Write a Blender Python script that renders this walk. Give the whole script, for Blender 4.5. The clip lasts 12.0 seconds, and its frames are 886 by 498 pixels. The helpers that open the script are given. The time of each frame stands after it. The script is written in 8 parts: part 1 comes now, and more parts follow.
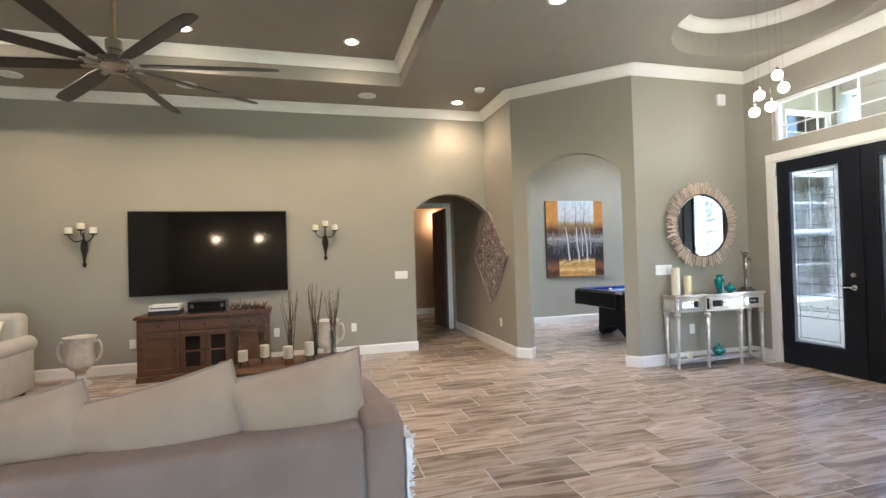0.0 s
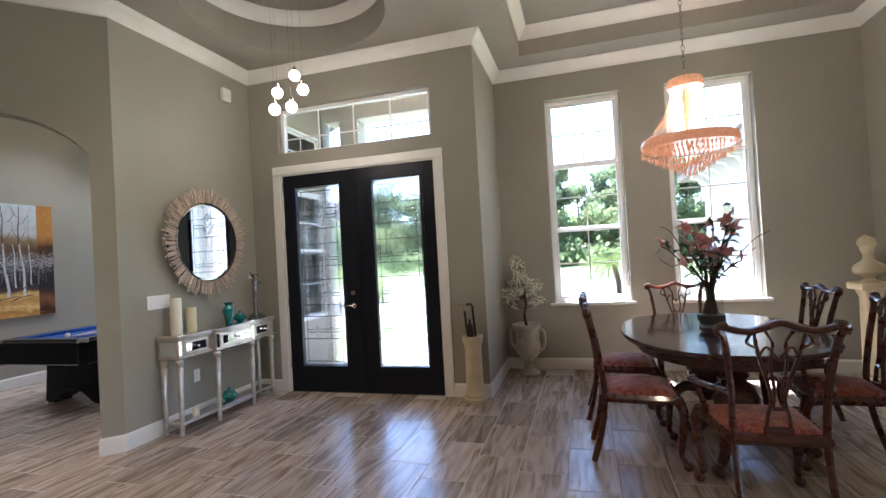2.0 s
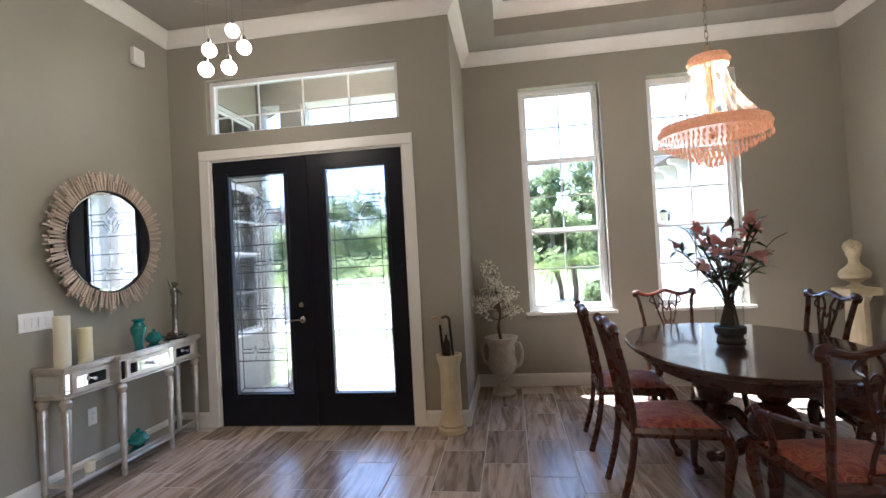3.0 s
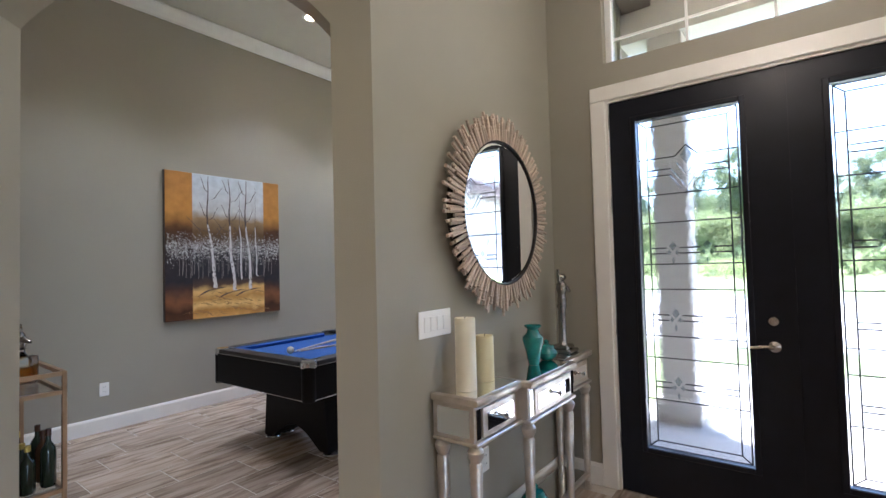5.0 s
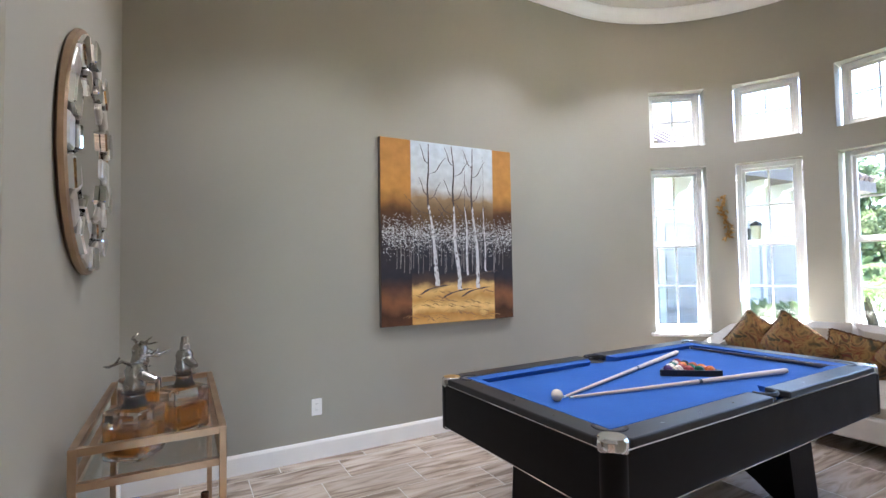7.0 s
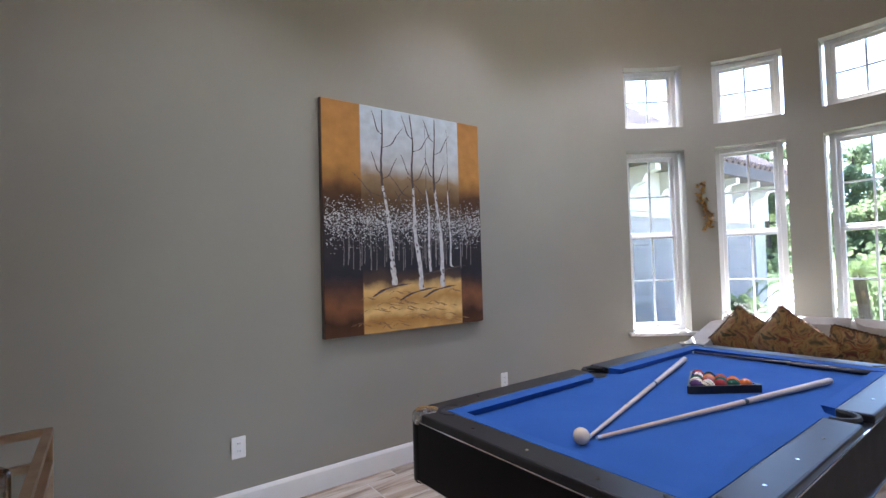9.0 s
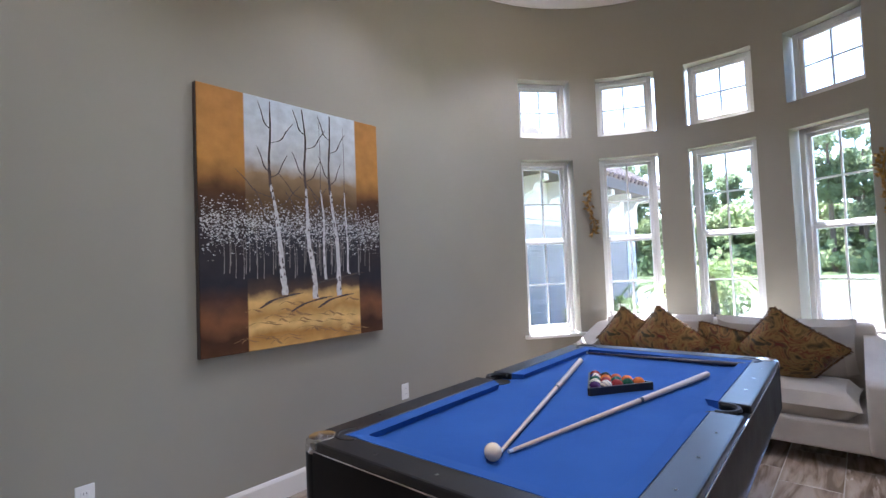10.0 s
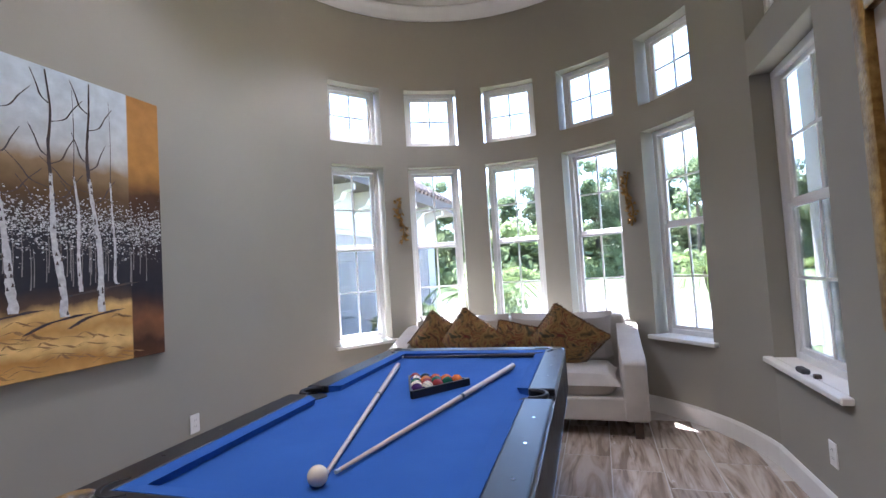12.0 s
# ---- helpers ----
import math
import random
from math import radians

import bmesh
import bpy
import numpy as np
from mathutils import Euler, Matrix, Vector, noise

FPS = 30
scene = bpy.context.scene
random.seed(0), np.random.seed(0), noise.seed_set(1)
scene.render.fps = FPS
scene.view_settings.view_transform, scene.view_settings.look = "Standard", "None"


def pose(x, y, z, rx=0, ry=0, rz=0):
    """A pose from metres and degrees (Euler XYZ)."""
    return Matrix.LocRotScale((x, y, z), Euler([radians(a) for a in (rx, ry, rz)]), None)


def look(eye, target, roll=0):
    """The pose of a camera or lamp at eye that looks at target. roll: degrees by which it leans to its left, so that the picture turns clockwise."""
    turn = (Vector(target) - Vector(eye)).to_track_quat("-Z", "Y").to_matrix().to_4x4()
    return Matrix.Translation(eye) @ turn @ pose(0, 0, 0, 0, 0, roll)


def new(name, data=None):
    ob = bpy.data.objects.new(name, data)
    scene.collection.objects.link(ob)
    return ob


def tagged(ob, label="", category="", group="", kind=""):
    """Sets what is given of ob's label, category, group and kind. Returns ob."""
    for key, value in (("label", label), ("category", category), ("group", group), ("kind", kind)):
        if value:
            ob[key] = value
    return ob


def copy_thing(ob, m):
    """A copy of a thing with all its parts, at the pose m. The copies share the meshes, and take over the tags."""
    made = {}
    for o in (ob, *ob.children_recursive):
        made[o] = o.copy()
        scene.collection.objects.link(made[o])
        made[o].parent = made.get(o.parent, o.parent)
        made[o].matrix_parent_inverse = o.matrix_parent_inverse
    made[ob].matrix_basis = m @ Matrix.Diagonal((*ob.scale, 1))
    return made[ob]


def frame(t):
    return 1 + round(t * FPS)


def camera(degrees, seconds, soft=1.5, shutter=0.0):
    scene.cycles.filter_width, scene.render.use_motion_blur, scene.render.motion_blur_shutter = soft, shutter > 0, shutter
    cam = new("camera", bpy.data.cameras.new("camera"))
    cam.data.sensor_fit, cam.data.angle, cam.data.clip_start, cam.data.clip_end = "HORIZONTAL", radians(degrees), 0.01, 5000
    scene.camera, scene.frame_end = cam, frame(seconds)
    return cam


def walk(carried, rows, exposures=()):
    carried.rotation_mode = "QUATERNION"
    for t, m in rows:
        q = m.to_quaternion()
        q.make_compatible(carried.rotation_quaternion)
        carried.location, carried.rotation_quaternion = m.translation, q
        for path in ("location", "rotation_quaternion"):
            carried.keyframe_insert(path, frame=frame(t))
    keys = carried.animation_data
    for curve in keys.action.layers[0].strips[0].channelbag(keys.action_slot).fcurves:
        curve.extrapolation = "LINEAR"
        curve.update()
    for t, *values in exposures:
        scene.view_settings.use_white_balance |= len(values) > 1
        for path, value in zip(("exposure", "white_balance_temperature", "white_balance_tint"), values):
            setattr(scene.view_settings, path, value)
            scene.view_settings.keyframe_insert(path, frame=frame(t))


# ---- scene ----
cam = camera(86.3, 12.0)
PATH = [
    (0, (0.122, 0.12, 1.414), (0.646, 2.05, 1.444), -1.7),
    (0.5, (0.32, 0.511, 1.406), (1.314, 2.246, 1.442), -2.2),
    (1, (0.461, 0.914, 1.418), (1.905, 2.297, 1.457), -2.7),
    (1.5, (0.684, 1.203, 1.399), (2.448, 2.144, 1.442), -3.0),
    (2, (0.93, 1.386, 1.427), (2.849, 1.948, 1.459), -3.2),
    (2.5, (1.219, 1.645, 1.425), (3.195, 1.952, 1.464), -3.2),
    (2.7, (1.342, 1.743, 1.433), (3.325, 2.002, 1.472), -3.1),
    (4.3, (2.316, 2.959, 1.435), (4.164, 3.721, 1.496), -2.3),
    (4.5, (2.377, 3.144, 1.428), (4.168, 4.032, 1.493), -1.9),
    (5, (2.537, 3.649, 1.431), (4.128, 4.859, 1.497), -1.5),
    (5.5, (2.787, 4.087, 1.428), (4.14, 5.559, 1.493), -1.0),
    (6, (2.937, 4.521, 1.432), (4.088, 6.155, 1.495), -0.8),
    (6.5, (3.095, 4.888, 1.431), (4.095, 6.619, 1.494), -1.1),
    (6.7, (3.159, 5.005, 1.423), (4.119, 6.758, 1.495), -0.9),
    (8.5, (3.408, 5.791, 1.391), (4.446, 7.5, 1.448), -1.4),
    (9, (3.485, 5.867, 1.382), (4.653, 7.489, 1.444), -1.6),
    (9.5, (3.534, 5.944, 1.384), (4.865, 7.435, 1.455), -2.0),
    (10, (3.572, 6.004, 1.377), (5.065, 7.334, 1.454), -2.3),
    (10.5, (3.584, 6.06, 1.373), (5.223, 7.203, 1.45), -2.6),
    (11, (3.609, 6.089, 1.364), (5.359, 7.054, 1.445), -3.0),
    (11.5, (3.644, 6.133, 1.326), (5.48, 6.92, 1.42), -3.2),
    (12, (3.668, 6.152, 1.321), (5.567, 6.772, 1.413), -3.5),
]
EXPOSURES = [(0.0, 4.45, 5250, 10), (1.0, 4.0, 4950, 9), (1.5, 3.75, 5200, 12), (2.0, 3.55, 5400, 14), (2.7, 3.55, 5400, 14), (4.5, 3.35, 5500, 15), (5.5, 4.15, 5450, 16), (6.0, 4.4, 5500, 14), (6.5, 4.35, 5500, 14), (8.5, 3.65, 5450, 17), (9.0, 3.6, 5400, 18), (10.5, 3.6, 5400, 19), (12.0, 3.6, 5400, 19)]
walk(cam, [(t, look(eye, target, roll)) for t, eye, target, roll in PATH], EXPOSURES)

# ---- world and sun ----
SUN_EL, SUN_AZ = radians(64), radians(34)      # height, and heading from +x
world = bpy.data.worlds.new("sky")
scene.world = world
world.use_nodes = True
wn = world.node_tree
sky = wn.nodes.new("ShaderNodeTexSky")
sky.sky_type, sky.sun_disc = "NISHITA", False
sky.sun_elevation, sky.sun_rotation = SUN_EL, radians(90) - SUN_AZ
wn.links.new(sky.outputs[0], wn.nodes["Background"].inputs[0])
wn.nodes["Background"].inputs[1].default_value = 0.15
sun = new("sun", bpy.data.lights.new("sun", "SUN"))
sun.data.energy, sun.data.angle, sun.data.color = 5.0, radians(0.5), (1.0, 0.95, 0.88)
sun_way = Vector((math.cos(SUN_EL) * math.cos(SUN_AZ), math.cos(SUN_EL) * math.sin(SUN_AZ), math.sin(SUN_EL)))
sun.matrix_world = look(sun_way * 60, (0, 0, 0))


def lamp(name, kind, place, power, colour, size=0.05, target=None, spot=None):
    ob = new(name, bpy.data.lights.new(name, kind))
    ob.data.energy, ob.data.color = power, colour
    if kind == "AREA":
        ob.data.shape, ob.data.size, ob.data.size_y = "RECTANGLE", size[0], size[1]
    else:
        ob.data.shadow_soft_size = size
    if spot:
        ob.data.spot_size, ob.data.spot_blend = radians(spot), 0.6
    ob.matrix_world = look(place, target) if target else Matrix.Translation(place)
    return ob


WARM = (1.0, 0.68, 0.40)

# ---- materials ----


def mat(name, c1, c2=None, rough=0.5, metal=0.0, scale=3.0, bump=0.0, bscale=80.0, stretch=(1, 1, 1), vary=0.0, sheen=0.0, coat=0.0, glow=None, detail=4.0, rvary=0.08, matte=0.0):
    """A surface of two colours mixed by noise at real size, with fine relief."""
    m = bpy.data.materials.new(name)
    m.use_nodes = True
    nt = m.node_tree
    b = nt.nodes["Principled BSDF"]
    b.inputs["Roughness"].default_value, b.inputs["Metallic"].default_value = rough, metal
    co = nt.nodes.new("ShaderNodeTexCoord")
    mp = nt.nodes.new("ShaderNodeMapping")
    mp.inputs["Scale"].default_value = stretch
    nt.links.new(co.outputs["Object"], mp.inputs[0])
    n1 = nt.nodes.new("ShaderNodeTexNoise")
    n1.inputs["Scale"].default_value, n1.inputs["Detail"].default_value = scale, detail
    nt.links.new(mp.outputs[0], n1.inputs["Vector"])
    mx = nt.nodes.new("ShaderNodeMix")
    mx.data_type = "RGBA"
    c2 = c2 or tuple(v * 0.9 for v in c1)
    mx.inputs[6].default_value, mx.inputs[7].default_value = (*c1, 1), (*c2, 1)
    ramp = nt.nodes.new("ShaderNodeMapRange")
    ramp.inputs[1].default_value, ramp.inputs[2].default_value = 0.3, 0.7
    nt.links.new(n1.outputs[0], ramp.inputs[0])
    nt.links.new(ramp.outputs[0], mx.inputs[0])
    colour = mx.outputs[2]
    if vary:
        oi = nt.nodes.new("ShaderNodeObjectInfo")
        hv = nt.nodes.new("ShaderNodeHueSaturation")
        mr = nt.nodes.new("ShaderNodeMapRange")
        mr.inputs[3].default_value, mr.inputs[4].default_value = 1 - vary, 1 + vary
        nt.links.new(oi.outputs["Random"], mr.inputs[0])
        nt.links.new(mr.outputs[0], hv.inputs["Value"])
        nt.links.new(colour, hv.inputs["Color"])
        colour = hv.outputs[0]
    nt.links.new(colour, b.inputs["Base Color"])
    if rvary:
        rr = nt.nodes.new("ShaderNodeMapRange")
        rr.inputs[3].default_value, rr.inputs[4].default_value = max(rough - rvary, 0.02), min(rough + rvary, 1)
        nt.links.new(n1.outputs[0], rr.inputs[0])
        nt.links.new(rr.outputs[0], b.inputs["Roughness"])
    if bump:
        n2 = nt.nodes.new("ShaderNodeTexNoise")
        n2.inputs["Scale"].default_value, n2.inputs["Detail"].default_value = bscale, 3
        nt.links.new(mp.outputs[0], n2.inputs["Vector"])
        bp = nt.nodes.new("ShaderNodeBump")
        bp.inputs["Strength"].default_value, bp.inputs["Distance"].default_value = bump, 0.01
        nt.links.new(n2.outputs[0], bp.inputs["Height"])
        nt.links.new(bp.outputs[0], b.inputs["Normal"])
    if matte:
        b.inputs["Specular IOR Level"].default_value = matte
    if sheen:
        b.inputs["Sheen Weight"].default_value = sheen
    if coat:
        b.inputs["Coat Weight"].default_value, b.inputs["Coat Roughness"].default_value = coat, 0.08
    if glow:
        b.inputs["Emission Color"].default_value, b.inputs["Emission Strength"].default_value = (*glow[0], 1), glow[1]
    return m


def glass_mat(name, tint=(1, 1, 1), gloss=1.0, wavy=0.0):
    """A thin clear pane: straight through, with gloss by Fresnel."""
    m = bpy.data.materials.new(name)
    m.use_nodes = True
    nt = m.node_tree
    nt.nodes.remove(nt.nodes["Principled BSDF"])
    tr = nt.nodes.new("ShaderNodeBsdfTransparent")
    tr.inputs[0].default_value = (*tint, 1)
    gl = nt.nodes.new("ShaderNodeBsdfGlossy")
    gl.inputs["Roughness"].default_value = 0.02
    fr = nt.nodes.new("ShaderNodeLayerWeight")
    fr.inputs[0].default_value = 0.5
    pw = nt.nodes.new("ShaderNodeMath")
    pw.operation, pw.inputs[1].default_value = "POWER", 5.0
    nt.links.new(fr.outputs["Facing"], pw.inputs[0])
    ml = nt.nodes.new("ShaderNodeMath")
    ml.operation, ml.inputs[1].default_value, ml.inputs[2].default_value = "MULTIPLY_ADD", 0.9 * min(gloss, 1), 0.04 * gloss
    nt.links.new(pw.outputs[0], ml.inputs[0])
    ms = nt.nodes.new("ShaderNodeMixShader")
    nt.links.new(ml.outputs[0], ms.inputs[0])
    through_side = tr.outputs[0]
    if wavy:
        rf = nt.nodes.new("ShaderNodeBsdfRefraction")
        rf.inputs["IOR"].default_value, rf.inputs["Roughness"].default_value = 1.05, 0.1
        rf.inputs[0].default_value = (*tint, 1)
        nz = nt.nodes.new("ShaderNodeTexNoise")
        nz.inputs["Scale"].default_value = 14
        co = nt.nodes.new("ShaderNodeTexCoord")
        nt.links.new(co.outputs["Object"], nz.inputs["Vector"])
        bp = nt.nodes.new("ShaderNodeBump")
        bp.inputs["Strength"].default_value, bp.inputs["Distance"].default_value = 0.6, 0.05
        nt.links.new(nz.outputs[0], bp.inputs["Height"])
        nt.links.new(bp.outputs[0], rf.inputs["Normal"])
        nt.links.new(bp.outputs[0], gl.inputs["Normal"])
        m2 = nt.nodes.new("ShaderNodeMixShader")
        m2.inputs[0].default_value = wavy
        nt.links.new(tr.outputs[0], m2.inputs[1])
        nt.links.new(rf.outputs[0], m2.inputs[2])
        through_side = m2.outputs[0]
    nt.links.new(through_side, ms.inputs[1])
    nt.links.new(gl.outputs[0], ms.inputs[2])
    nt.links.new(ms.outputs[0], nt.nodes["Material Output"].inputs[0])
    return m


M = {}
M["wall"] = mat("wall_paint", (0.322, 0.302, 0.247), (0.303, 0.284, 0.232), 0.75, bump=0.12, bscale=220, scale=1.2)
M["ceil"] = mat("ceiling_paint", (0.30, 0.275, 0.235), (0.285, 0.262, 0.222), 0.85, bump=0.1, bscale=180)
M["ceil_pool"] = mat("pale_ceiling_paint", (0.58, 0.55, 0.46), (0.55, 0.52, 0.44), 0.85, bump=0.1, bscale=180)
# hall walls: browner and darker than the main wall colour
M["hall_wall"] = mat("tan_hall_wall", (0.30, 0.205, 0.125), (0.27, 0.185, 0.11), 0.75, bump=0.12, bscale=220, scale=1.2)
M["trim"] = mat("white_trim_paint", (0.78, 0.76, 0.71), (0.74, 0.72, 0.67), 0.4, scale=6)
M["white"] = mat("white_vinyl", (0.8, 0.8, 0.79), (0.76, 0.76, 0.75), 0.35)
M["grout"] = mat("grout", (0.52, 0.48, 0.42), (0.43, 0.39, 0.34), 0.9, scale=20)
M["door_black"] = mat("black_door_paint", (0.006, 0.007, 0.011), (0.008, 0.010, 0.016), 0.4, scale=8, matte=0.25)
M["glass"] = glass_mat("clear_glass", (0.97, 0.99, 0.98))
# the tint of these two panes dims the bright view outdoors
M["dimmed_pane"] = glass_mat("view_dimming_glass", (0.79, 0.81, 0.80))
M["leaded"] = glass_mat("leaded_glass", (0.79, 0.81, 0.83), 1.0, 0.45)
M["screen"] = glass_mat("window_screen", (0.86, 0.87, 0.88), 0.6)
M["lead"] = mat("lead_came", (0.035, 0.035, 0.038), (0.06, 0.06, 0.063), 0.45, 0.5)
M["bevel_glass"] = glass_mat("bevel_glass", (0.80, 0.85, 0.88), 2.0)
M["stucco"] = mat("pale_stucco", (0.62, 0.59, 0.55), (0.56, 0.53, 0.5), 0.9, bump=0.4, bscale=90)
M["roof_tile"] = mat("brown_roof_tile", (0.10, 0.065, 0.05), (0.16, 0.11, 0.085), 0.8, scale=5, vary=0.2)
M["fascia"] = mat("brown_fascia", (0.09, 0.065, 0.055), (0.12, 0.09, 0.07), 0.6)
M["grass"] = mat("lawn", (0.17, 0.20, 0.065), (0.12, 0.155, 0.05), 0.9, scale=1.5, bump=0.6, bscale=30)
M["drive"] = mat("pale_concrete", (0.40, 0.38, 0.345), (0.34, 0.32, 0.29), 0.9, scale=2, bump=0.2, bscale=120)

# ---- mesh helpers ----


def part(name, bm, material, parent=None, label="", smooth=False):
    """One bmesh as one mesh object, under a thing or a part."""
    bmesh.ops.recalc_face_normals(bm, faces=bm.faces)
    me = bpy.data.meshes.new(name)
    bm.to_mesh(me)
    bm.free()
    me.materials.append(material)
    if smooth:
        me.polygons.foreach_set("use_smooth", [True] * len(me.polygons))
        me.set_sharp_from_angle(angle=radians(40))
    ob = new(name, me)
    if parent:
        ob.parent = parent
    if label:
        ob["label"] = label
    return ob


def thing(name, label, category, place=(0, 0, 0), rz=0.0, group=""):
    ob = new(name)
    ob.empty_display_size = 0.1
    ob.matrix_world = pose(*place, 0, 0, rz)
    return tagged(ob, label, category, group)


def structure(ob, label, category):
    return tagged(ob, label, category, kind="structure")


def box(bm, x0, y0, z0, x1, y1, z1, bev=0.0, seg=1):
    r = bmesh.ops.create_cube(bm, size=1.0)
    vs = r["verts"]
    for v in vs:
        v.co = Vector(((x0 + x1) / 2 + v.co.x * (x1 - x0), (y0 + y1) / 2 + v.co.y * (y1 - y0), (z0 + z1) / 2 + v.co.z * (z1 - z0)))
    if bev:
        es = list({e for v in vs for e in v.link_edges})
        bmesh.ops.bevel(bm, geom=es, offset=bev, segments=seg, affect="EDGES", profile=0.5)
    return bm


def Box(x0, y0, z0, x1, y1, z1, bev=0.0, seg=1):
    return box(bmesh.new(), x0, y0, z0, x1, y1, z1, bev, seg)


def prism(bm, poly, z0, z1, m=Matrix()):
    """A polygon in the local xy plane, raised from z0 to z1."""
    a = [bm.verts.new(m @ Vector((x, y, z0))) for x, y in poly]
    b = [bm.verts.new(m @ Vector((x, y, z1))) for x, y in poly]
    n = len(poly)
    bm.faces.new(a[::-1])
    bm.faces.new(b)
    for i in range(n):
        bm.faces.new((a[i], a[(i + 1) % n], b[(i + 1) % n], b[i]))
    return bm


def lathe(bm, prof, seg=24, at=(0, 0, 0), m=None, flute=None):
    """A profile of (radius, height) turned about z."""
    at = Vector(at)
    rings = []
    for r, z in prof:
        ring = []
        for i in range(seg):
            a = 2 * math.pi * i / seg
            rr = r * (flute(a, z) if flute else 1)
            p = Vector((rr * math.cos(a), rr * math.sin(a), z))
            ring.append(bm.verts.new((m @ p if m else p) + at))
        rings.append(ring)
    for a, b in zip(rings, rings[1:]):
        for i in range(seg):
            bm.faces.new((a[i], a[(i + 1) % seg], b[(i + 1) % seg], b[i]))
    bm.faces.new(rings[0][::-1])
    bm.faces.new(rings[-1])
    return bm


def Lathe(prof, seg=24, at=(0, 0, 0), m=None, flute=None):
    return lathe(bmesh.new(), prof, seg, at, m, flute)


def tube(bm, pts, r, seg=8, flat=1.0):
    """A round bar through points; r is one radius or one for each point."""
    pts = [Vector(p) for p in pts]
    n = len(pts)
    rs = r if isinstance(r, (list, tuple)) else [r] * n
    up = Vector((0, 0, 1))
    rings = []
    side = None
    for i, p in enumerate(pts):
        d = (pts[min(i + 1, n - 1)] - pts[max(i - 1, 0)]).normalized()
        if side is None:
            side = d.cross(up if abs(d.z) < 0.9 else Vector((1, 0, 0))).normalized()
        side = (side - d * side.dot(d)).normalized()
        oth = d.cross(side)
        rings.append([bm.verts.new(p + rs[i] * (math.cos(2 * math.pi * k / seg) * side + flat * math.sin(2 * math.pi * k / seg) * oth)) for k in range(seg)])
    for a, b in zip(rings, rings[1:]):
        for k in range(seg):
            bm.faces.new((a[k], a[(k + 1) % seg], b[(k + 1) % seg], b[k]))
    bm.faces.new(rings[0][::-1])
    bm.faces.new(rings[-1])
    return bm


def Tube(pts, r, seg=8, flat=1.0):
    return tube(bmesh.new(), pts, r, seg, flat)


def curve(ctrl, n=8):
    """A smooth line through control points."""
    c = [Vector(p) for p in ctrl]
    c = [c[0] * 2 - c[1]] + c + [c[-1] * 2 - c[-2]]
    out = []
    for i in range(1, len(c) - 2):
        p0, p1, p2, p3 = c[i - 1:i + 3]
        for k in range(n):
            t = k / n
            out.append(0.5 * ((2 * p1) + (p2 - p0) * t + (2 * p0 - 5 * p1 + 4 * p2 - p3) * t * t + (3 * p1 - p0 - 3 * p2 + p3) * t ** 3))
    return out + [c[-2]]


def sweep(bm, path, prof, closed=False):
    """A moulding: profile of (off, z) carried along a plan line; off is to the line's left, corners mitred."""
    p = [Vector(q) for q in path]
    n = len(p)
    rings = []
    for i in range(n):
        a = p[i - 1] if (closed or i) else None
        b = p[(i + 1) % n] if (closed or i < n - 1) else None
        d1 = (p[i] - a).normalized() if a is not None else None
        d2 = (b - p[i]).normalized() if b is not None else None
        d1, d2 = d1 or d2, d2 or d1
        n1, n2 = Vector((-d1.y, d1.x)), Vector((-d2.y, d2.x))
        mt = (n1 + n2) / max(1 + n1.dot(n2), 0.2)
        rings.append([bm.verts.new((p[i].x + mt.x * o, p[i].y + mt.y * o, z)) for o, z in prof])
    m = len(prof)
    for i in range(n if closed else n - 1):
        a, b = rings[i], rings[(i + 1) % n]
        for k in range(m):
            bm.faces.new((a[k], a[(k + 1) % m], b[(k + 1) % m], b[k]))
    if not closed:
        bm.faces.new(rings[0])
        bm.faces.new(rings[-1][::-1])
    return bm


def grid_wall(us, zs, holes, place):
    """A wall of cells with rectangular holes (u0, u1, z0, z1); place(u, d, z) maps it, d = 0 inside face, 1 outside face."""
    us = sorted(set([round(u, 4) for u in us] + [round(h[k], 4) for h in holes for k in (0, 1)]))
    zs = sorted(set([round(z, 4) for z in zs] + [round(h[k], 4) for h in holes for k in (2, 3)]))
    bm = bmesh.new()
    cache = {}

    def v(i, d, k):
        if (i, d, k) not in cache:
            cache[i, d, k] = bm.verts.new(place(us[i], d, zs[k]))
        return cache[i, d, k]

    def solid(i, k):
        if not (0 <= i < len(us) - 1 and 0 <= k < len(zs) - 1):
            return False
        u, z = (us[i] + us[i + 1]) / 2, (zs[k] + zs[k + 1]) / 2
        return not any(h[0] < u < h[1] and h[2] < z < h[3] for h in holes)

    for i in range(len(us) - 1):
        for k in range(len(zs) - 1):
            if not solid(i, k):
                continue
            bm.faces.new((v(i, 0, k), v(i + 1, 0, k), v(i + 1, 0, k + 1), v(i, 0, k + 1)))
            bm.faces.new((v(i, 1, k), v(i, 1, k + 1), v(i + 1, 1, k + 1), v(i + 1, 1, k)))
            if not solid(i - 1, k):
                bm.faces.new((v(i, 0, k), v(i, 0, k + 1), v(i, 1, k + 1), v(i, 1, k)))
            if not solid(i + 1, k):
                bm.faces.new((v(i + 1, 0, k), v(i + 1, 1, k), v(i + 1, 1, k + 1), v(i + 1, 0, k + 1)))
            if not solid(i, k - 1):
                bm.faces.new((v(i, 0, k), v(i, 1, k), v(i + 1, 1, k), v(i + 1, 0, k)))
            if not solid(i, k + 1):
                bm.faces.new((v(i, 0, k + 1), v(i + 1, 0, k + 1), v(i + 1, 1, k + 1), v(i, 1, k + 1)))
    return bm


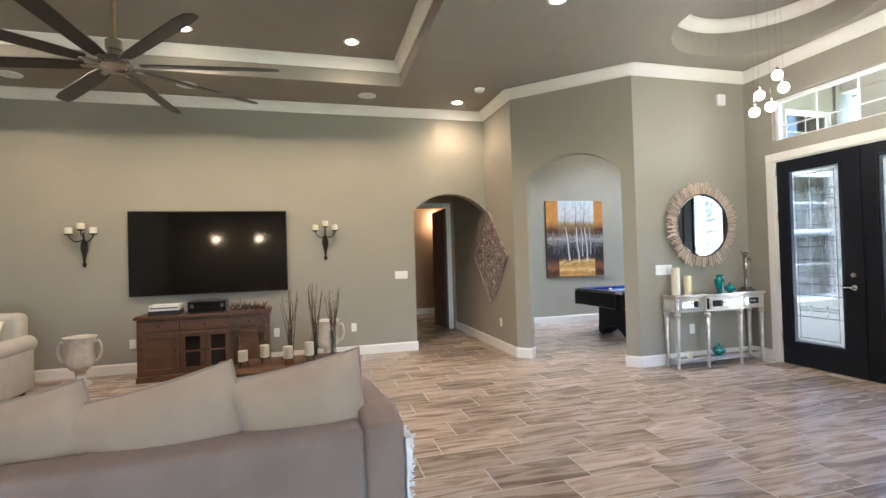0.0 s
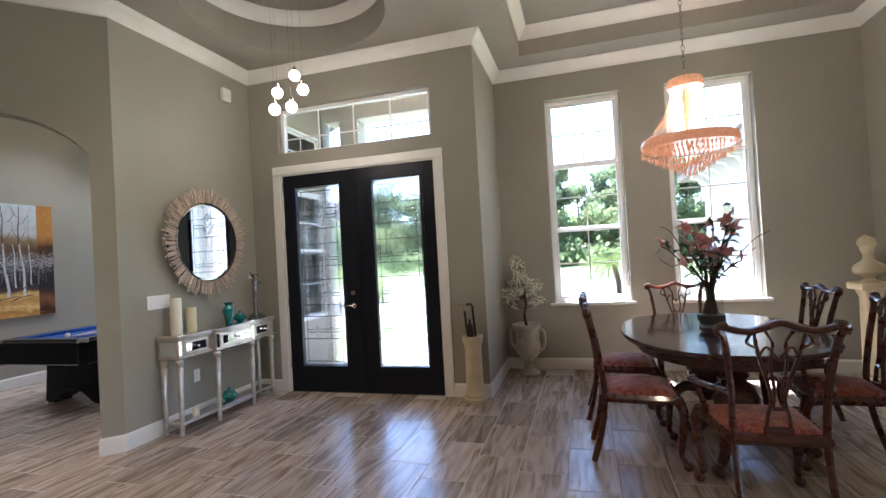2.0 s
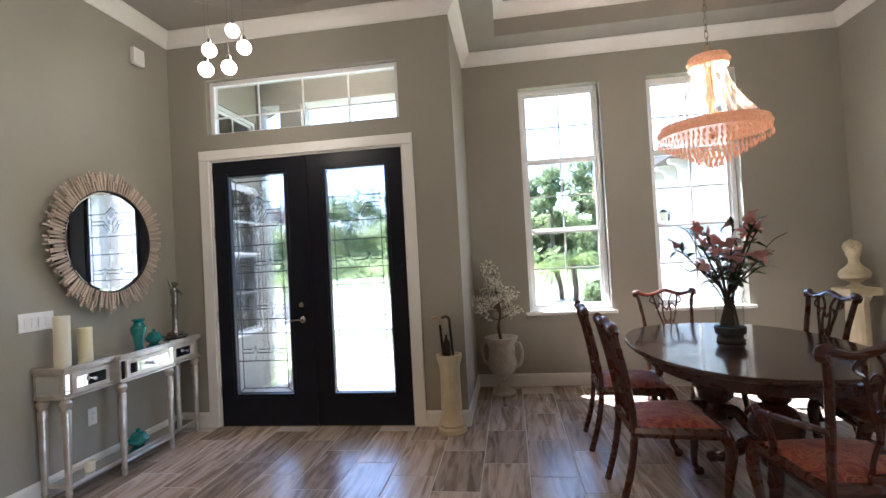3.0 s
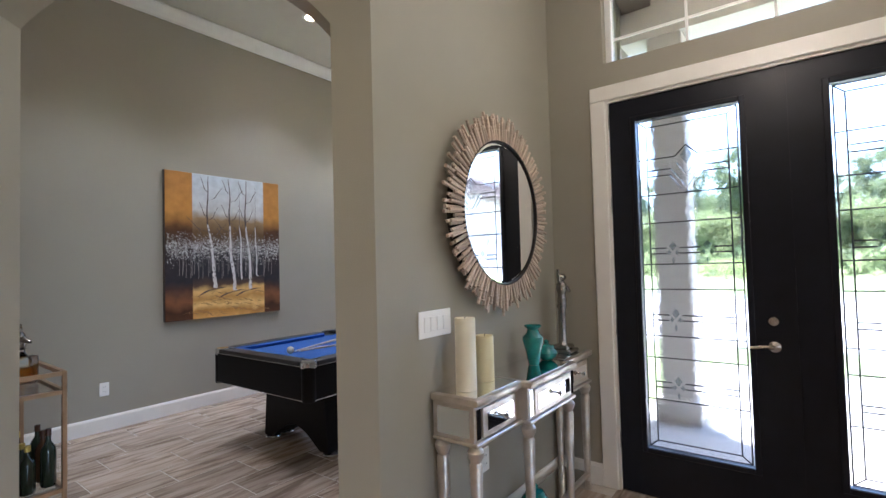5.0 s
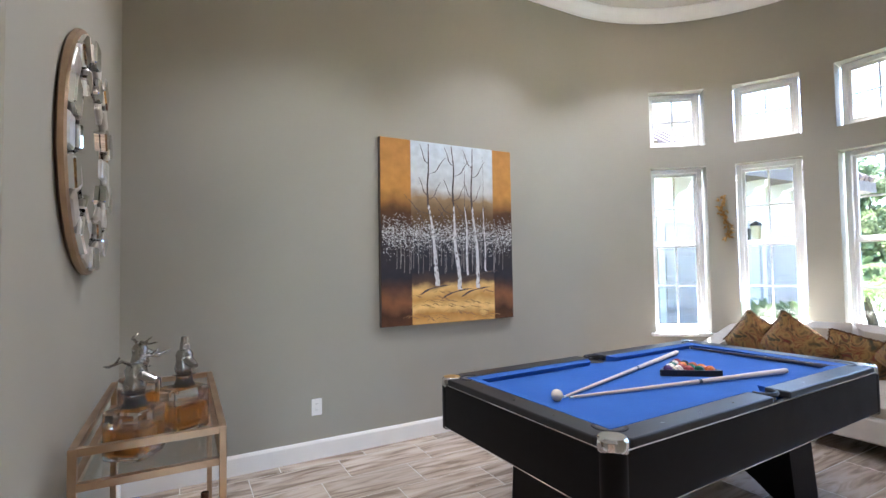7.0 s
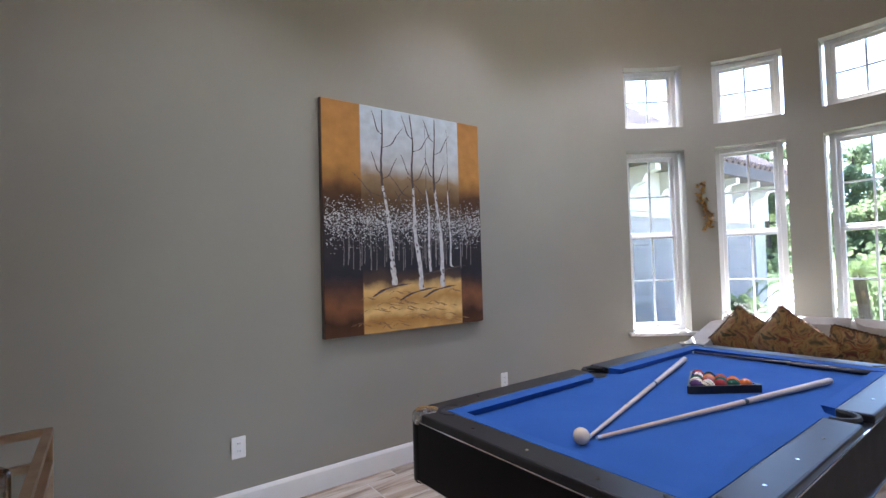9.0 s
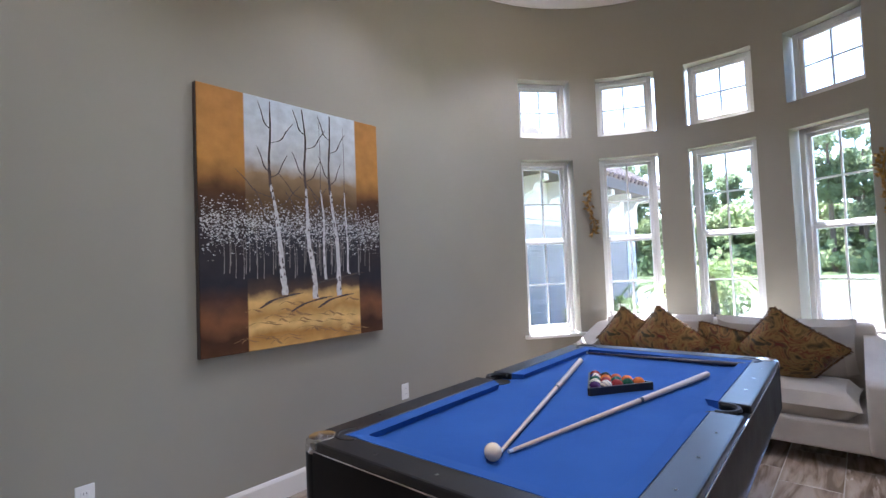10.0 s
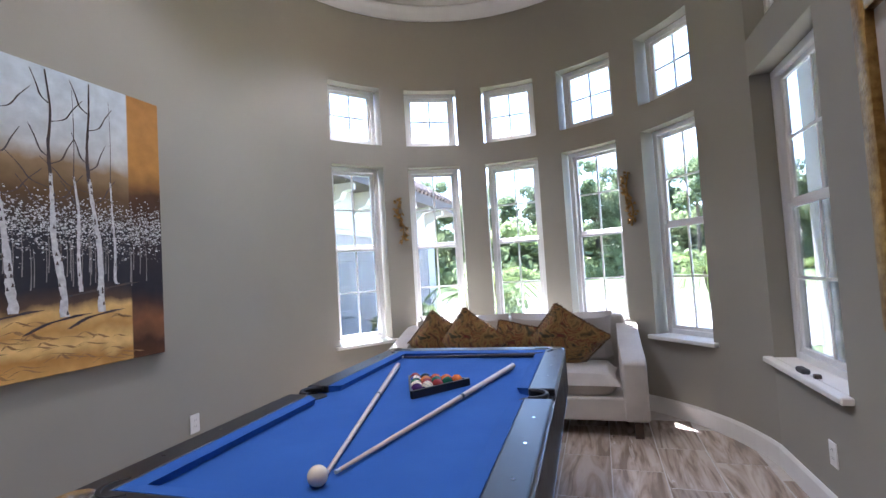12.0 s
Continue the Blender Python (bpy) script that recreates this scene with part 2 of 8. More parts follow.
def line_place(p0, p1, thick):
    """Maps a straight wall: u runs from p0 to p1, the thickness goes to the line's right."""
    a, b = Vector(p0), Vector(p1)
    d = (b - a).normalized()
    r = Vector((d.y, -d.x)) * thick
    return lambda u, s, z: (a.x + d.x * u + r.x * s, a.y + d.y * u + r.y * s, z)


def straight_wall(name, p0, p1, thick, z1, holes=(), label="greige painted plaster wall", z0=0.0, material=None):
    n = (Vector(p1) - Vector(p0)).length
    return structure(part(name, grid_wall([0, n], [z0, z1], list(holes), line_place(p0, p1, thick)), material or M["wall"]), label, "wall")


def arch_wall(name, p0, p1, thick, z1, u0, u1, spring, apex, label):
    a, b = Vector(p0), Vector(p1)
    n, d = (b - a).length, (b - a).normalized()
    h, w = apex - spring, (u1 - u0) / 2
    rad = (w * w + h * h) / (2 * h)
    half = math.asin(min(1, w / rad))
    arc = [((u0 + u1) / 2 - rad * math.sin(t), apex - rad + rad * math.cos(t)) for t in np.linspace(half, -half, 29)]
    poly = [(0, 0), (u0, 0)] + arc + [(u1, 0), (n, 0), (n, z1), (0, z1)]
    if u1 > n - 0.01:
        poly = [(0, 0), (u0, 0)] + arc + [(n, z1), (0, z1)]
    m = Matrix(((d.x, 0, d.y, a.x), (d.y, 0, -d.x, a.y), (0, 1, 0, 0), (0, 0, 0, 1)))
    return structure(part(name, prism(bmesh.new(), poly, 0, thick, m), M["wall"]), label, "wall")


# ---- the plan ----
CEIL, HIGH = 3.66, 4.13                  # main ceiling, games room ceiling
TVY, ENTRY_X, CONS_Y, DIN_X, DIN_Y, STEP_Y = 7.165, 5.56, 5.0, 6.76, -1.47, 2.33
BAY, BAY_R, NORTH, SOUTH = (6.77, 6.945), 1.80, 8.745, 5.145
WEST, BACK = -4.9, -4.6
TOP = 4.35

# living side
hx = 1.588 - WEST
arch_wall("wall_tv", (WEST, TVY), (2.76, TVY), -0.17, TOP, hx, 2.755 - WEST, 2.10, 2.375, "greige painted wall with an arched hallway opening")
straight_wall("wall_west", (WEST, BACK), (WEST, TVY + 0.17), -0.15, TOP)
straight_wall("wall_back", (2.6, BACK), (WEST, BACK), -0.15, TOP, [(0.2, 3.0, 0.0, 2.6)], "greige painted wall with an assumed wide opening, out of view")
straight_wall("wall_back_side", (2.6, DIN_Y), (2.6, BACK), -0.15, TOP)
straight_wall("wall_dining_side", (DIN_X + 0.2, DIN_Y), (2.6, DIN_Y), -0.15, TOP)
DWIN = [(0.867, 1.728), (-0.484, 0.391)]
DZ0, DZM, DZ1 = 0.793, 2.446, 3.24
straight_wall("wall_dining_windows", (DIN_X, STEP_Y), (DIN_X, DIN_Y), -0.2, TOP, [(STEP_Y - b, STEP_Y - a, DZ0, DZ1) for a, b in DWIN], "greige painted wall with two tall windows")
straight_wall("wall_step", (ENTRY_X + 0.17, STEP_Y), (DIN_X + 0.2, STEP_Y), -0.17, TOP)
DOOR_Y0, DOOR_Y1, DOOR_Z = 2.785, 4.62, 2.45
TRZ0, TRZ1, TRY0, TRY1 = 2.69, 3.20, 2.80, 4.62
straight_wall("wall_entry", (ENTRY_X, CONS_Y + 0.145), (ENTRY_X, STEP_Y), -0.17, TOP,
              [(CONS_Y + 0.145 - DOOR_Y1, CONS_Y + 0.145 - DOOR_Y0, 0, DOOR_Z), (CONS_Y + 0.145 - TRY1, CONS_Y + 0.145 - TRY0, TRZ0, TRZ1)], "greige painted wall with the front door and a transom window")
straight_wall("wall_console", (3.87, CONS_Y), (ENTRY_X + 0.165, CONS_Y), -0.145, TOP)
ua, ub = Vector((2.90 - 2.76, 5.97 - 6.11)).length, Vector((3.757 - 2.76, 5.113 - 6.11)).length
arch_wall("wall_arch", (2.76, 6.11), (3.87, 5.0), -0.145, TOP, ua, ub, 2.405, 2.69, "diagonal greige wall with an arched opening")
straight_wall("wall_medallion", (2.76, 8.97), (2.76, 6.11), -0.12, TOP)
# hall behind the arch
straight_wall("wall_hall_west", (1.2, TVY + 0.17), (1.2, 9.0), -0.1, 2.9, label="tan hall wall", material=M["hall_wall"])
straight_wall("wall_hall_end", (1.2, 8.97), (2.88, 8.97), -0.12, 2.9, [(0.35, 1.40, 0, 2.35)], "hall wall with a door opening", material=M["hall_wall"])
# unseen closing wall, added to keep sky light out of the far room
straight_wall("wall_far_room_front", (0.1, 8.97), (1.2, 8.97), -0.1, 2.9, label="tan hall wall", material=M["hall_wall"])
straight_wall("wall_far_room", (0.2, 11.55), (4.2, 11.55), -0.1, 2.9, label="tan hall wall", material=M["hall_wall"])
straight_wall("wall_far_room_west", (0.2, 9.0), (0.2, 11.55), -0.1, 2.9, label="tan hall wall", material=M["hall_wall"])
straight_wall("wall_far_room_east", (4.2, 11.55), (4.2, 9.0), -0.1, 2.9, label="tan hall wall", material=M["hall_wall"])
structure(part("ceiling_hall", Box(0.1, TVY + 0.17, 2.86, 2.76, 11.65, 2.92), M["ceil"]), "plain hall ceiling", "ceiling")
structure(part("ceiling_far_room", Box(2.76, 8.97, 2.86, 4.3, 11.65, 2.92), M["ceil"]), "plain far room ceiling", "ceiling")

# games room
straight_wall("wall_north", (2.88, NORTH), (BAY[0], NORTH), -0.22, TOP)
BW = [(c - 8.9, c + 8.9) for c in (52.4, 26.2, 0.0, -25.6, -51.5)]
BZ = (0.665, 2.425, 2.65, 3.25)


def bay_place(u, s, z):
    a = radians(90 - u)
    r = BAY_R + 0.22 * s
    return (BAY[0] + r * math.cos(a), BAY[1] + r * math.sin(a), z)


bay_holes = [(90 - b, 90 - a, z0, z1) for a, b in BW for z0, z1 in ((BZ[0], BZ[1]), (BZ[2], BZ[3]))]
wall_bay = part("wall_bay", grid_wall(list(np.linspace(0, 170, 86)), [0, TOP], bay_holes, bay_place), M["wall"], smooth=True)
structure(wall_bay, "curved greige bay wall with two rows of windows", "wall")
PS = (BAY[0] + BAY_R * math.cos(radians(-80)), BAY[1] + BAY_R * math.sin(radians(-80)))
W6 = (PS[0] - 7.07, PS[0] - 6.20)
straight_wall("wall_south", PS, (ENTRY_X + 0.17, SOUTH), -0.2, TOP, [(W6[0], W6[1], BZ[0], BZ[1]), (W6[0], W6[1], BZ[2], BZ[3])], "greige wall with a tall window")

# ceilings


def ring_cell(bm, cx, cy, half, r, z0, z1, seg=48):
    """A square slab with a round hole."""
    sq, ci = [], []
    for i in range(seg):
        a = 2 * math.pi * i / seg
        c, s = math.cos(a), math.sin(a)
        k = half / max(abs(c), abs(s))
        sq.append((cx + c * k, cy + s * k))
        ci.append((cx + c * r, cy + s * r))
    for i in range(seg):
        j = (i + 1) % seg
        prism(bm, [sq[i], sq[j], ci[j], ci[i]], z0, z1)


LT = (-4.0, -3.2, 1.27, 6.22)             # living tray x0 y0 x1 y1
DT = (2.95, -1.1, 6.35, 1.94)            # dining tray
DC, DR = (4.50, 3.737), 0.86              # round entry recess
bm = bmesh.new()
S0, S1 = CEIL, CEIL + 0.03
for x0, y0, x1, y1 in ((WEST, BACK, LT[0], TVY), (LT[0], BACK, LT[2], LT[1]), (LT[0], LT[3], LT[2], TVY), (LT[2], BACK, 2.68, TVY), (2.68, BACK, 2.82, TVY),
                       (2.82, BACK, DT[0], CONS_Y), (DT[0], BACK, DT[2], DT[1]), (DT[0], DT[3], DC[0] - 1.05, CONS_Y), (DC[0] - 1.05, DT[3], DC[0] + 1.05, DC[1] - 1.05),
                       (DC[0] - 1.05, DC[1] + 1.05, DC[0] + 1.05, CONS_Y), (DC[0] + 1.05, DT[3], ENTRY_X + 0.1, CONS_Y), (ENTRY_X + 0.1, DT[3], DT[2], STEP_Y + 0.1), (DT[2], DIN_Y, DIN_X + 0.1, STEP_Y + 0.1)):
    prism(bm, [(x0, y0), (x1, y0), (x1, y1), (x0, y1)], S0, S1)
prism(bm, [(2.82, CONS_Y), (3.93, CONS_Y), (2.82, 6.13)], S0, S1)
ring_cell(bm, *DC, 1.05, DR, S0, S1)
for (x0, y0, x1, y1), up in ((LT, 0.27), (DT, 0.27)):
    for a, b, c, d in ((x0 - 0.05, y0 - 0.05, x1 + 0.05, y0), (x0 - 0.05, y1, x1 + 0.05, y1 + 0.05), (x0 - 0.05, y0, x0, y1), (x1, y0, x1 + 0.05, y1)):
        prism(bm, [(a, b), (c, b), (c, d), (a, d)], S1, S1 + up)
    prism(bm, [(x0 - 0.05, y0 - 0.05), (x1 + 0.05, y0 - 0.05), (x1 + 0.05, y1 + 0.05), (x0 - 0.05, y1 + 0.05)], S1 + up, S1 + up + 0.03)
circ = [(DC[0] + DR * math.cos(2 * math.pi * i / 48), DC[1] + DR * math.sin(2 * math.pi * i / 48)) for i in range(48)]
for i in range(48):
    j = (i + 1) % 48
    o = [(DC[0] + (q[0] - DC[0]) * 1.05, DC[1] + (q[1] - DC[1]) * 1.05) for q in (circ[i], circ[j])]
    prism(bm, [circ[i], circ[j], o[1], o[0]], S1, S1 + 0.36)
prism(bm, [(DC[0] + (x - DC[0]) * 1.05, DC[1] + (y - DC[1]) * 1.05) for x, y in circ], S1 + 0.36, S1 + 0.39)
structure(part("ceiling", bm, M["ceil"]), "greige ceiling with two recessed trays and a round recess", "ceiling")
arc_in = [(BAY[0] + (BAY_R + 0.05) * math.cos(radians(a)), BAY[1] + (BAY_R + 0.05) * math.sin(radians(a))) for a in range(90, -81, -5)]
bm = prism(bmesh.new(), [(2.86, NORTH + 0.05)] + arc_in + [(3.9, SOUTH - 0.08), (2.84, 6.14)], HIGH, HIGH + 0.05)
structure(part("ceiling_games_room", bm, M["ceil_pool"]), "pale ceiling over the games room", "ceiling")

# crown mouldings
CROWN = [(0.0, -0.14), (0.014, -0.14), (0.018, -0.118), (0.03, -0.105), (0.045, -0.075), (0.075, -0.045), (0.098, -0.032), (0.105, -0.018), (0.115, -0.016), (0.115, 0.0), (0.0, 0.0)]


def crown(name, path, z, closed=False, k=0.88):
    prof = [(o * k, z + h * k - 0.002) for o, h in CROWN]
    return structure(part(name, sweep(bmesh.new(), path, prof, closed), M["trim"], smooth=True), "white crown moulding", "moulding")


crown("trim_crown", [(2.6, DIN_Y), (DIN_X, DIN_Y), (DIN_X, STEP_Y), (ENTRY_X, STEP_Y), (ENTRY_X, CONS_Y), (3.87, CONS_Y), (2.76, 6.11), (2.76, TVY), (WEST, TVY), (WEST, BACK), (2.6, BACK)], CEIL, True)
crown("trim_crown_living_tray", [(LT[0], LT[1]), (LT[2], LT[1]), (LT[2], LT[3]), (LT[0], LT[3])], S1 + 0.27, True)
crown("trim_crown_dining_tray", [(DT[0], DT[1]), (DT[2], DT[1]), (DT[2], DT[3]), (DT[0], DT[3])], S1 + 0.27, True)
crown("trim_crown_round", circ, S1 + 0.36, True)
ARC = [(BAY[0] + BAY_R * math.cos(radians(a)), BAY[1] + BAY_R * math.sin(radians(a))) for a in range(-80, 91, 4)]
crown("trim_crown_games_room", [(3.94, SOUTH), (ENTRY_X + 0.17, SOUTH), PS] + ARC[1:] + [(2.88, NORTH), (2.88, 6.205)], HIGH, True)

# baseboards
BASE = [(0.0, 0.0), (0.016, 0.0), (0.016, 0.115), (0.010, 0.128), (0.006, 0.135), (0.0, 0.135)]


def baseboard(name, path):
    return structure(part(name, sweep(bmesh.new(), path, [(o, z + 0.004) for o, z in BASE]), M["trim"]), "white painted baseboard", "baseboard")


def on_diag(u, s=0.0):
    d = Vector((1, -1)).normalized()
    return (2.76 + d.x * u + 0.7071 * s, 6.11 + d.y * u + 0.7071 * s)


baseboard("baseboard", [(1.588, TVY + 0.17), (1.588, TVY), (WEST, TVY), (WEST, BACK), (1.4, BACK)])
baseboard("baseboard", [on_diag(ua, 0.145), on_diag(ua), (2.76, 6.11), (2.76, 8.97)])
baseboard("baseboard", [(ENTRY_X, DOOR_Y1 + 0.09), (ENTRY_X, CONS_Y), (3.87, CONS_Y), on_diag(ub), on_diag(ub, 0.145)])
baseboard("baseboard", [(2.6, DIN_Y), (DIN_X, DIN_Y), (DIN_X, STEP_Y), (ENTRY_X, STEP_Y), (ENTRY_X, DOOR_Y0 - 0.09)])
baseboard("baseboard", [(3.94, SOUTH), (ENTRY_X + 0.17, SOUTH), PS] + ARC[1:] + [(2.88, NORTH), (2.88, 6.205)])
baseboard("baseboard", [(4.2, 11.55), (0.2, 11.55)])

# ---- windows ----


def window(name, place, rz, w, z0, z1, splits, depth, label, screen=True, sill=True):
    """A white window in a wall opening: local x across, y outwards from the inside face. splits: heights that part the sashes."""
    e = new(name)
    e.matrix_world = pose(place[0], place[1], z0, 0, 0, rz)
    tagged(e, label, "window", kind="structure")
    h, f, y0, y1 = z1 - z0, 0.045, depth - 0.09, depth - 0.02
    bm = bmesh.new()
    x = w / 2
    for b in ((-x, y0, 0, -x + f, y1, h), (x - f, y0, 0, x, y1, h), (-x + f, y0, 0, x - f, y1, f), (-x + f, y0, h - f, x - f, y1, h)):
        box(bm, *b, 0.004)
    part("window_frame", bm, M["white"], e)
    levels = [f] + [s - z0 for s in splits] + [h - f]
    for k, (a, b) in enumerate(zip(levels, levels[1:])):
        yy = y0 + 0.012 + (0.022 if (k % 2 and len(levels) > 2) else 0)
        r = 0.03
        bm = bmesh.new()
        for q in ((-x + f, yy, a, -x + f + r, yy + 0.03, b), (x - f - r, yy, a, x - f, yy + 0.03, b), (-x + f + r, yy, a, x - f - r, yy + 0.03, a + r), (-x + f + r, yy, b - r, x - f - r, yy + 0.03, b)):
            box(bm, *q, 0.003)
        part("sash", bm, M["white"], e)
        bm = bmesh.new()
        zc = (a + b) / 2
        box(bm, -0.008, yy + 0.008, a + r, 0.008, yy + 0.02, b - r)
        for sx in (-1, 1):
            xa, xb = sorted((sx * 0.008, sx * (x - f - r)))
            box(bm, xa, yy + 0.008, zc - 0.008, xb, yy + 0.02, zc + 0.008)
        part("muntin", bm, M["white"], e)
        gl = part("pane", Box(-x + f + r - 0.004, yy + 0.012, a + r - 0.004, x - f - r + 0.004, yy + 0.016, b - r + 0.004), M["dimmed_pane"], e, "clear glass pane")
        gl.visible_shadow = False
        if screen and k == 0 and len(levels) > 2:
            sc = part("insect_screen", Box(-x + f, y1 - 0.012, a, x - f, y1 - 0.010, b), M["screen"], e, "grey insect screen")
            sc.visible_shadow = False
    if sill:
        part("window_sill", Box(-x - 0.05, -0.055, -0.03, x + 0.05, -0.002, 0.004, 0.006), M["trim"], e)
        part("window_stool", Box(-x + 0.001, -0.002, -0.002, x - 0.001, y0, 0.004), M["trim"], e)
    return e


n = 0
for a, b in BW:
    c = radians((a + b) / 2)
    hw = BAY_R * math.sin(radians(8.9))
    rr = BAY_R * math.cos(radians(8.9))
    pl = (BAY[0] + rr * math.cos(c), BAY[1] + rr * math.sin(c))
    n += 1
    window(f"window_{n}", pl, math.degrees(c) - 90, 2 * hw - 0.004, BZ[0], BZ[1], [1.60], 0.22, "white double-hung window in the curved bay wall")
    n += 1
    window(f"window_{n}", pl, math.degrees(c) - 90, 2 * hw - 0.004, BZ[2], BZ[3], [], 0.22, "small white fixed window high in the bay wall", sill=False)
for z0, z1, sp, si in ((BZ[0], BZ[1], [1.60], True), (BZ[2], BZ[3], [], False)):
    n += 1
    window(f"window_{n}", ((7.07 + 6.20) / 2, 5.160), 181.0, 0.866, z0, z1, sp, 0.2, "tall white window with a deep sill" if si else "small white fixed window high in the wall", sill=si)
for a, b in DWIN:
    n += 1
    window(f"window_{n}", (DIN_X, (a + b) / 2), -90, b - a - 0.004, DZ0, DZ1, [1.672, DZM], 0.2, "tall white triple-light dining window")

# ---- floor slab, ground and outside ----
structure(part("floor", Box(WEST - 0.1, BACK - 0.1, -0.15, DIN_X + 0.1, TVY + 0.17, 0.0018), M["grout"]), "tiled floor with pale grout", "floor")
bm = prism(bmesh.new(), [(0.1, TVY + 0.17), (5.6, TVY + 0.17), (5.6, SOUTH - 0.1), (7.08, SOUTH - 0.1)] + [(BAY[0] + 1.9 * math.cos(radians(a)), BAY[1] + 1.9 * math.sin(radians(a))) for a in range(-80, 91, 5)] + [(4.3, NORTH + 0.1), (4.3, 11.6), (0.1, 11.6)], -0.15, 0.0014)
structure(part("floor_games_room", bm, M["grout"]), "tiled floor with pale grout", "floor")
structure(part("ground", Box(-400, -400, -0.45, 600, 400, -0.2), M["grass"]), "mown green lawn", "ground")
structure(part("pavement_drive", Box(12.5, -60, -0.196, 26, 60, -0.18), M["drive"]), "pale sunlit concrete driveway", "pavement")

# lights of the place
# area lamp in the unseen, assumed back opening supplies daylight from behind
lamp("daylight_assumed_back", "AREA", (1.0, BACK + 0.02, 1.35), 5, (0.86, 0.93, 1.0), (2.7, 2.5), (1.0, 0, 1.35))

# ---- materials of the things ----
M["black_laminate"] = mat("black_laminate", (0.004, 0.004, 0.005), (0.006, 0.006, 0.007), 0.45, scale=9, bump=0.05, bscale=300, matte=0.14)
M["black_gloss"] = mat("black_rail", (0.008, 0.008, 0.010), (0.013, 0.013, 0.015), 0.36, scale=20, matte=0.5, rvary=0.03)
M["chrome"] = mat("chrome", (0.75, 0.75, 0.76), (0.68, 0.68, 0.69), 0.12, 1.0, scale=12)
M["felt"] = mat("blue_felt", (0.017, 0.086, 0.33), (0.014, 0.074, 0.29), 0.95, scale=4, bump=0.15, bscale=600)
M["pocket"] = mat("black_leather", (0.01, 0.01, 0.01), (0.016, 0.015, 0.015), 0.6)
M["ivory"] = mat("ivory_ball", (0.78, 0.68, 0.52), (0.74, 0.64, 0.48), 0.12)
M["maple"] = mat("pale_maple", (0.62, 0.48, 0.36), (0.55, 0.42, 0.31), 0.3, scale=6, stretch=(1, 12, 12))
M["cue_butt"] = mat("dark_cue_butt", (0.03, 0.028, 0.04), (0.05, 0.045, 0.06), 0.25)
M["linen"] = mat("oatmeal_linen", (0.50, 0.46, 0.40), (0.44, 0.40, 0.35), 0.9, scale=7, bump=0.35, bscale=420, sheen=0.2)
M["dark_wood"] = mat("dark_wood", (0.03, 0.018, 0.012), (0.05, 0.028, 0.018), 0.35, scale=5, stretch=(1, 6, 6))
M["gold"] = mat("antique_gold", (0.48, 0.30, 0.10), (0.22, 0.12, 0.04), 0.36, 1.0, scale=30, bump=0.3, bscale=90)
M["brass"] = mat("brushed_brass", (0.48, 0.34, 0.22), (0.40, 0.28, 0.18), 0.38, 1.0, scale=14)
M["silver"] = mat("silver_leaf", (0.66, 0.62, 0.56), (0.50, 0.45, 0.39), 0.36, 0.75, scale=16, bump=0.12, bscale=90)
M["pewter"] = mat("pewter", (0.42, 0.40, 0.37), (0.26, 0.24, 0.22), 0.25, 1.0, scale=30, bump=0.4, bscale=60)
M["mirror"] = mat("mirror", (0.92, 0.93, 0.93), (0.9, 0.91, 0.91), 0.01, 1.0, rvary=0.0)
M["whiskey"] = mat("amber_whiskey", (0.85, 0.38, 0.06), (0.75, 0.30, 0.04), 0.05)
M["whiskey"].node_tree.nodes["Principled BSDF"].inputs["Transmission Weight"].default_value = 0.85
M["thick_glass"] = mat("heavy_cut_glass", (0.97, 0.98, 0.98), (0.95, 0.96, 0.96), 0.02, rvary=0.0)
M["thick_glass"].node_tree.nodes["Principled BSDF"].inputs["Transmission Weight"].default_value = 1.0
M["bottle_dark"] = mat("dark_green_bottle", (0.012, 0.02, 0.012), (0.02, 0.03, 0.018), 0.08)
M["bottle_brown"] = mat("brown_bottle", (0.05, 0.02, 0.01), (0.07, 0.03, 0.015), 0.1)
M["bottle_pale"] = mat("frosted_bottle", (0.55, 0.62, 0.68), (0.5, 0.57, 0.63), 0.35)
M["foil_gold"] = mat("gold_foil", (0.62, 0.48, 0.12), (0.5, 0.36, 0.08), 0.3, 0.8)
M["foil_blue"] = mat("blue_cap", (0.02, 0.08, 0.4), (0.03, 0.1, 0.45), 0.3)
M["plate"] = mat("white_plastic", (0.82, 0.81, 0.78), (0.79, 0.78, 0.75), 0.35)
M["slot"] = mat("dark_slot", (0.05, 0.05, 0.05), (0.06, 0.06, 0.06), 0.6)
M["black_iron"] = mat("black_iron", (0.015, 0.013, 0.012), (0.03, 0.024, 0.02), 0.5, 0.6, scale=20, bump=0.2)
M["white_paint_art"] = mat("white_brush_paint", (0.72, 0.71, 0.68), (0.45, 0.43, 0.42), 0.5, scale=40, detail=6)
M["dark_paint_art"] = mat("umber_brush_paint", (0.045, 0.04, 0.045), (0.10, 0.06, 0.04), 0.6, scale=30)


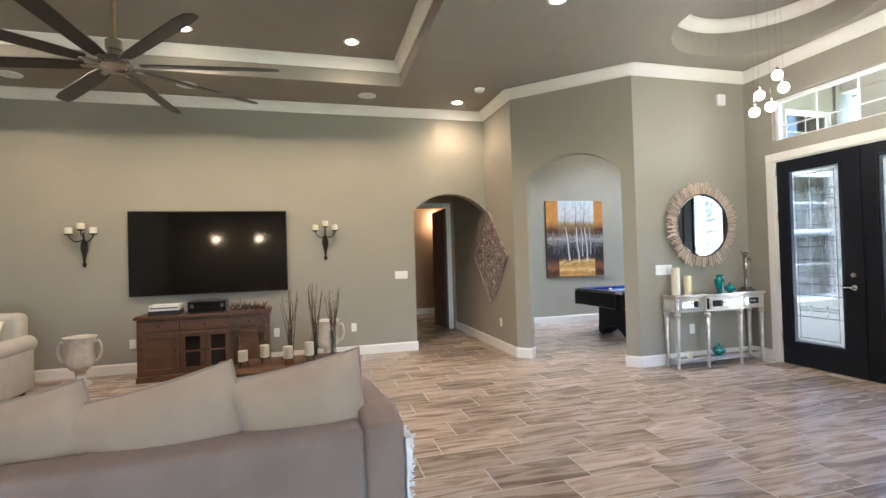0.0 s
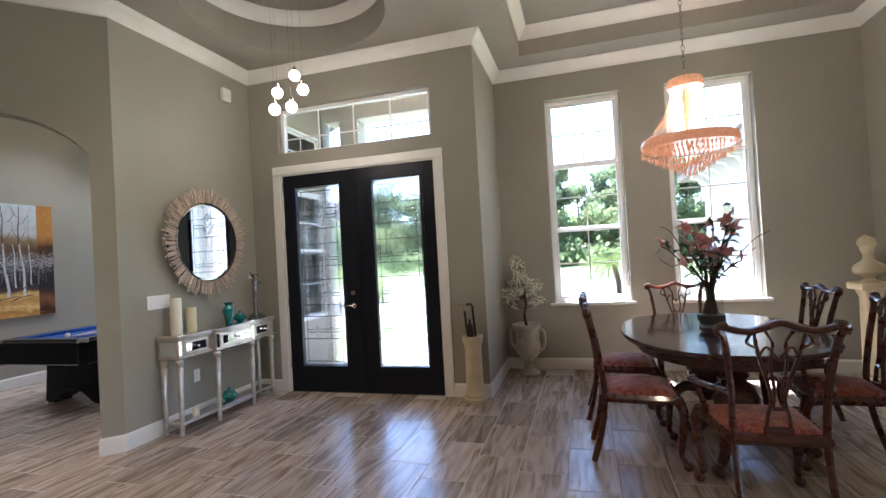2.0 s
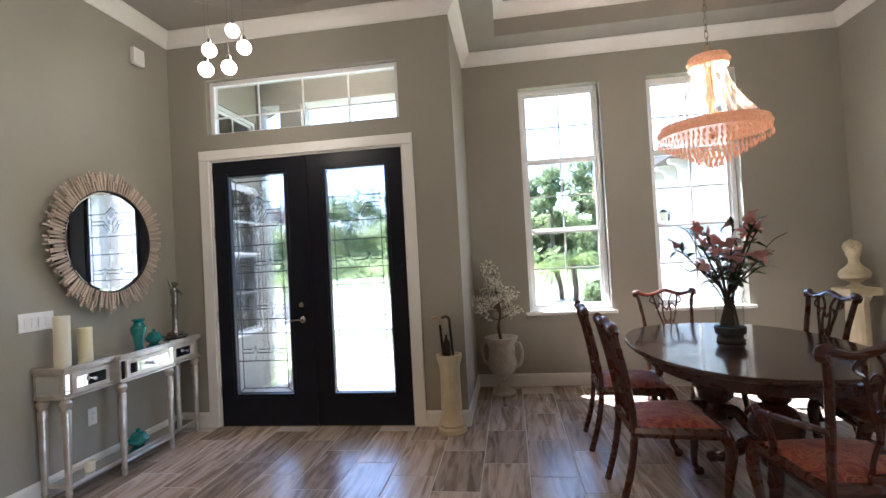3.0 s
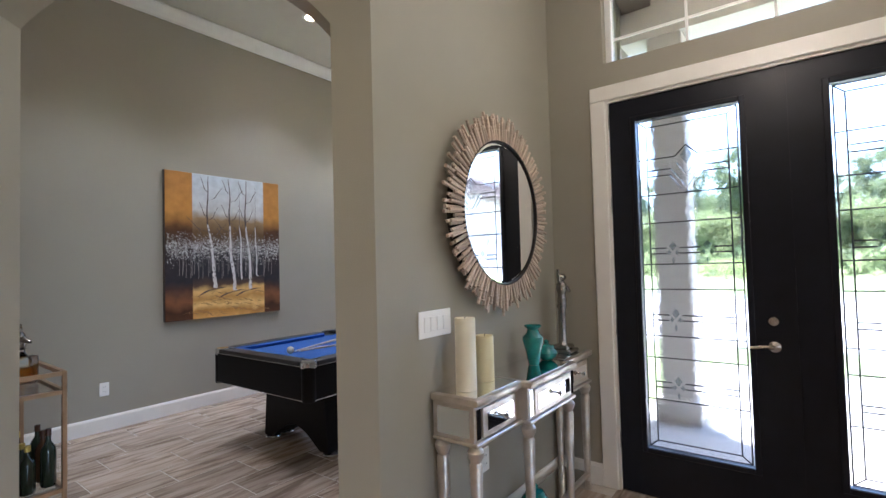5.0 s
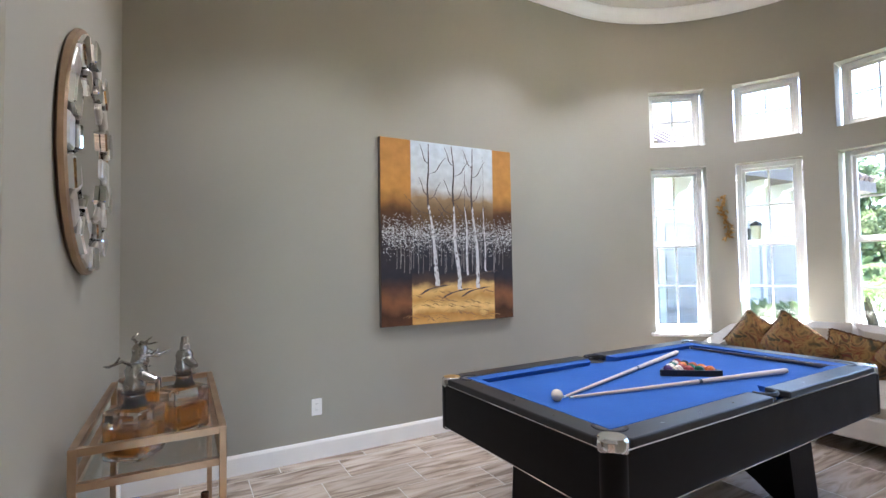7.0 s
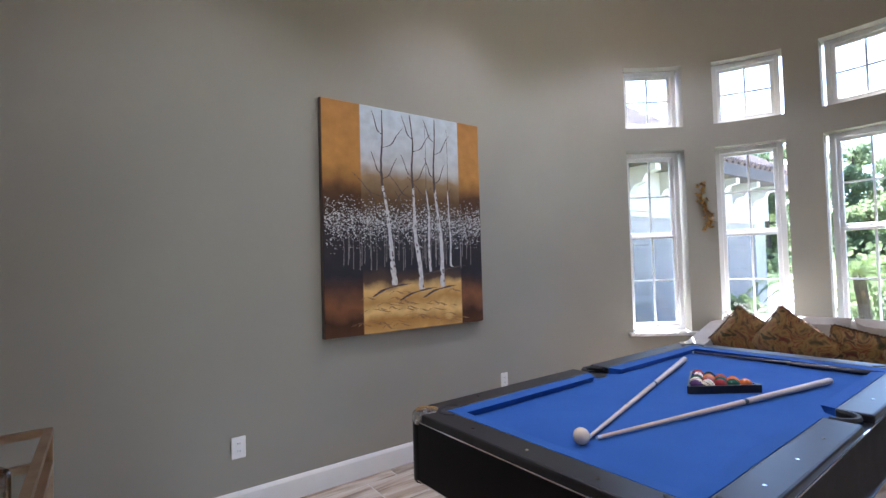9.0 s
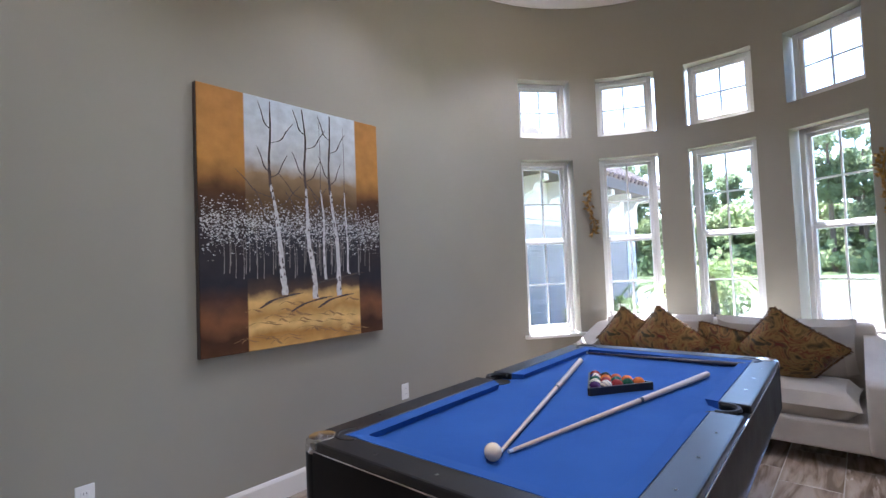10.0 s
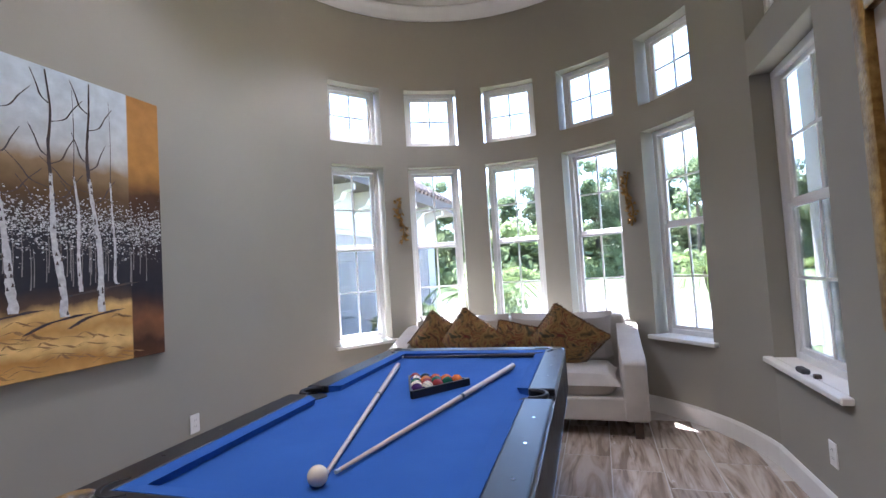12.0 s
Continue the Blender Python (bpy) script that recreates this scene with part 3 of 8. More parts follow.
def tapestry():
    m = mat("floral_tapestry", (0.30, 0.15, 0.035), (0.16, 0.06, 0.02), 0.9, scale=12, bump=0.5, bscale=260, sheen=0.2)
    nt = m.node_tree
    b = nt.nodes["Principled BSDF"]
    co = nt.nodes.new("ShaderNodeTexCoord")
    nz = nt.nodes.new("ShaderNodeTexNoise")
    nz.inputs["Scale"].default_value, nz.inputs["Detail"].default_value, nz.inputs["Distortion"].default_value = 8, 2.0, 1.6
    nt.links.new(co.outputs["Object"], nz.inputs["Vector"])
    cr = nt.nodes.new("ShaderNodeValToRGB")
    e = cr.color_ramp.elements
    e[0].position, e[0].color = 0.35, (0.05, 0.042, 0.016, 1)
    e[1].position, e[1].color = 0.70, (0.15, 0.022, 0.012, 1)
    for pos, c in ((0.41, (0.17, 0.10, 0.03, 1)), (0.46, (0.33, 0.20, 0.06, 1)), (0.52, (0.26, 0.14, 0.04, 1)), (0.545, (0.19, 0.035, 0.015, 1)), (0.575, (0.36, 0.22, 0.07, 1)), (0.62, (0.12, 0.07, 0.025, 1))):
        e.new(pos).color = c
    nt.links.new(nz.outputs[0], cr.inputs[0])
    nt.links.new(cr.outputs[0], b.inputs["Base Color"])
    return m


M["tapestry"] = tapestry()


def damask():
    m = mat("red_damask", (0.2, 0.02, 0.015), (0.1, 0.01, 0.01), 0.75, scale=10, bump=0.3, bscale=300, sheen=0.3)
    nt = m.node_tree
    b = nt.nodes["Principled BSDF"]
    co = nt.nodes.new("ShaderNodeTexCoord")
    nz = nt.nodes.new("ShaderNodeTexNoise")
    nz.inputs["Scale"].default_value, nz.inputs["Detail"].default_value, nz.inputs["Distortion"].default_value = 9, 1.5, 2.2
    nt.links.new(co.outputs["Object"], nz.inputs["Vector"])
    cr = nt.nodes.new("ShaderNodeValToRGB")
    e = cr.color_ramp.elements
    e[0].position, e[0].color = 0.40, (0.20, 0.012, 0.016, 1)
    e[1].position, e[1].color = 0.50, (0.42, 0.12, 0.05, 1)
    for pos, c in ((0.56, (0.26, 0.02, 0.02, 1)), (0.64, (0.5, 0.2, 0.08, 1)), (0.7, (0.2, 0.015, 0.018, 1))):
        k = e.new(pos)
        k.color = c
    nt.links.new(nz.outputs[0], cr.inputs[0])
    nt.links.new(cr.outputs[0], b.inputs["Base Color"])
    return m


M["damask"] = damask()


def canvas_art():
    """The ground of the birch painting: sky and amber side strips over a dark wood and ochre earth."""
    m = bpy.data.materials.new("birch_canvas_paint")
    m.use_nodes = True
    nt = m.node_tree
    b = nt.nodes["Principled BSDF"]
    b.inputs["Roughness"].default_value = 0.7
    b.inputs["Specular IOR Level"].default_value = 0.25
    co = nt.nodes.new("ShaderNodeTexCoord")
    sp = nt.nodes.new("ShaderNodeSeparateXYZ")
    nt.links.new(co.outputs["Object"], sp.inputs[0])
    nz = nt.nodes.new("ShaderNodeTexNoise")
    nz.inputs["Scale"].default_value, nz.inputs["Detail"].default_value = 5, 6
    nt.links.new(co.outputs["Object"], nz.inputs["Vector"])
    wob = nt.nodes.new("ShaderNodeMath")
    wob.operation, wob.inputs[1].default_value = "MULTIPLY_ADD", 0.20
    nt.links.new(nz.outputs[0], wob.inputs[0])
    nt.links.new(sp.outputs["Z"], wob.inputs[2])
    hgt = nt.nodes.new("ShaderNodeMapRange")
    hgt.inputs[1].default_value, hgt.inputs[2].default_value = 0.08, 1.61
    nt.links.new(wob.outputs[0], hgt.inputs[0])

    def ramp(stops):
        cr = nt.nodes.new("ShaderNodeValToRGB")
        e = cr.color_ramp.elements
        e[0].position, e[0].color = stops[0][0], (*stops[0][1], 1)
        e[1].position, e[1].color = stops[-1][0], (*stops[-1][1], 1)
        for pos, c in stops[1:-1]:
            e.new(pos).color = (*c, 1)
        nt.links.new(hgt.outputs[0], cr.inputs[0])
        return cr.outputs[0]

    mid = ramp([(0.0, (0.66, 0.38, 0.11)), (0.06, (0.48, 0.24, 0.055)), (0.10, (0.80, 0.54, 0.20)), (0.15, (0.52, 0.28, 0.07)), (0.20, (0.72, 0.46, 0.16)), (0.24, (0.10, 0.06, 0.04)), (0.30, (0.028, 0.028, 0.034)), (0.48, (0.04, 0.038, 0.042)), (0.60, (0.13, 0.075, 0.03)),
                (0.70, (0.30, 0.20, 0.10)), (0.76, (0.56, 0.56, 0.54)), (1.0, (0.56, 0.62, 0.67))])
    side = ramp([(0.0, (0.10, 0.04, 0.016)), (0.08, (0.06, 0.024, 0.012)), (0.14, (0.22, 0.09, 0.035)), (0.21, (0.07, 0.035, 0.025)), (0.27, (0.025, 0.024, 0.03)), (0.48, (0.04, 0.03, 0.03)), (0.62, (0.09, 0.04, 0.015)), (0.74, (0.48, 0.23, 0.05)), (1.0, (0.42, 0.20, 0.05))])
    ax = nt.nodes.new("ShaderNodeMath")
    ax.operation = "ABSOLUTE"
    off = nt.nodes.new("ShaderNodeMath")
    off.operation, off.inputs[1].default_value = "ADD", -0.03
    nt.links.new(sp.outputs["X"], off.inputs[0])
    nt.links.new(off.outputs[0], ax.inputs[0])
    edge = nt.nodes.new("ShaderNodeMapRange")
    edge.inputs[1].default_value, edge.inputs[2].default_value = 0.405, 0.412
    nt.links.new(ax.outputs[0], edge.inputs[0])
    mx = nt.nodes.new("ShaderNodeMix")
    mx.data_type = "RGBA"
    nt.links.new(edge.outputs[0], mx.inputs[0])
    nt.links.new(mid, mx.inputs[6])
    nt.links.new(side, mx.inputs[7])
    n2 = nt.nodes.new("ShaderNodeTexNoise")
    n2.inputs["Scale"].default_value, n2.inputs["Detail"].default_value = 14, 8
    nt.links.new(co.outputs["Object"], n2.inputs["Vector"])
    mr = nt.nodes.new("ShaderNodeMapRange")
    mr.inputs[1].default_value, mr.inputs[2].default_value, mr.inputs[3].default_value, mr.inputs[4].default_value = 0.25, 0.75, 0.84, 1.12
    nt.links.new(n2.outputs[0], mr.inputs[0])
    hv = nt.nodes.new("ShaderNodeHueSaturation")
    nt.links.new(mr.outputs[0], hv.inputs["Value"])
    nt.links.new(mx.outputs[2], hv.inputs["Color"])
    nt.links.new(hv.outputs[0], b.inputs["Base Color"])
    bp = nt.nodes.new("ShaderNodeBump")
    bp.inputs["Strength"].default_value = 0.25
    nt.links.new(n2.outputs[0], bp.inputs["Height"])
    nt.links.new(bp.outputs[0], b.inputs["Normal"])
    return m


M["canvas_art"] = canvas_art()


def cushion_mesh(w, d, h, n=14, p=3.2, sag=0.0, seed=1, corner=0.0):
    """A stuffed cushion: flat box of w x d, h thick in the middle, with drawn-in edges. Lies in xy, centred."""
    rnd = random.Random(seed)
    ph = [rnd.uniform(0, 6) for _ in range(4)]
    bm = bmesh.new()
    rows = {}
    for s in (1, -1):
        for i in range(n + 1):
            for j in range(n + 1):
                u, v = 2 * i / n - 1, 2 * j / n - 1
                rim = max(abs(u), abs(v)) > 0.999
                if rim and s < 0:
                    rows[s, i, j] = rows[1, i, j]
                    continue
                t = (1 - abs(u) ** p) * (1 - abs(v) ** p)
                z = s * h / 2 * max(t, 0) ** 0.45
                z += 0.012 * math.sin(3 * u + ph[0]) * math.sin(2.5 * v + ph[1]) * max(t, 0)
                pull = 1 - 0.05 * (1 - abs(u)) * abs(v) - corner * 0
                x = u * w / 2 * (1 - 0.06 * (1 - v * v) * abs(u) ** 4)
                y = v * d / 2 * (1 - 0.06 * (1 - u * u) * abs(v) ** 4)
                rows[s, i, j] = bm.verts.new((x * pull ** 0, y, z - sag * (1 - u * u)))
    for s in (1, -1):
        for i in range(n):
            for j in range(n):
                q = (rows[s, i, j], rows[s, i + 1, j], rows[s, i + 1, j + 1], rows[s, i, j + 1])
                bm.faces.new(q if s > 0 else q[::-1])
    return bm


def moved(bm, m):
    bmesh.ops.transform(bm, matrix=m, verts=bm.verts)
    return bm


def ball(bm, at, r, seg=12):
    bmesh.ops.create_uvsphere(bm, u_segments=seg, v_segments=max(6, seg // 2 + 2), radius=r, matrix=Matrix.Translation(at))
    return bm


# ---- games room ----
PL, PW, PTOP = 2.29, 1.21, 0.79


def pool_table():
    e = thing("pool_table", "black pool table with bright blue cloth and chrome corners", "pool table", (5.655, 6.970, 0), 1.5)
    hx, hy, r = PL / 2, PW / 2, 0.115
    for y0, y1 in ((-hy, -hy + 0.03), (hy - 0.03, hy)):
        part("apron_side", Box(-hx + 0.05, y0, 0.52, hx - 0.05, y1, PTOP - 0.03, 0.006), M["black_laminate"], e)
    for x0, x1 in ((-hx, -hx + 0.03), (hx - 0.03, hx)):
        part("apron_end", Box(x0, -hy + 0.05, 0.52, x1, hy - 0.05, PTOP - 0.03, 0.006), M["black_laminate"], e)
    part("slate_frame", Box(-hx + 0.031, -hy + 0.031, 0.54, hx - 0.031, hy - 0.031, 0.72), M["black_laminate"], e)
    bm = bmesh.new()
    for z in (0.524, PTOP - 0.034):
        for s in (-1, 1):
            box(bm, -hx + 0.06, s * (hy + 0.001) - 0.002, z, hx - 0.06, s * (hy + 0.001) + 0.002, z + 0.005)
            box(bm, s * (hx + 0.001) - 0.002, -hy + 0.06, z, s * (hx + 0.001) + 0.002, hy - 0.06, z + 0.005)
    part("edge_strip", bm, M["chrome"], e, "thin chrome edge strip")
    for sx in (-1, 1):
        for sy in (-1, 1):
            prof = [(0.052, 0.515), (0.055, 0.52), (0.055, PTOP - 0.035)]
            part("corner_post", Lathe(prof, 20, (sx * (hx - 0.052), sy * (hy - 0.052), 0)), M["black_laminate"], e, smooth=True)
            cap = Lathe([(0.058, PTOP - 0.045), (0.06, PTOP - 0.03), (0.058, PTOP - 0.006), (0.048, PTOP + 0.003), (0.02, PTOP + 0.004)], 20, (sx * (hx - 0.055), sy * (hy - 0.055), 0))
            part("corner_cap", cap, M["chrome"], e, "rounded chrome corner cap", smooth=True)
    # rails, parted at the pockets
    gap = 0.075
    z0, z1 = PTOP - 0.035, PTOP
    spans = [(-hx + 0.09, -gap), (gap, hx - 0.09)]
    for sy in (-1, 1):
        for a, b in spans:
            y0, y1 = sorted((sy * hy, sy * (hy - r)))
            part("rail", Box(a, y0, z0, b, y1, z1, 0.008, 2), M["black_gloss"], e)
            yi, yo = sy * (hy - r), sy * (hy - r - 0.055)
            q = [(a + 0.01, yi), (b - 0.01, yi), (b - 0.045, yo), (a + 0.045, yo)]
            bm = bmesh.new()
            lo = [bm.verts.new((x, y * 1.0 + (sy * 0.012 if k > 1 else 0), z0 - 0.0)) for k, (x, y) in enumerate(q)]
            hi = [bm.verts.new((x, y, z1 - 0.002 - (0.006 if k > 1 else 0))) for k, (x, y) in enumerate(q)]
            bm.faces.new(lo), bm.faces.new(hi)
            for k in range(4):
                bm.faces.new((lo[k], lo[(k + 1) % 4], hi[(k + 1) % 4], hi[k]))
            part("cushion", bm, M["felt"], e, "blue cloth rail cushion")
            for k in range(1, 4):
                x = a + (b - a) * k / 4
                part("rail_sight", Lathe([(0.006, z1 - 0.001), (0.006, z1 + 0.0015)], 10, (x, sy * (hy - 0.05), 0)), M["chrome"], e)
    for sx in (-1, 1):
        a, b = -hy + 0.09, hy - 0.09
        x0, x1 = sorted((sx * hx, sx * (hx - r)))
        part("rail", Box(x0, a, z0, x1, b, z1, 0.008, 2), M["black_gloss"], e)
        xi, xo = sx * (hx - r), sx * (hx - r - 0.055)
        q = [(xi, a + 0.01), (xi, b - 0.01), (xo, b - 0.045), (xo, a + 0.045)]
        bm = bmesh.new()
        lo = [bm.verts.new((x + (sx * 0.012 if k > 1 else 0), y, z0)) for k, (x, y) in enumerate(q)]
        hi = [bm.verts.new((x, y, z1 - 0.002 - (0.006 if k > 1 else 0))) for k, (x, y) in enumerate(q)]
        bm.faces.new(lo), bm.faces.new(hi)
        for k in range(4):
            bm.faces.new((lo[k], lo[(k + 1) % 4], hi[(k + 1) % 4], hi[k]))
        part("cushion", bm, M["felt"], e, "blue cloth rail cushion")
        for k in range(1, 4):
            part("rail_sight", Lathe([(0.006, z1 - 0.001), (0.006, z1 + 0.0015)], 10, (sx * (hx - 0.05), a + (b - a) * k / 4, 0)), M["chrome"], e)
    part("playing_bed", Box(-hx + 0.06, -hy + 0.06, 0.72, hx - 0.06, hy - 0.06, PTOP - 0.034), M["felt"], e, "flat blue cloth bed")
    for px, py in [(sx * (hx - r - 0.02), sy * (hy - r - 0.02)) for sx in (-1, 1) for sy in (-1, 1)] + [(0, sy * (hy - r + 0.025)) for sy in (-1, 1)]:
        bm = Lathe([(0.058, PTOP - 0.0335), (0.058, PTOP - 0.031), (0.05, PTOP - 0.031)], 20, (px, py, 0))
        part("pocket", bm, M["pocket"], e, "black leather pocket")
        bm = bmesh.new()
        sy = 1 if py > 0 else -1
        sx = 0 if abs(px) < 0.1 else (1 if px > 0 else -1)
        ca = math.atan2(sy, sx)
        pts = [(px + 0.062 * math.cos(ca + t), py + 0.062 * math.sin(ca + t), PTOP - 0.006) for t in np.linspace(-1.7, 1.7, 14)]
        part("pocket_rim", tube(bm, pts, 0.011, 6), M["pocket"], e)
    # two arched pedestals
    for sx in (-1, 1):
        x = sx * 0.68
        hw = 0.40
        arc = [(hw - 0.09 - 0.0, 0.03)] + [(hw - 0.1 - (2 * hw - 0.2) * k / 16, 0.03 + 0.15 * math.sin(math.pi * k / 16)) for k in range(1, 16)] + [(-hw + 0.09, 0.03)]
        poly = [(hw, 0.03)] + arc + [(-hw, 0.03), (-hw + 0.04, 0.54), (hw - 0.04, 0.54)]
        m = Matrix(((0, 0, 1, x - 0.13), (1, 0, 0, 0), (0, 1, 0, 0), (0, 0, 0, 1)))
        part("pedestal", prism(bmesh.new(), poly, 0, 0.26, m), M["black_laminate"], e)
        for sy in (-1, 1):
            for dx in (-0.07, 0.07):
                part("levelling_foot", Lathe([(0.058, 0.004), (0.066, 0.008), (0.062, 0.018), (0.03, 0.030), (0.022, 0.045)], 20, (x + dx, sy * (hw - 0.03), 0)), M["chrome"], e, "round chrome foot", smooth=True)
    return e


pool_table()
BED = PTOP - 0.034


def cue(a, b, wood="maple", label="pale maple pool cue lying on the cloth beside the cue ball"):
    a, b = Vector(a), Vector(b)
    e = thing("pool_cue", label, "pool cue", tuple(a), 0, "cues on the table")
    d = b - a
    p = lambda t: d * t
    part("shaft", Tube([p(0.012), p(0.55)], [0.0062, 0.0105], 10), M[wood], e, smooth=True)
    part("joint", Tube([p(0.55), p(0.565)], 0.0112, 10), M["black_gloss"], e)
    part("butt", Tube([p(0.565), p(0.62), p(0.99), p(1)], [0.011, 0.0115, 0.0145, 0.013], 10), M[wood], e, smooth=True)
    part("tip", Tube([p(0), p(0.012)], 0.006, 8), M["bottle_pale"], e)


cue((4.845, 6.925, BED + 0.012), (6.29, 7.335, BED + 0.02))
cue((4.865, 6.905, BED + 0.012), (6.285, 6.64, BED + 0.02))
cue((6.575, 7.43, BED + 0.010), (6.615, 6.50, BED + 0.018), "cue_butt", "dark pool cue lying along the cushion of the table end")
tagged(part("cue_ball", ball(bmesh.new(), (4.80, 6.92, BED + 0.0285), 0.0285, 24), M["ivory"], smooth=True), "ivory cue ball on the blue cloth", "ball")


def racked_balls():
    o, ang = Vector((5.845, 6.975, BED)), math.atan2(0.225, 0.165)
    ax, ay = Vector((math.cos(ang), math.sin(ang), 0)), Vector((-math.sin(ang), math.cos(ang), 0))
    e = thing("ball_rack", "black triangular ball rack on the blue cloth", "ball rack", tuple(o))
    s = 0.165
    tri = [ax * -0.105 + ay * s, ax * -0.105 - ay * s, ax * 0.185]
    for k in range(3):
        a, b = tri[k], tri[(k + 1) % 3]
        t = (b - a).normalized()
        nrm = Vector((-t.y, t.x, 0)) * 0.006
        bm = bmesh.new()
        prism(bm, [((a + nrm).x, (a + nrm).y), ((b + nrm).x, (b + nrm).y), ((b - nrm).x, (b - nrm).y), ((a - nrm).x, (a - nrm).y)], 0.001, 0.036)
        part("rack_side", bm, M["black_gloss"], e)
    cols = [(0.55, 0.14, 0.03), (0.02, 0.02, 0.10), (0.02, 0.03, 0.2), (0.01, 0.07, 0.04), (0.06, 0.02, 0.10), (0.42, 0.08, 0.03), (0.25, 0.03, 0.03), (0.012, 0.012, 0.012)]
    k = 0
    for row in range(5):
        for i in range(5 - row):
            c = cols[(k * 3 + row) % 8]
            stripe = k in (3, 8, 13)
            p = o + ax * (-0.072 + row * 0.0495) + ay * ((i - (4 - row) / 2) * 0.0575) + Vector((0, 0, 0.0285))
            if ("ball", c) not in M:
                M["ball", c] = mat("ball_enamel", c, c, 0.22, rvary=0, matte=0.3)
            b = part("billiard_ball", ball(bmesh.new(), (0, 0, 0), 0.0285, 16), M["ball", c], smooth=True)
            b.matrix_world = Matrix.Translation(p) @ pose(0, 0, 0, 40 * k, 65 * k, 20 * k)
            tagged(b, "glossy coloured billiard ball in the rack", "ball", "racked billiard balls")
            if stripe:
                bm = Lathe([(0.0215, -0.0193), (0.0262, -0.0125), (0.0289, 0.0), (0.0262, 0.0125), (0.0215, 0.0193)], 16)
                part("stripe", bm, M["ivory"], b, smooth=True)
            k += 1


racked_balls()


def loveseat():
    e = thing("loveseat", "oatmeal linen loveseat with low flared arms and dark feet", "sofa", (7.86, 6.965, 0), 0)
    hw, x0, x1 = 1.09, -0.46, 0.46      # front faces -x
    part("base", Box(x0 + 0.02, -hw + 0.04, 0.13, x1, hw - 0.04, 0.30, 0.015, 2), M["linen"], e)
    for s in (-1, 1):
        y0, y1 = sorted((s * (hw - 0.17), s * hw))
        prof = [(x0, 0.13), (x0 - 0.01, 0.56), (x0 + 0.06, 0.585), (x0 + 0.35, 0.64), (x1 - 0.16, 0.76), (x1, 0.80), (x1, 0.13)]
        m = Matrix(((1, 0, 0, 0), (0, 0, 1, y0), (0, 1, 0, 0), (0, 0, 0, 1)))
        bm = prism(bmesh.new(), prof, 0, y1 - y0, m)
        bmesh.ops.bevel(bm, geom=list(bm.edges), offset=0.022, segments=3, affect="EDGES", profile=0.5)
        part("arm", bm, M["linen"], e, smooth=True)
        bm = moved(cushion_mesh(0.70, hw - 0.19, 0.20, 12, 6, seed=3 + s), Matrix.Translation((-0.09, s * (hw - 0.18) / 2, 0.385)))
        part("seat_cushion", bm, M["linen"], e, smooth=True)
        bm = moved(cushion_mesh(0.46, hw - 0.2, 0.20, 12, 5, seed=6 + s), Matrix.Translation((0.22, s * (hw - 0.19) / 2, 0.67)) @ pose(0, 0, 0, 0, 76, 0))
        part("back_cushion", bm, M["linen"], e, smooth=True)
    bm = Box(x1 - 0.15, -hw + 0.10, 0.13, x1 + 0.02, hw - 0.10, 0.84, 0.03, 3)
    part("back_frame", bm, M["linen"], e, smooth=True)
    for x in (x0 + 0.07, x1 - 0.07):
        for y in (-hw + 0.08, hw - 0.08):
            bm = prism(bmesh.new(), [(-0.03, -0.03), (0.03, -0.03), (0.03, 0.03), (-0.03, 0.03)], 0.004, 0.135)
            part("foot", moved(bm, Matrix.Translation((x, y, 0))), M["dark_wood"], e, "dark tapered wooden foot")
    return e


loveseat()


def throw_pillow(place, m, size, material, label, seed, name="throw_pillow", fringe=None, piping=None, thick=0.17):
    e = thing(name, label, "pillow", place)
    e.matrix_world = Matrix.Translation(place) @ m
    part("cover", cushion_mesh(size, size, thick, 14, 2.4, seed=seed), material, e, smooth=True)
    rnd = random.Random(seed)
    h = size / 2
    rim = [(-h, -h), (h, -h), (h, h), (-h, h)]
    if fringe:
        bm = bmesh.new()
        for k in range(4):
            a, b = Vector(rim[k]), Vector(rim[(k + 1) % 4])
            out = ((a + b) / 2).normalized()
            for t in np.linspace(0.02, 0.98, 44):
                q = a + (b - a) * t
                q -= out * 0.05 * h * (1 - (2 * t - 1) ** 2) * 1.0
                tip = q + out * rnd.uniform(0.008, 0.016)
                tube(bm, [(q.x, q.y, 0), (tip.x, tip.y, rnd.uniform(-0.008, 0.008))], [0.006, 0.004], 4)
        part("fringe", bm, fringe, e, "short brown fringe")
    if piping:
        pts = []
        for k in range(4):
            a, b = Vector(rim[k]), Vector(rim[(k + 1) % 4])
            out = ((a + b) / 2).normalized()
            for t in np.linspace(0, 1, 10)[:-1]:
                q = a + (b - a) * t - out * 0.06 * h * (1 - (2 * t - 1) ** 2)
                pts.append((q.x, q.y, 0))
        part("piping", Tube(pts + pts[:2], 0.006, 6), piping, e)
    return e


M["fringe"] = mat("brown_fringe", (0.10, 0.045, 0.015), (0.16, 0.08, 0.03), 0.9, scale=30)
for k, (y, x, z, spin, lean, size) in enumerate(((7.60, 7.84, 0.67, 40, 68, 0.46), (7.26, 7.76, 0.69, 43, 64, 0.48), (6.88, 7.86, 0.64, 16, 62, 0.42), (6.45, 7.74, 0.695, 40, 62, 0.50))):
    throw_pillow((x, y, z), pose(0, 0, 0, 0, lean, (6, -4, 10, -8)[k]) @ pose(0, 0, 0, 0, 0, spin), size, M["tapestry"], "fringed floral tapestry pillow in rust and gold", 20 + k, fringe=M["fringe"])


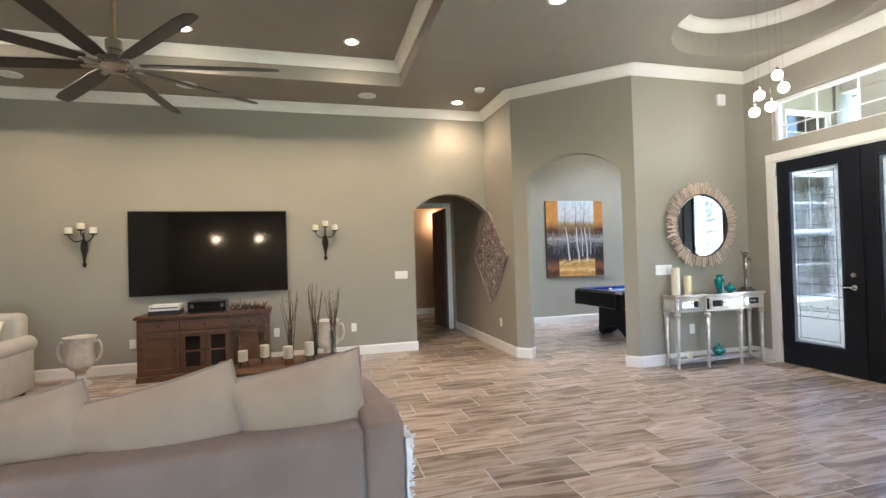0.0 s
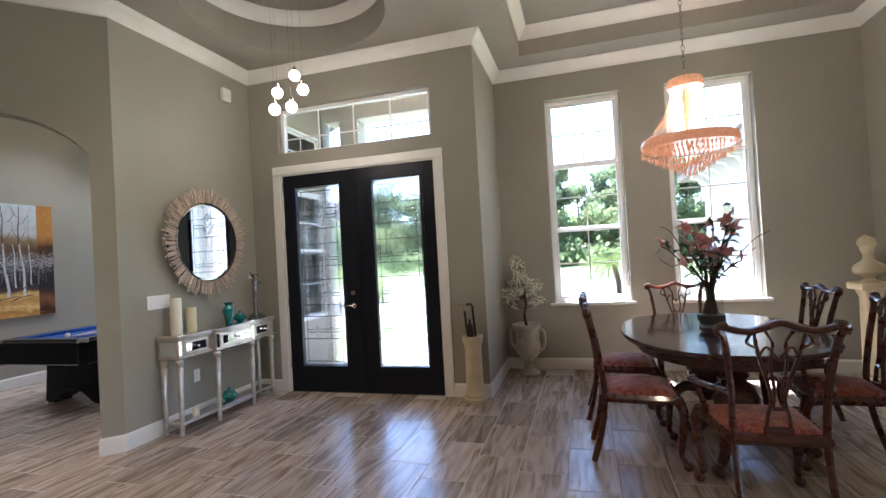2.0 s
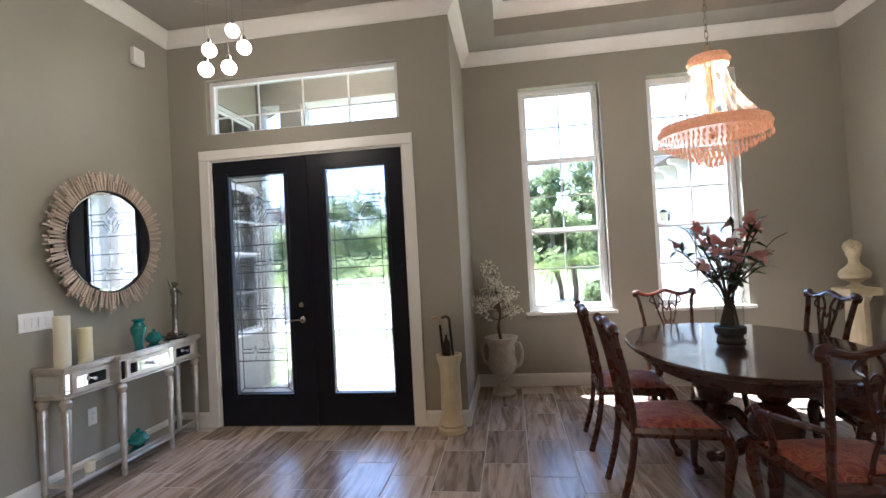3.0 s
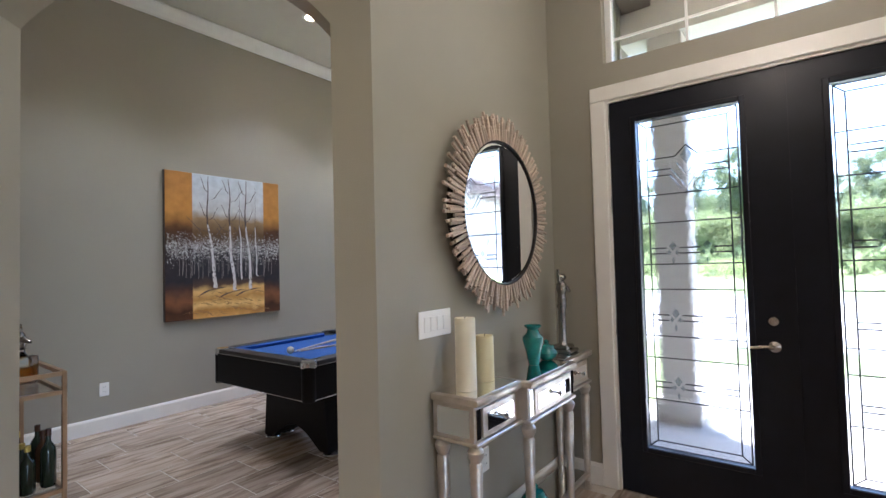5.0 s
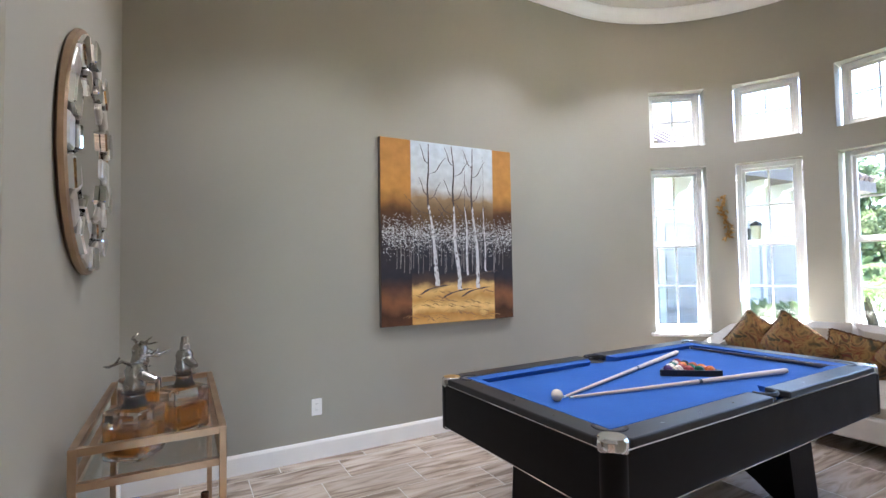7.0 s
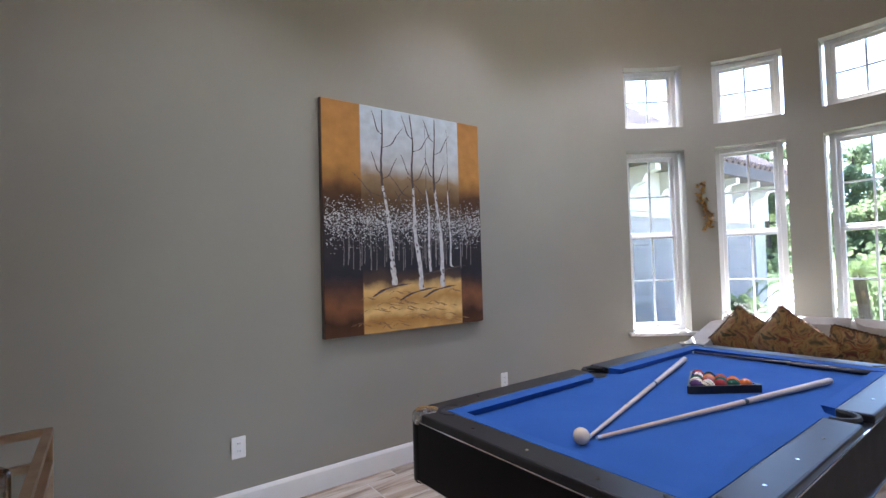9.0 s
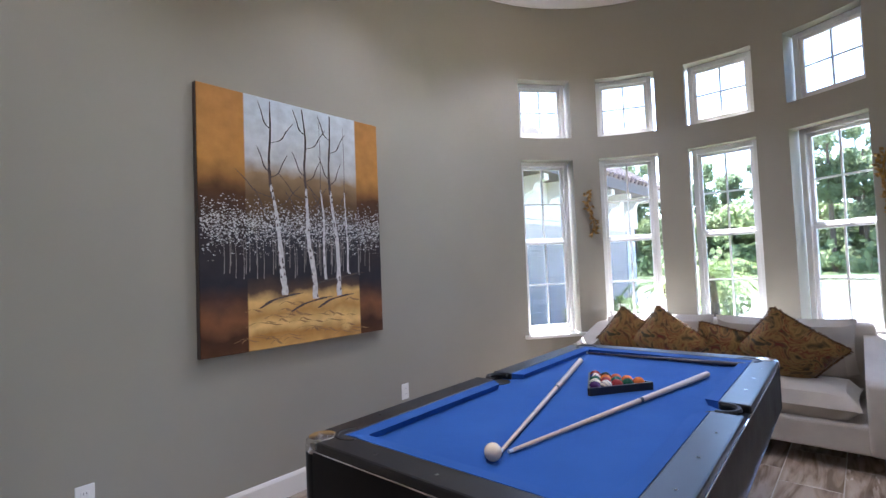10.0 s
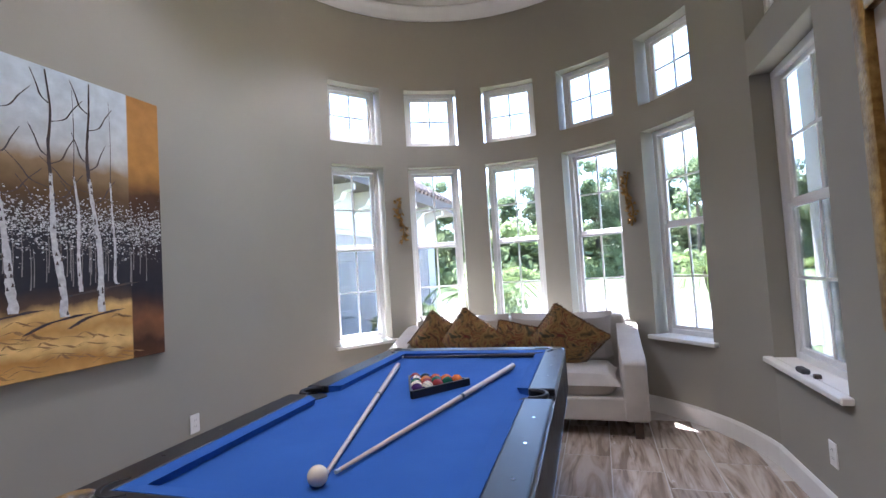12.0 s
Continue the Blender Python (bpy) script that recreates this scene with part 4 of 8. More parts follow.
M["grey_paint_art"] = mat("grey_oil_paint", (0.30, 0.27, 0.25), (0.20, 0.17, 0.15), 0.5, scale=30)
M["umber_paint_art"] = mat("umber_oil_paint", (0.27, 0.14, 0.04), (0.36, 0.20, 0.06), 0.5, scale=30)


def painting():
    x0, x1, z0, z1 = 4.606, 5.898, 0.93, 2.46
    e = thing("painting", "unframed canvas painting of white birch trunks over ochre ground", "painting", ((x0 + x1) / 2, NORTH - 0.022, z0), 0)
    w, h = x1 - x0, z1 - z0
    part("canvas", Box(-w / 2, -0.02, 0, w / 2, 0.02, h, 0.003), M["canvas_art"], e)
    part("canvas_edge", Box(-w / 2 - 0.004, -0.018, 0.0, -w / 2, 0.02, h), M["dark_wood"], e, "dark painted canvas edge")
    rnd = random.Random(5)

    def stroke(pts, ws, mt, name, y=-0.0225):
        bm = bmesh.new()
        pts = curve([(a * w - w / 2, y, b * h) for a, b in pts], 6)
        n = len(pts)
        L = [bm.verts.new(p + Vector((-0.5 * (ws[0] + (ws[1] - ws[0]) * i / (n - 1)) * (1 + 0.25 * rnd.uniform(-1, 1)), 0, 0))) for i, p in enumerate(pts)]
        R = [bm.verts.new(p + Vector((0.5 * (ws[0] + (ws[1] - ws[0]) * i / (n - 1)) * (1 + 0.25 * rnd.uniform(-1, 1)), 0, 0))) for i, p in enumerate(pts)]
        for i in range(n - 1):
            bm.faces.new((L[i], R[i], R[i + 1], L[i + 1]))
        part(name, bm, mt, e)

    for bx, by, mx, tx, wd in ((0.392, 0.205, 0.352, 0.33, 0.0405), (0.56, 0.18, 0.525, 0.52, 0.043), (0.705, 0.185, 0.69, 0.665, 0.0402), (0.625, 0.26, 0.615, 0.605, 0.024), (0.775, 0.28, 0.765, 0.755, 0.02)):
        big = wd > 0.04
        kink = [rnd.uniform(-0.008, 0.008) for _ in range(4)]
        stroke([(bx, by), ((bx * 2 + mx) / 3 + kink[0], 0.30), ((bx + 2 * mx) / 3 + kink[1], 0.42), (mx + kink[2], 0.53), (tx, 0.65)], (wd, wd * 0.42), M["white_paint_art"], "birch_trunk")
        for _ in range(16 if big else 6):
            f = rnd.random()
            xx, zz = bx + (tx - bx) * f, by + (0.65 - by) * f
            sd = rnd.choice((-1, 1)) * wd * 0.3 * (1 - 0.55 * f) / w
            stroke([(xx + sd, zz), (xx + sd * 1.1, zz + 0.006), (xx + sd, zz + 0.012)], (wd * 0.32, wd * 0.1), M["dark_paint_art"], "bark_mark", -0.0235)
        if big:
            stroke([(tx, 0.64), (tx - 0.006, 0.74), (tx + 0.004, 0.86), (tx + rnd.uniform(-0.02, 0.01), 0.99)], (0.019, 0.007), M["dark_paint_art"], "birch_top")
            for s, z, ln in ((-1, 0.60, 0.17), (1, 0.82, 0.12), (1, 0.56, 0.16), (-1, 0.88, 0.06), (-1, 0.70, 0.08), (1, 0.68, 0.09), (-1, 0.53, 0.11)):
                q = rnd.uniform(0.7, 1.15) * ln
                stroke([(tx, z), (tx + s * q * 0.45, z + 0.02), (tx + s * q * 0.7, z + 0.06), (tx + s * q, z + 0.10)], (0.012, 0.004), M["dark_paint_art"], "twig")
        else:
            stroke([(tx, 0.64), (tx + 0.004, 0.8), (tx, 0.95)], (0.005, 0.002), M["dark_paint_art"], "birch_top")
        stroke([(bx - 0.16 * wd / 0.05, by - 0.045), (bx - 0.06, by - 0.016), (bx + 0.02, by - 0.004), (bx + 0.07, by + 0.004)], (0.02, 0.085), M["dark_paint_art"], "root_shadow", -0.0215)
    for k in range(46):
        x = rnd.uniform(0.04, 0.98)
        z = rnd.uniform(0.27, 0.33)
        stroke([(x, z), (x + 0.003, z + 0.07), (x, z + rnd.uniform(0.1, 0.16))], (0.005, 0.0025), M["grey_paint_art"], "far_trunk", -0.021)
    for k in range(40):
        x, z = rnd.uniform(0.20, 0.82), rnd.uniform(0.01, 0.17)
        ln = rnd.uniform(0.02, 0.09)
        stroke([(x - ln, z), (x - ln * 0.4, z + rnd.uniform(0.004, 0.016)), (x + ln * 0.3, z + rnd.uniform(-0.004, 0.01)), (x + ln, z - 0.004)], (0.004, 0.03), M["umber_paint_art"], "ground_stroke", -0.0212)

    def dabs(name, mt, count, lo, hi, mid, spread, label, y0):
        bm = bmesh.new()
        for k in range(count):
            x = rnd.uniform(-0.492, 0.492) * w
            z = (mid + rnd.gauss(0, spread)) * h
            if not lo * h < z < hi * h:
                continue
            r, a, y = rnd.uniform(0.0024, 0.0066), rnd.uniform(0, 3), y0 - rnd.uniform(0, 0.0004)
            bm.faces.new([bm.verts.new((x + r * math.cos(a + t) * rnd.uniform(0.6, 1.3), y, z + r * 0.7 * math.sin(a + t))) for t in (0, 1.2, 2.5, 3.8, 5.1)])
        part(name, bm, mt, e, label)

    dabs("grey_leaves", M["grey_paint_art"], 1500, 0.34, 0.62, 0.47, 0.05, "dabs of grey paint leaves", -0.0217)
    dabs("white_leaves", M["white_paint_art"], 2700, 0.36, 0.60, 0.485, 0.042, "dabs of white paint leaves", -0.0222)



painting()


def medallion():
    e = thing("wall_medallion", "round mirrored wall medallion with block rim", "wall decor", (2.88, 7.44, 1.86), 0)
    turn = Matrix(((0, 0, 1, 0), (1, 0, 0, 0), (0, 1, 0, 0), (0, 0, 0, 1)))
    part("back_plate", moved(Lathe([(0.43, 0.003), (0.43, 0.02)], 40), turn), M["pewter"], e)
    part("mirror_disc", moved(Lathe([(0.24, 0.02), (0.24, 0.03)], 40), turn), M["mirror"], e, "round mirror")
    for rad, w, n in ((0.40, 0.09, 20), (0.29, 0.07, 14)):
        for k in range(n):
            a = 2 * math.pi * k / n
            d = 0.055 if k % 2 else 0.04
            bm = Box(-w / 2, -w * 0.62, 0.02, w / 2, w * 0.62, d, 0.006)
            part("mirror_block", moved(bm, turn @ pose(rad * math.cos(a), rad * math.sin(a), 0, 0, 0, math.degrees(a))), M["mirror"] if k % 2 else M["silver"], e, "bevelled block")
    part("rim", moved(Lathe([(0.448, 0.003), (0.462, 0.012), (0.462, 0.028), (0.448, 0.034), (0.44, 0.02), (0.44, 0.006)], 48), turn), M["brass"], e, smooth=True)


medallion()


def bar_cart():
    x0, x1, y0, y1 = 2.955, 3.345, 6.885, 7.80
    e = thing("bar_cart", "slim brass bar cart with glass shelves", "bar cart", ((x0 + x1) / 2, (y0 + y1) / 2, 0))
    hx, hy, t = (x1 - x0) / 2, (y1 - y0) / 2, 0.011
    for sx in (-1, 1):
        for sy in (-1, 1):
            part("leg", Box(sx * hx - t, sy * hy - t, 0.004, sx * hx + t, sy * hy + t, 0.905, 0.002), M["brass"], e)
    for z in (0.905, 0.805, 0.28):
        bm = bmesh.new()
        for s in (-1, 1):
            box(bm, -hx + t, s * hy - t, z - 2 * t, hx - t, s * hy + t, z)
            box(bm, s * hx - t, -hy + t, z - 2 * t, s * hx + t, hy - t, z)
        part("rail", bm, M["brass"], e)
    for z in (0.795, 0.27):
        g = part("glass_shelf", Box(-hx + t, -hy + t, z - 0.008, hx - t, hy - t, z), M["glass"], e, "clear glass shelf")
    return e


bar_cart()


def decanter(x, y, head, turn):
    e = thing("decanter", "square glass decanter of whiskey with a pewter animal-head stopper", "decanter", (x, y, 0.796), turn, "decanters on the cart")
    e.matrix_world = e.matrix_world @ Matrix.Diagonal((1.4, 1.4, 1.1, 1))
    s = 0.048
    part("glass_body", Box(-s, -s, 0.0, s, s, 0.15, 0.012, 2), M["thick_glass"], e, "clear heavy glass")
    part("whiskey", Box(-s + 0.006, -s + 0.006, 0.015, s - 0.006, s - 0.006, 0.095, 0.008), M["whiskey"], e, "amber whiskey")
    part("neck", Lathe([(0.03, 0.15), (0.022, 0.165), (0.02, 0.185), (0.03, 0.19)], 18), M["thick_glass"], e, smooth=True)
    bm = Lathe([(0.02, 0.186), (0.032, 0.195), (0.038, 0.22), (0.03, 0.25), (0.034, 0.28), (0.024, 0.30), (0.01, 0.305)], 16)
    ball(bm, (0.03, 0, 0.255), 0.022, 10)
    tube(bm, [(0.03, 0, 0.255), (0.07, 0, 0.24), (0.085, 0, 0.236)], [0.02, 0.015, 0.01], 8)
    if head:
        for s in (-1, 1):
            a = [(0, 0, 0.29), (-0.01, s * 0.05, 0.32), (0.0, s * 0.12, 0.315), (0.02, s * 0.16, 0.325)]
            tube(bm, a, [0.008, 0.006, 0.005, 0.003], 6)
            tube(bm, [(-0.005, s * 0.085, 0.318), (0.02, s * 0.095, 0.345)], [0.005, 0.003], 5)
    else:
        tube(bm, [(0, 0, 0.30), (0.0, 0, 0.36)], [0.02, 0.013], 8)
    bmesh.ops.transform(bm, matrix=Matrix.Translation((0, 0, 0.186)) @ Matrix.Diagonal((0.66, 0.66, 0.78, 1)) @ Matrix.Translation((0, 0, -0.186)), verts=bm.verts)
    part("stopper", bm, M["pewter"], e, "cast pewter head stopper", smooth=True)


decanter(3.09, 7.07, True, -35)
decanter(3.235, 7.30, False, -60)
decanter(3.07, 7.56, True, 20)


def bottle(x, y, z, h, r, body, cap, label):
    e = thing("bottle", label, "bottle", (x, y, z), 0, "bottles on the lower shelf")
    part("body", Lathe([(r * 0.9, 0), (r, 0.01), (r, h * 0.6), (r * 0.85, h * 0.68), (r * 0.36, h * 0.78), (r * 0.33, h * 0.9)], 16), body, e, smooth=True)
    part("cap", Lathe([(r * 0.4, h * 0.88), (r * 0.4, h), (r * 0.3, h * 1.005)], 12), cap, e, "bottle cap")


rnd = random.Random(9)
bottle(3.09, 7.12, 0.271, 0.36, 0.045, M["bottle_pale"], M["foil_blue"], "tall frosted glass bottle with a blue cap")
for k in range(13):
    x, y = 3.02 + 0.095 * (k % 4), 6.98 + 0.11 * (k // 4) + 0.03 * (k % 2)
    if abs(x - 3.09) + abs(y - 7.12) < 0.10:
        continue
    bd = (M["bottle_dark"], M["bottle_brown"], M["bottle_dark"])[k % 3]
    cp = (M["foil_gold"], M["slot"], M["foil_gold"], M["bottle_brown"])[k % 4]
    bottle(x, y, 0.271, rnd.uniform(0.24, 0.32), 0.036, bd, cp, "dark liquor bottle on the lower cart shelf")


def gold_spray(ang):
    a = radians(ang)
    e = thing("gold_wall_spray", "antique gold leaf spray hung between the windows", "wall decor", (BAY[0] + (BAY_R - 0.02) * math.cos(a), BAY[1] + (BAY_R - 0.02) * math.sin(a), 1.62), ang - 90, "gold sprays")
    rnd = random.Random(int(ang) + 100)
    part("stem", Tube(curve([(0, 0.01, 0.0), (0.03, 0.0, 0.15), (-0.02, 0.0, 0.33), (0.01, 0.0, 0.48)], 5), 0.008, 6), M["gold"], e)
    bm = bmesh.new()
    for k in range(46):
        z = 0.02 + 0.46 * k / 46
        x = 0.03 * math.sin(z * 13) + rnd.uniform(-0.045, 0.045)
        m = Matrix.Translation((x, rnd.uniform(-0.04, 0.0), z)) @ pose(0, 0, 0, rnd.uniform(-60, 60), rnd.uniform(-70, 70), rnd.uniform(0, 360))
        q = [(-0.022, 0, 0), (0, -0.017, 0.008), (0.033, 0, 0.0), (0, 0.017, 0.008)]
        vs = [bm.verts.new(m @ Vector(p)) for p in q] + [bm.verts.new(m @ Vector((0.003, 0, -0.01)))]
        bm.faces.new(vs[:4])
        for i in range(4):
            bm.faces.new((vs[i], vs[(i + 1) % 4], vs[4]))
    part("leaves", bm, M["gold"], e, "small curled gold leaves")


gold_spray(38.8)
gold_spray(-37.8)


def plate(place, rz, w, h, kind, label, name="outlet_cover"):
    """A wall plate; local -y faces the room."""
    e = thing(name, label, "wall plate", place, rz)
    part("plate", Box(-w / 2, -0.006, -h / 2, w / 2, 0.0, h / 2, 0.002), M["plate"], e)
    if kind == "outlet":
        for s in (-1, 1):
            part("socket", Box(-0.017, -0.008, s * 0.02 - 0.014, 0.017, -0.006, s * 0.02 + 0.014, 0.001), M["plate"], e)
            bm = bmesh.new()
            for d in (-0.006, 0.006):
                box(bm, d - 0.0012, -0.0086, s * 0.02 - 0.002, d + 0.0012, -0.008, s * 0.02 + 0.007)
            part("slots", bm, M["slot"], e, "dark slots")
    else:
        n = kind
        for k in range(n):
            x = (k - (n - 1) / 2) * 0.046
            part("rocker", Box(x - 0.016, -0.010, -0.033, x + 0.016, -0.006, 0.033, 0.002), M["plate"], e)
    return e


plate((4.10, NORTH, 0.38), 0, 0.075, 0.12, "outlet", "white wall outlet above the baseboard")
plate((6.135, NORTH, 0.42), 0, 0.075, 0.12, "outlet", "white wall outlet above the baseboard")
plate((6.40, 5.158, 0.34), 181, 0.075, 0.12, "outlet", "white wall outlet under the tall window")
plate((4.235, CONS_Y, 1.165), 0, 0.235, 0.12, 4, "white four-gang switch plate beside the arch", "switch_plate")
plate((1.372, TVY, 1.15), 0, 0.19, 0.115, 3, "white three-gang switch plate beside the hall arch", "switch_plate")
plate((0.65, TVY, 0.41), 0, 0.075, 0.12, "outlet", "white wall outlet above the baseboard")
plate((-0.42, TVY, 0.41), 0, 0.075, 0.12, "outlet", "white wall outlet beside the media cabinet")
plate((-2.2, TVY, 0.385), 0, 0.075, 0.12, "outlet", "white wall outlet beside the media cabinet")
plate((2.76, 6.67, 0.41), -90, 0.075, 0.12, "outlet", "white wall outlet under the wall panel")
plate((4.62, CONS_Y, 0.42), 0, 0.075, 0.12, "outlet", "white wall outlet under the console table")


def framed_picture():
    e = thing("framed_picture", "picture in an ornate bronze-gold frame", "picture", (5.38, 5.146, 1.0), 180)
    w, h, f = 0.86, 1.24, 0.085
    for b in ((-w / 2, -0.045, 0, -w / 2 + f, 0, h), (w / 2 - f, -0.045, 0, w / 2, 0, h), (-w / 2 + f, -0.045, 0, w / 2 - f, 0, f), (-w / 2 + f, -0.045, h - f, w / 2 - f, 0, h)):
        part("frame_side", Box(*b, 0.012, 2), M["gold"], e, smooth=True)
    part("picture_sheet", Box(-w / 2 + f, -0.012, f, w / 2 - f, -0.002, h - f), M["linen"], e)


framed_picture()
tagged(part("eyeglass_case", Box(6.60, 5.15, BZ[0] + 0.001, 6.70, 5.19, BZ[0] + 0.03, 0.01, 2), M["slot"]), "small black case on the window sill", "case")
tagged(part("wooden_block", Box(6.50, 5.14, BZ[0] + 0.001, 6.53, 5.17, BZ[0] + 0.025, 0.004), M["dark_wood"]), "small dark block on the window sill", "block")

# ---- entry ----
M["wood_slat"] = mat("bleached_wood", (0.55, 0.45, 0.36), (0.40, 0.31, 0.24), 0.7, scale=9, bump=0.3, bscale=80, vary=0.25)
M["candle"] = mat("ivory_wax", (0.72, 0.66, 0.42), (0.68, 0.6, 0.36), 0.5, scale=5)
M["candle_pale"] = mat("pale_wax", (0.72, 0.69, 0.55), (0.66, 0.62, 0.48), 0.5, scale=5)
M["teal"] = mat("teal_glass", (0.006, 0.13, 0.12), (0.01, 0.2, 0.18), 0.15, scale=18, coat=0.5)
M["stone"] = mat("aged_white_stone", (0.60, 0.56, 0.48), (0.42, 0.38, 0.31), 0.8, scale=10, bump=0.5, bscale=60, detail=8)
M["cream_stone"] = mat("cream_plaster", (0.62, 0.54, 0.36), (0.52, 0.44, 0.28), 0.7, scale=8, bump=0.3, bscale=60)
M["mahogany"] = mat("mahogany", (0.085, 0.022, 0.010), (0.045, 0.012, 0.006), 0.28, scale=4, stretch=(1, 5, 5), bump=0.04, bscale=40, coat=0.35)
M["mahogany_top"] = mat("polished_mahogany", (0.055, 0.018, 0.011), (0.03, 0.010, 0.006), 0.16, scale=3, stretch=(1, 7, 7), coat=0.6)
M["steel"] = mat("satin_nickel", (0.5, 0.48, 0.45), (0.44, 0.42, 0.4), 0.25, 1.0)
M["bark"] = mat("bark", (0.09, 0.055, 0.03), (0.05, 0.03, 0.018), 0.85, scale=20, bump=0.6, bscale=70)
M["petal_white"] = mat("white_blossom", (0.75, 0.73, 0.62), (0.62, 0.62, 0.48), 0.7, scale=20)
M["petal_pink"] = mat("pink_lily", (0.72, 0.26, 0.24), (0.84, 0.60, 0.55), 0.6, scale=14)
M["leaf"] = mat("green_leaf", (0.06, 0.12, 0.03), (0.035, 0.08, 0.02), 0.5, scale=10)
M["sheet_lamp"] = mat("lit_bulb", (1, 0.9, 0.75), (1, 0.9, 0.75), 0.3, glow=((1.0, 0.72, 0.42), 4.0))
# faint orange emission stands in for bulb light caught by the crystals
M["crystal"] = mat("glowing_amber_crystal", (0.66, 0.40, 0.27), (0.85, 0.62, 0.48), 0.08, scale=60, glow=((1.0, 0.36, 0.14), 0.035))
M["crystal_clear"] = mat("clear_crystal", (0.55, 0.42, 0.34), (0.4, 0.3, 0.24), 0.06, 0.5, scale=40)


def leaded_panel(door, x, y, w, h, z0):
    """Glass with lead cames and bevelled jewels; local x across, y outwards."""
    pane = part("glass_panel", Box(x - w / 2, y - 0.004, z0, x + w / 2, y + 0.004, z0 + h), M["leaded"], door, "leaded and bevelled clear glass")
    pane.visible_shadow = False
    bm = bmesh.new()

    def bar(x0, f0, x1, f1, t=0.0038):
        """A came from (x0, fraction from the top) to (x1, fraction)."""
        tube(bm, [Vector((x + x0, y - 0.007, z0 + h * (1 - f0))), Vector((x + x1, y - 0.007, z0 + h * (1 - f1)))], t, 4)

    for d, k in ((0.012, 0.006), (0.058, 0.026)):
        xe = w / 2 - d
        bar(-xe, k, xe, k), bar(-xe, 1 - k, xe, 1 - k), bar(-xe, k, -xe, 1 - k), bar(xe, k, xe, 1 - k)
    for sx in (-1, 1):
        for fa, fb in ((0.006, 0.026), (0.994, 0.974)):
            bar(sx * (w / 2 - 0.012), fa, sx * (w / 2 - 0.058), fb)
    xo, xi = w / 2 - 0.012, w / 2 - 0.058
    for f in (0.235, 0.32, 0.445, 0.52, 0.66, 0.725, 0.85):
        bar(-xo, f, xo, f)
    for sx in (-1, 1):
        bar(sx * xo, 0.125, sx * 0.06, 0.125), bar(sx * 0.06, 0.125, 0, 0.095)
        for f in (0.160, 0.178):
            bar(sx * xi, f, sx * 0.085, f, 0.004)
    for f in (0.405, 0.605, 0.805):
        for df in (-0.008, 0.008):
            bar(-xi, f + df, -0.125, f + df, 0.004), bar(-0.055, f + df, 0.055, f + df, 0.004), bar(0.125, f + df, xi, f + df, 0.004)
    part("lead_came", bm, M["lead"], door, "dark lead came lines")

    def jewel(jx, f, rx, rz):
        bm = bmesh.new()
        c = Vector((x + jx, y - 0.006, z0 + h * (1 - f)))
        q = [bm.verts.new(c + Vector(p)) for p in ((-rx, 0, 0), (0, 0, -rz), (rx, 0, 0), (0, 0, rz))] + [bm.verts.new(c + Vector((0, -0.007, 0)))]
        for i in range(4):
            bm.faces.new((q[i], q[(i + 1) % 4], q[4]))
        bm.faces.new(q[:4][::-1])
        part("bevel_jewel", bm, M["bevel_glass"], door, "bevelled diamond jewel")

    for f in (0.405, 0.605, 0.805):
        for jx in (-0.09, 0.09):
            jewel(jx, f - 0.013, 0.022, 0.030), jewel(jx, f + 0.030, 0.009, 0.022)
            jewel(jx - 0.022, f + 0.006, 0.013, 0.018), jewel(jx + 0.022, f + 0.006, 0.013, 0.018)
    # chevron motif: a diamond head over two nested Vs
    jewel(0, 0.125, 0.035, 0.052), jewel(0, 0.235, 0.010, 0.022)
    for sx in (-1, 1):
        for xa, fa, xb, fb in ((0.082, 0.160, 0.008, 0.215), (0.050, 0.145, 0.006, 0.178), (0.088, 0.178, 0.030, 0.222)):
            part("bevel_jewel", Tube([(x + sx * xa, y - 0.008, z0 + h * (1 - fa)), (x + sx * xb, y - 0.008, z0 + h * (1 - fb))], [0.011, 0.007], 5, 0.4), M["bevel_glass"], door)


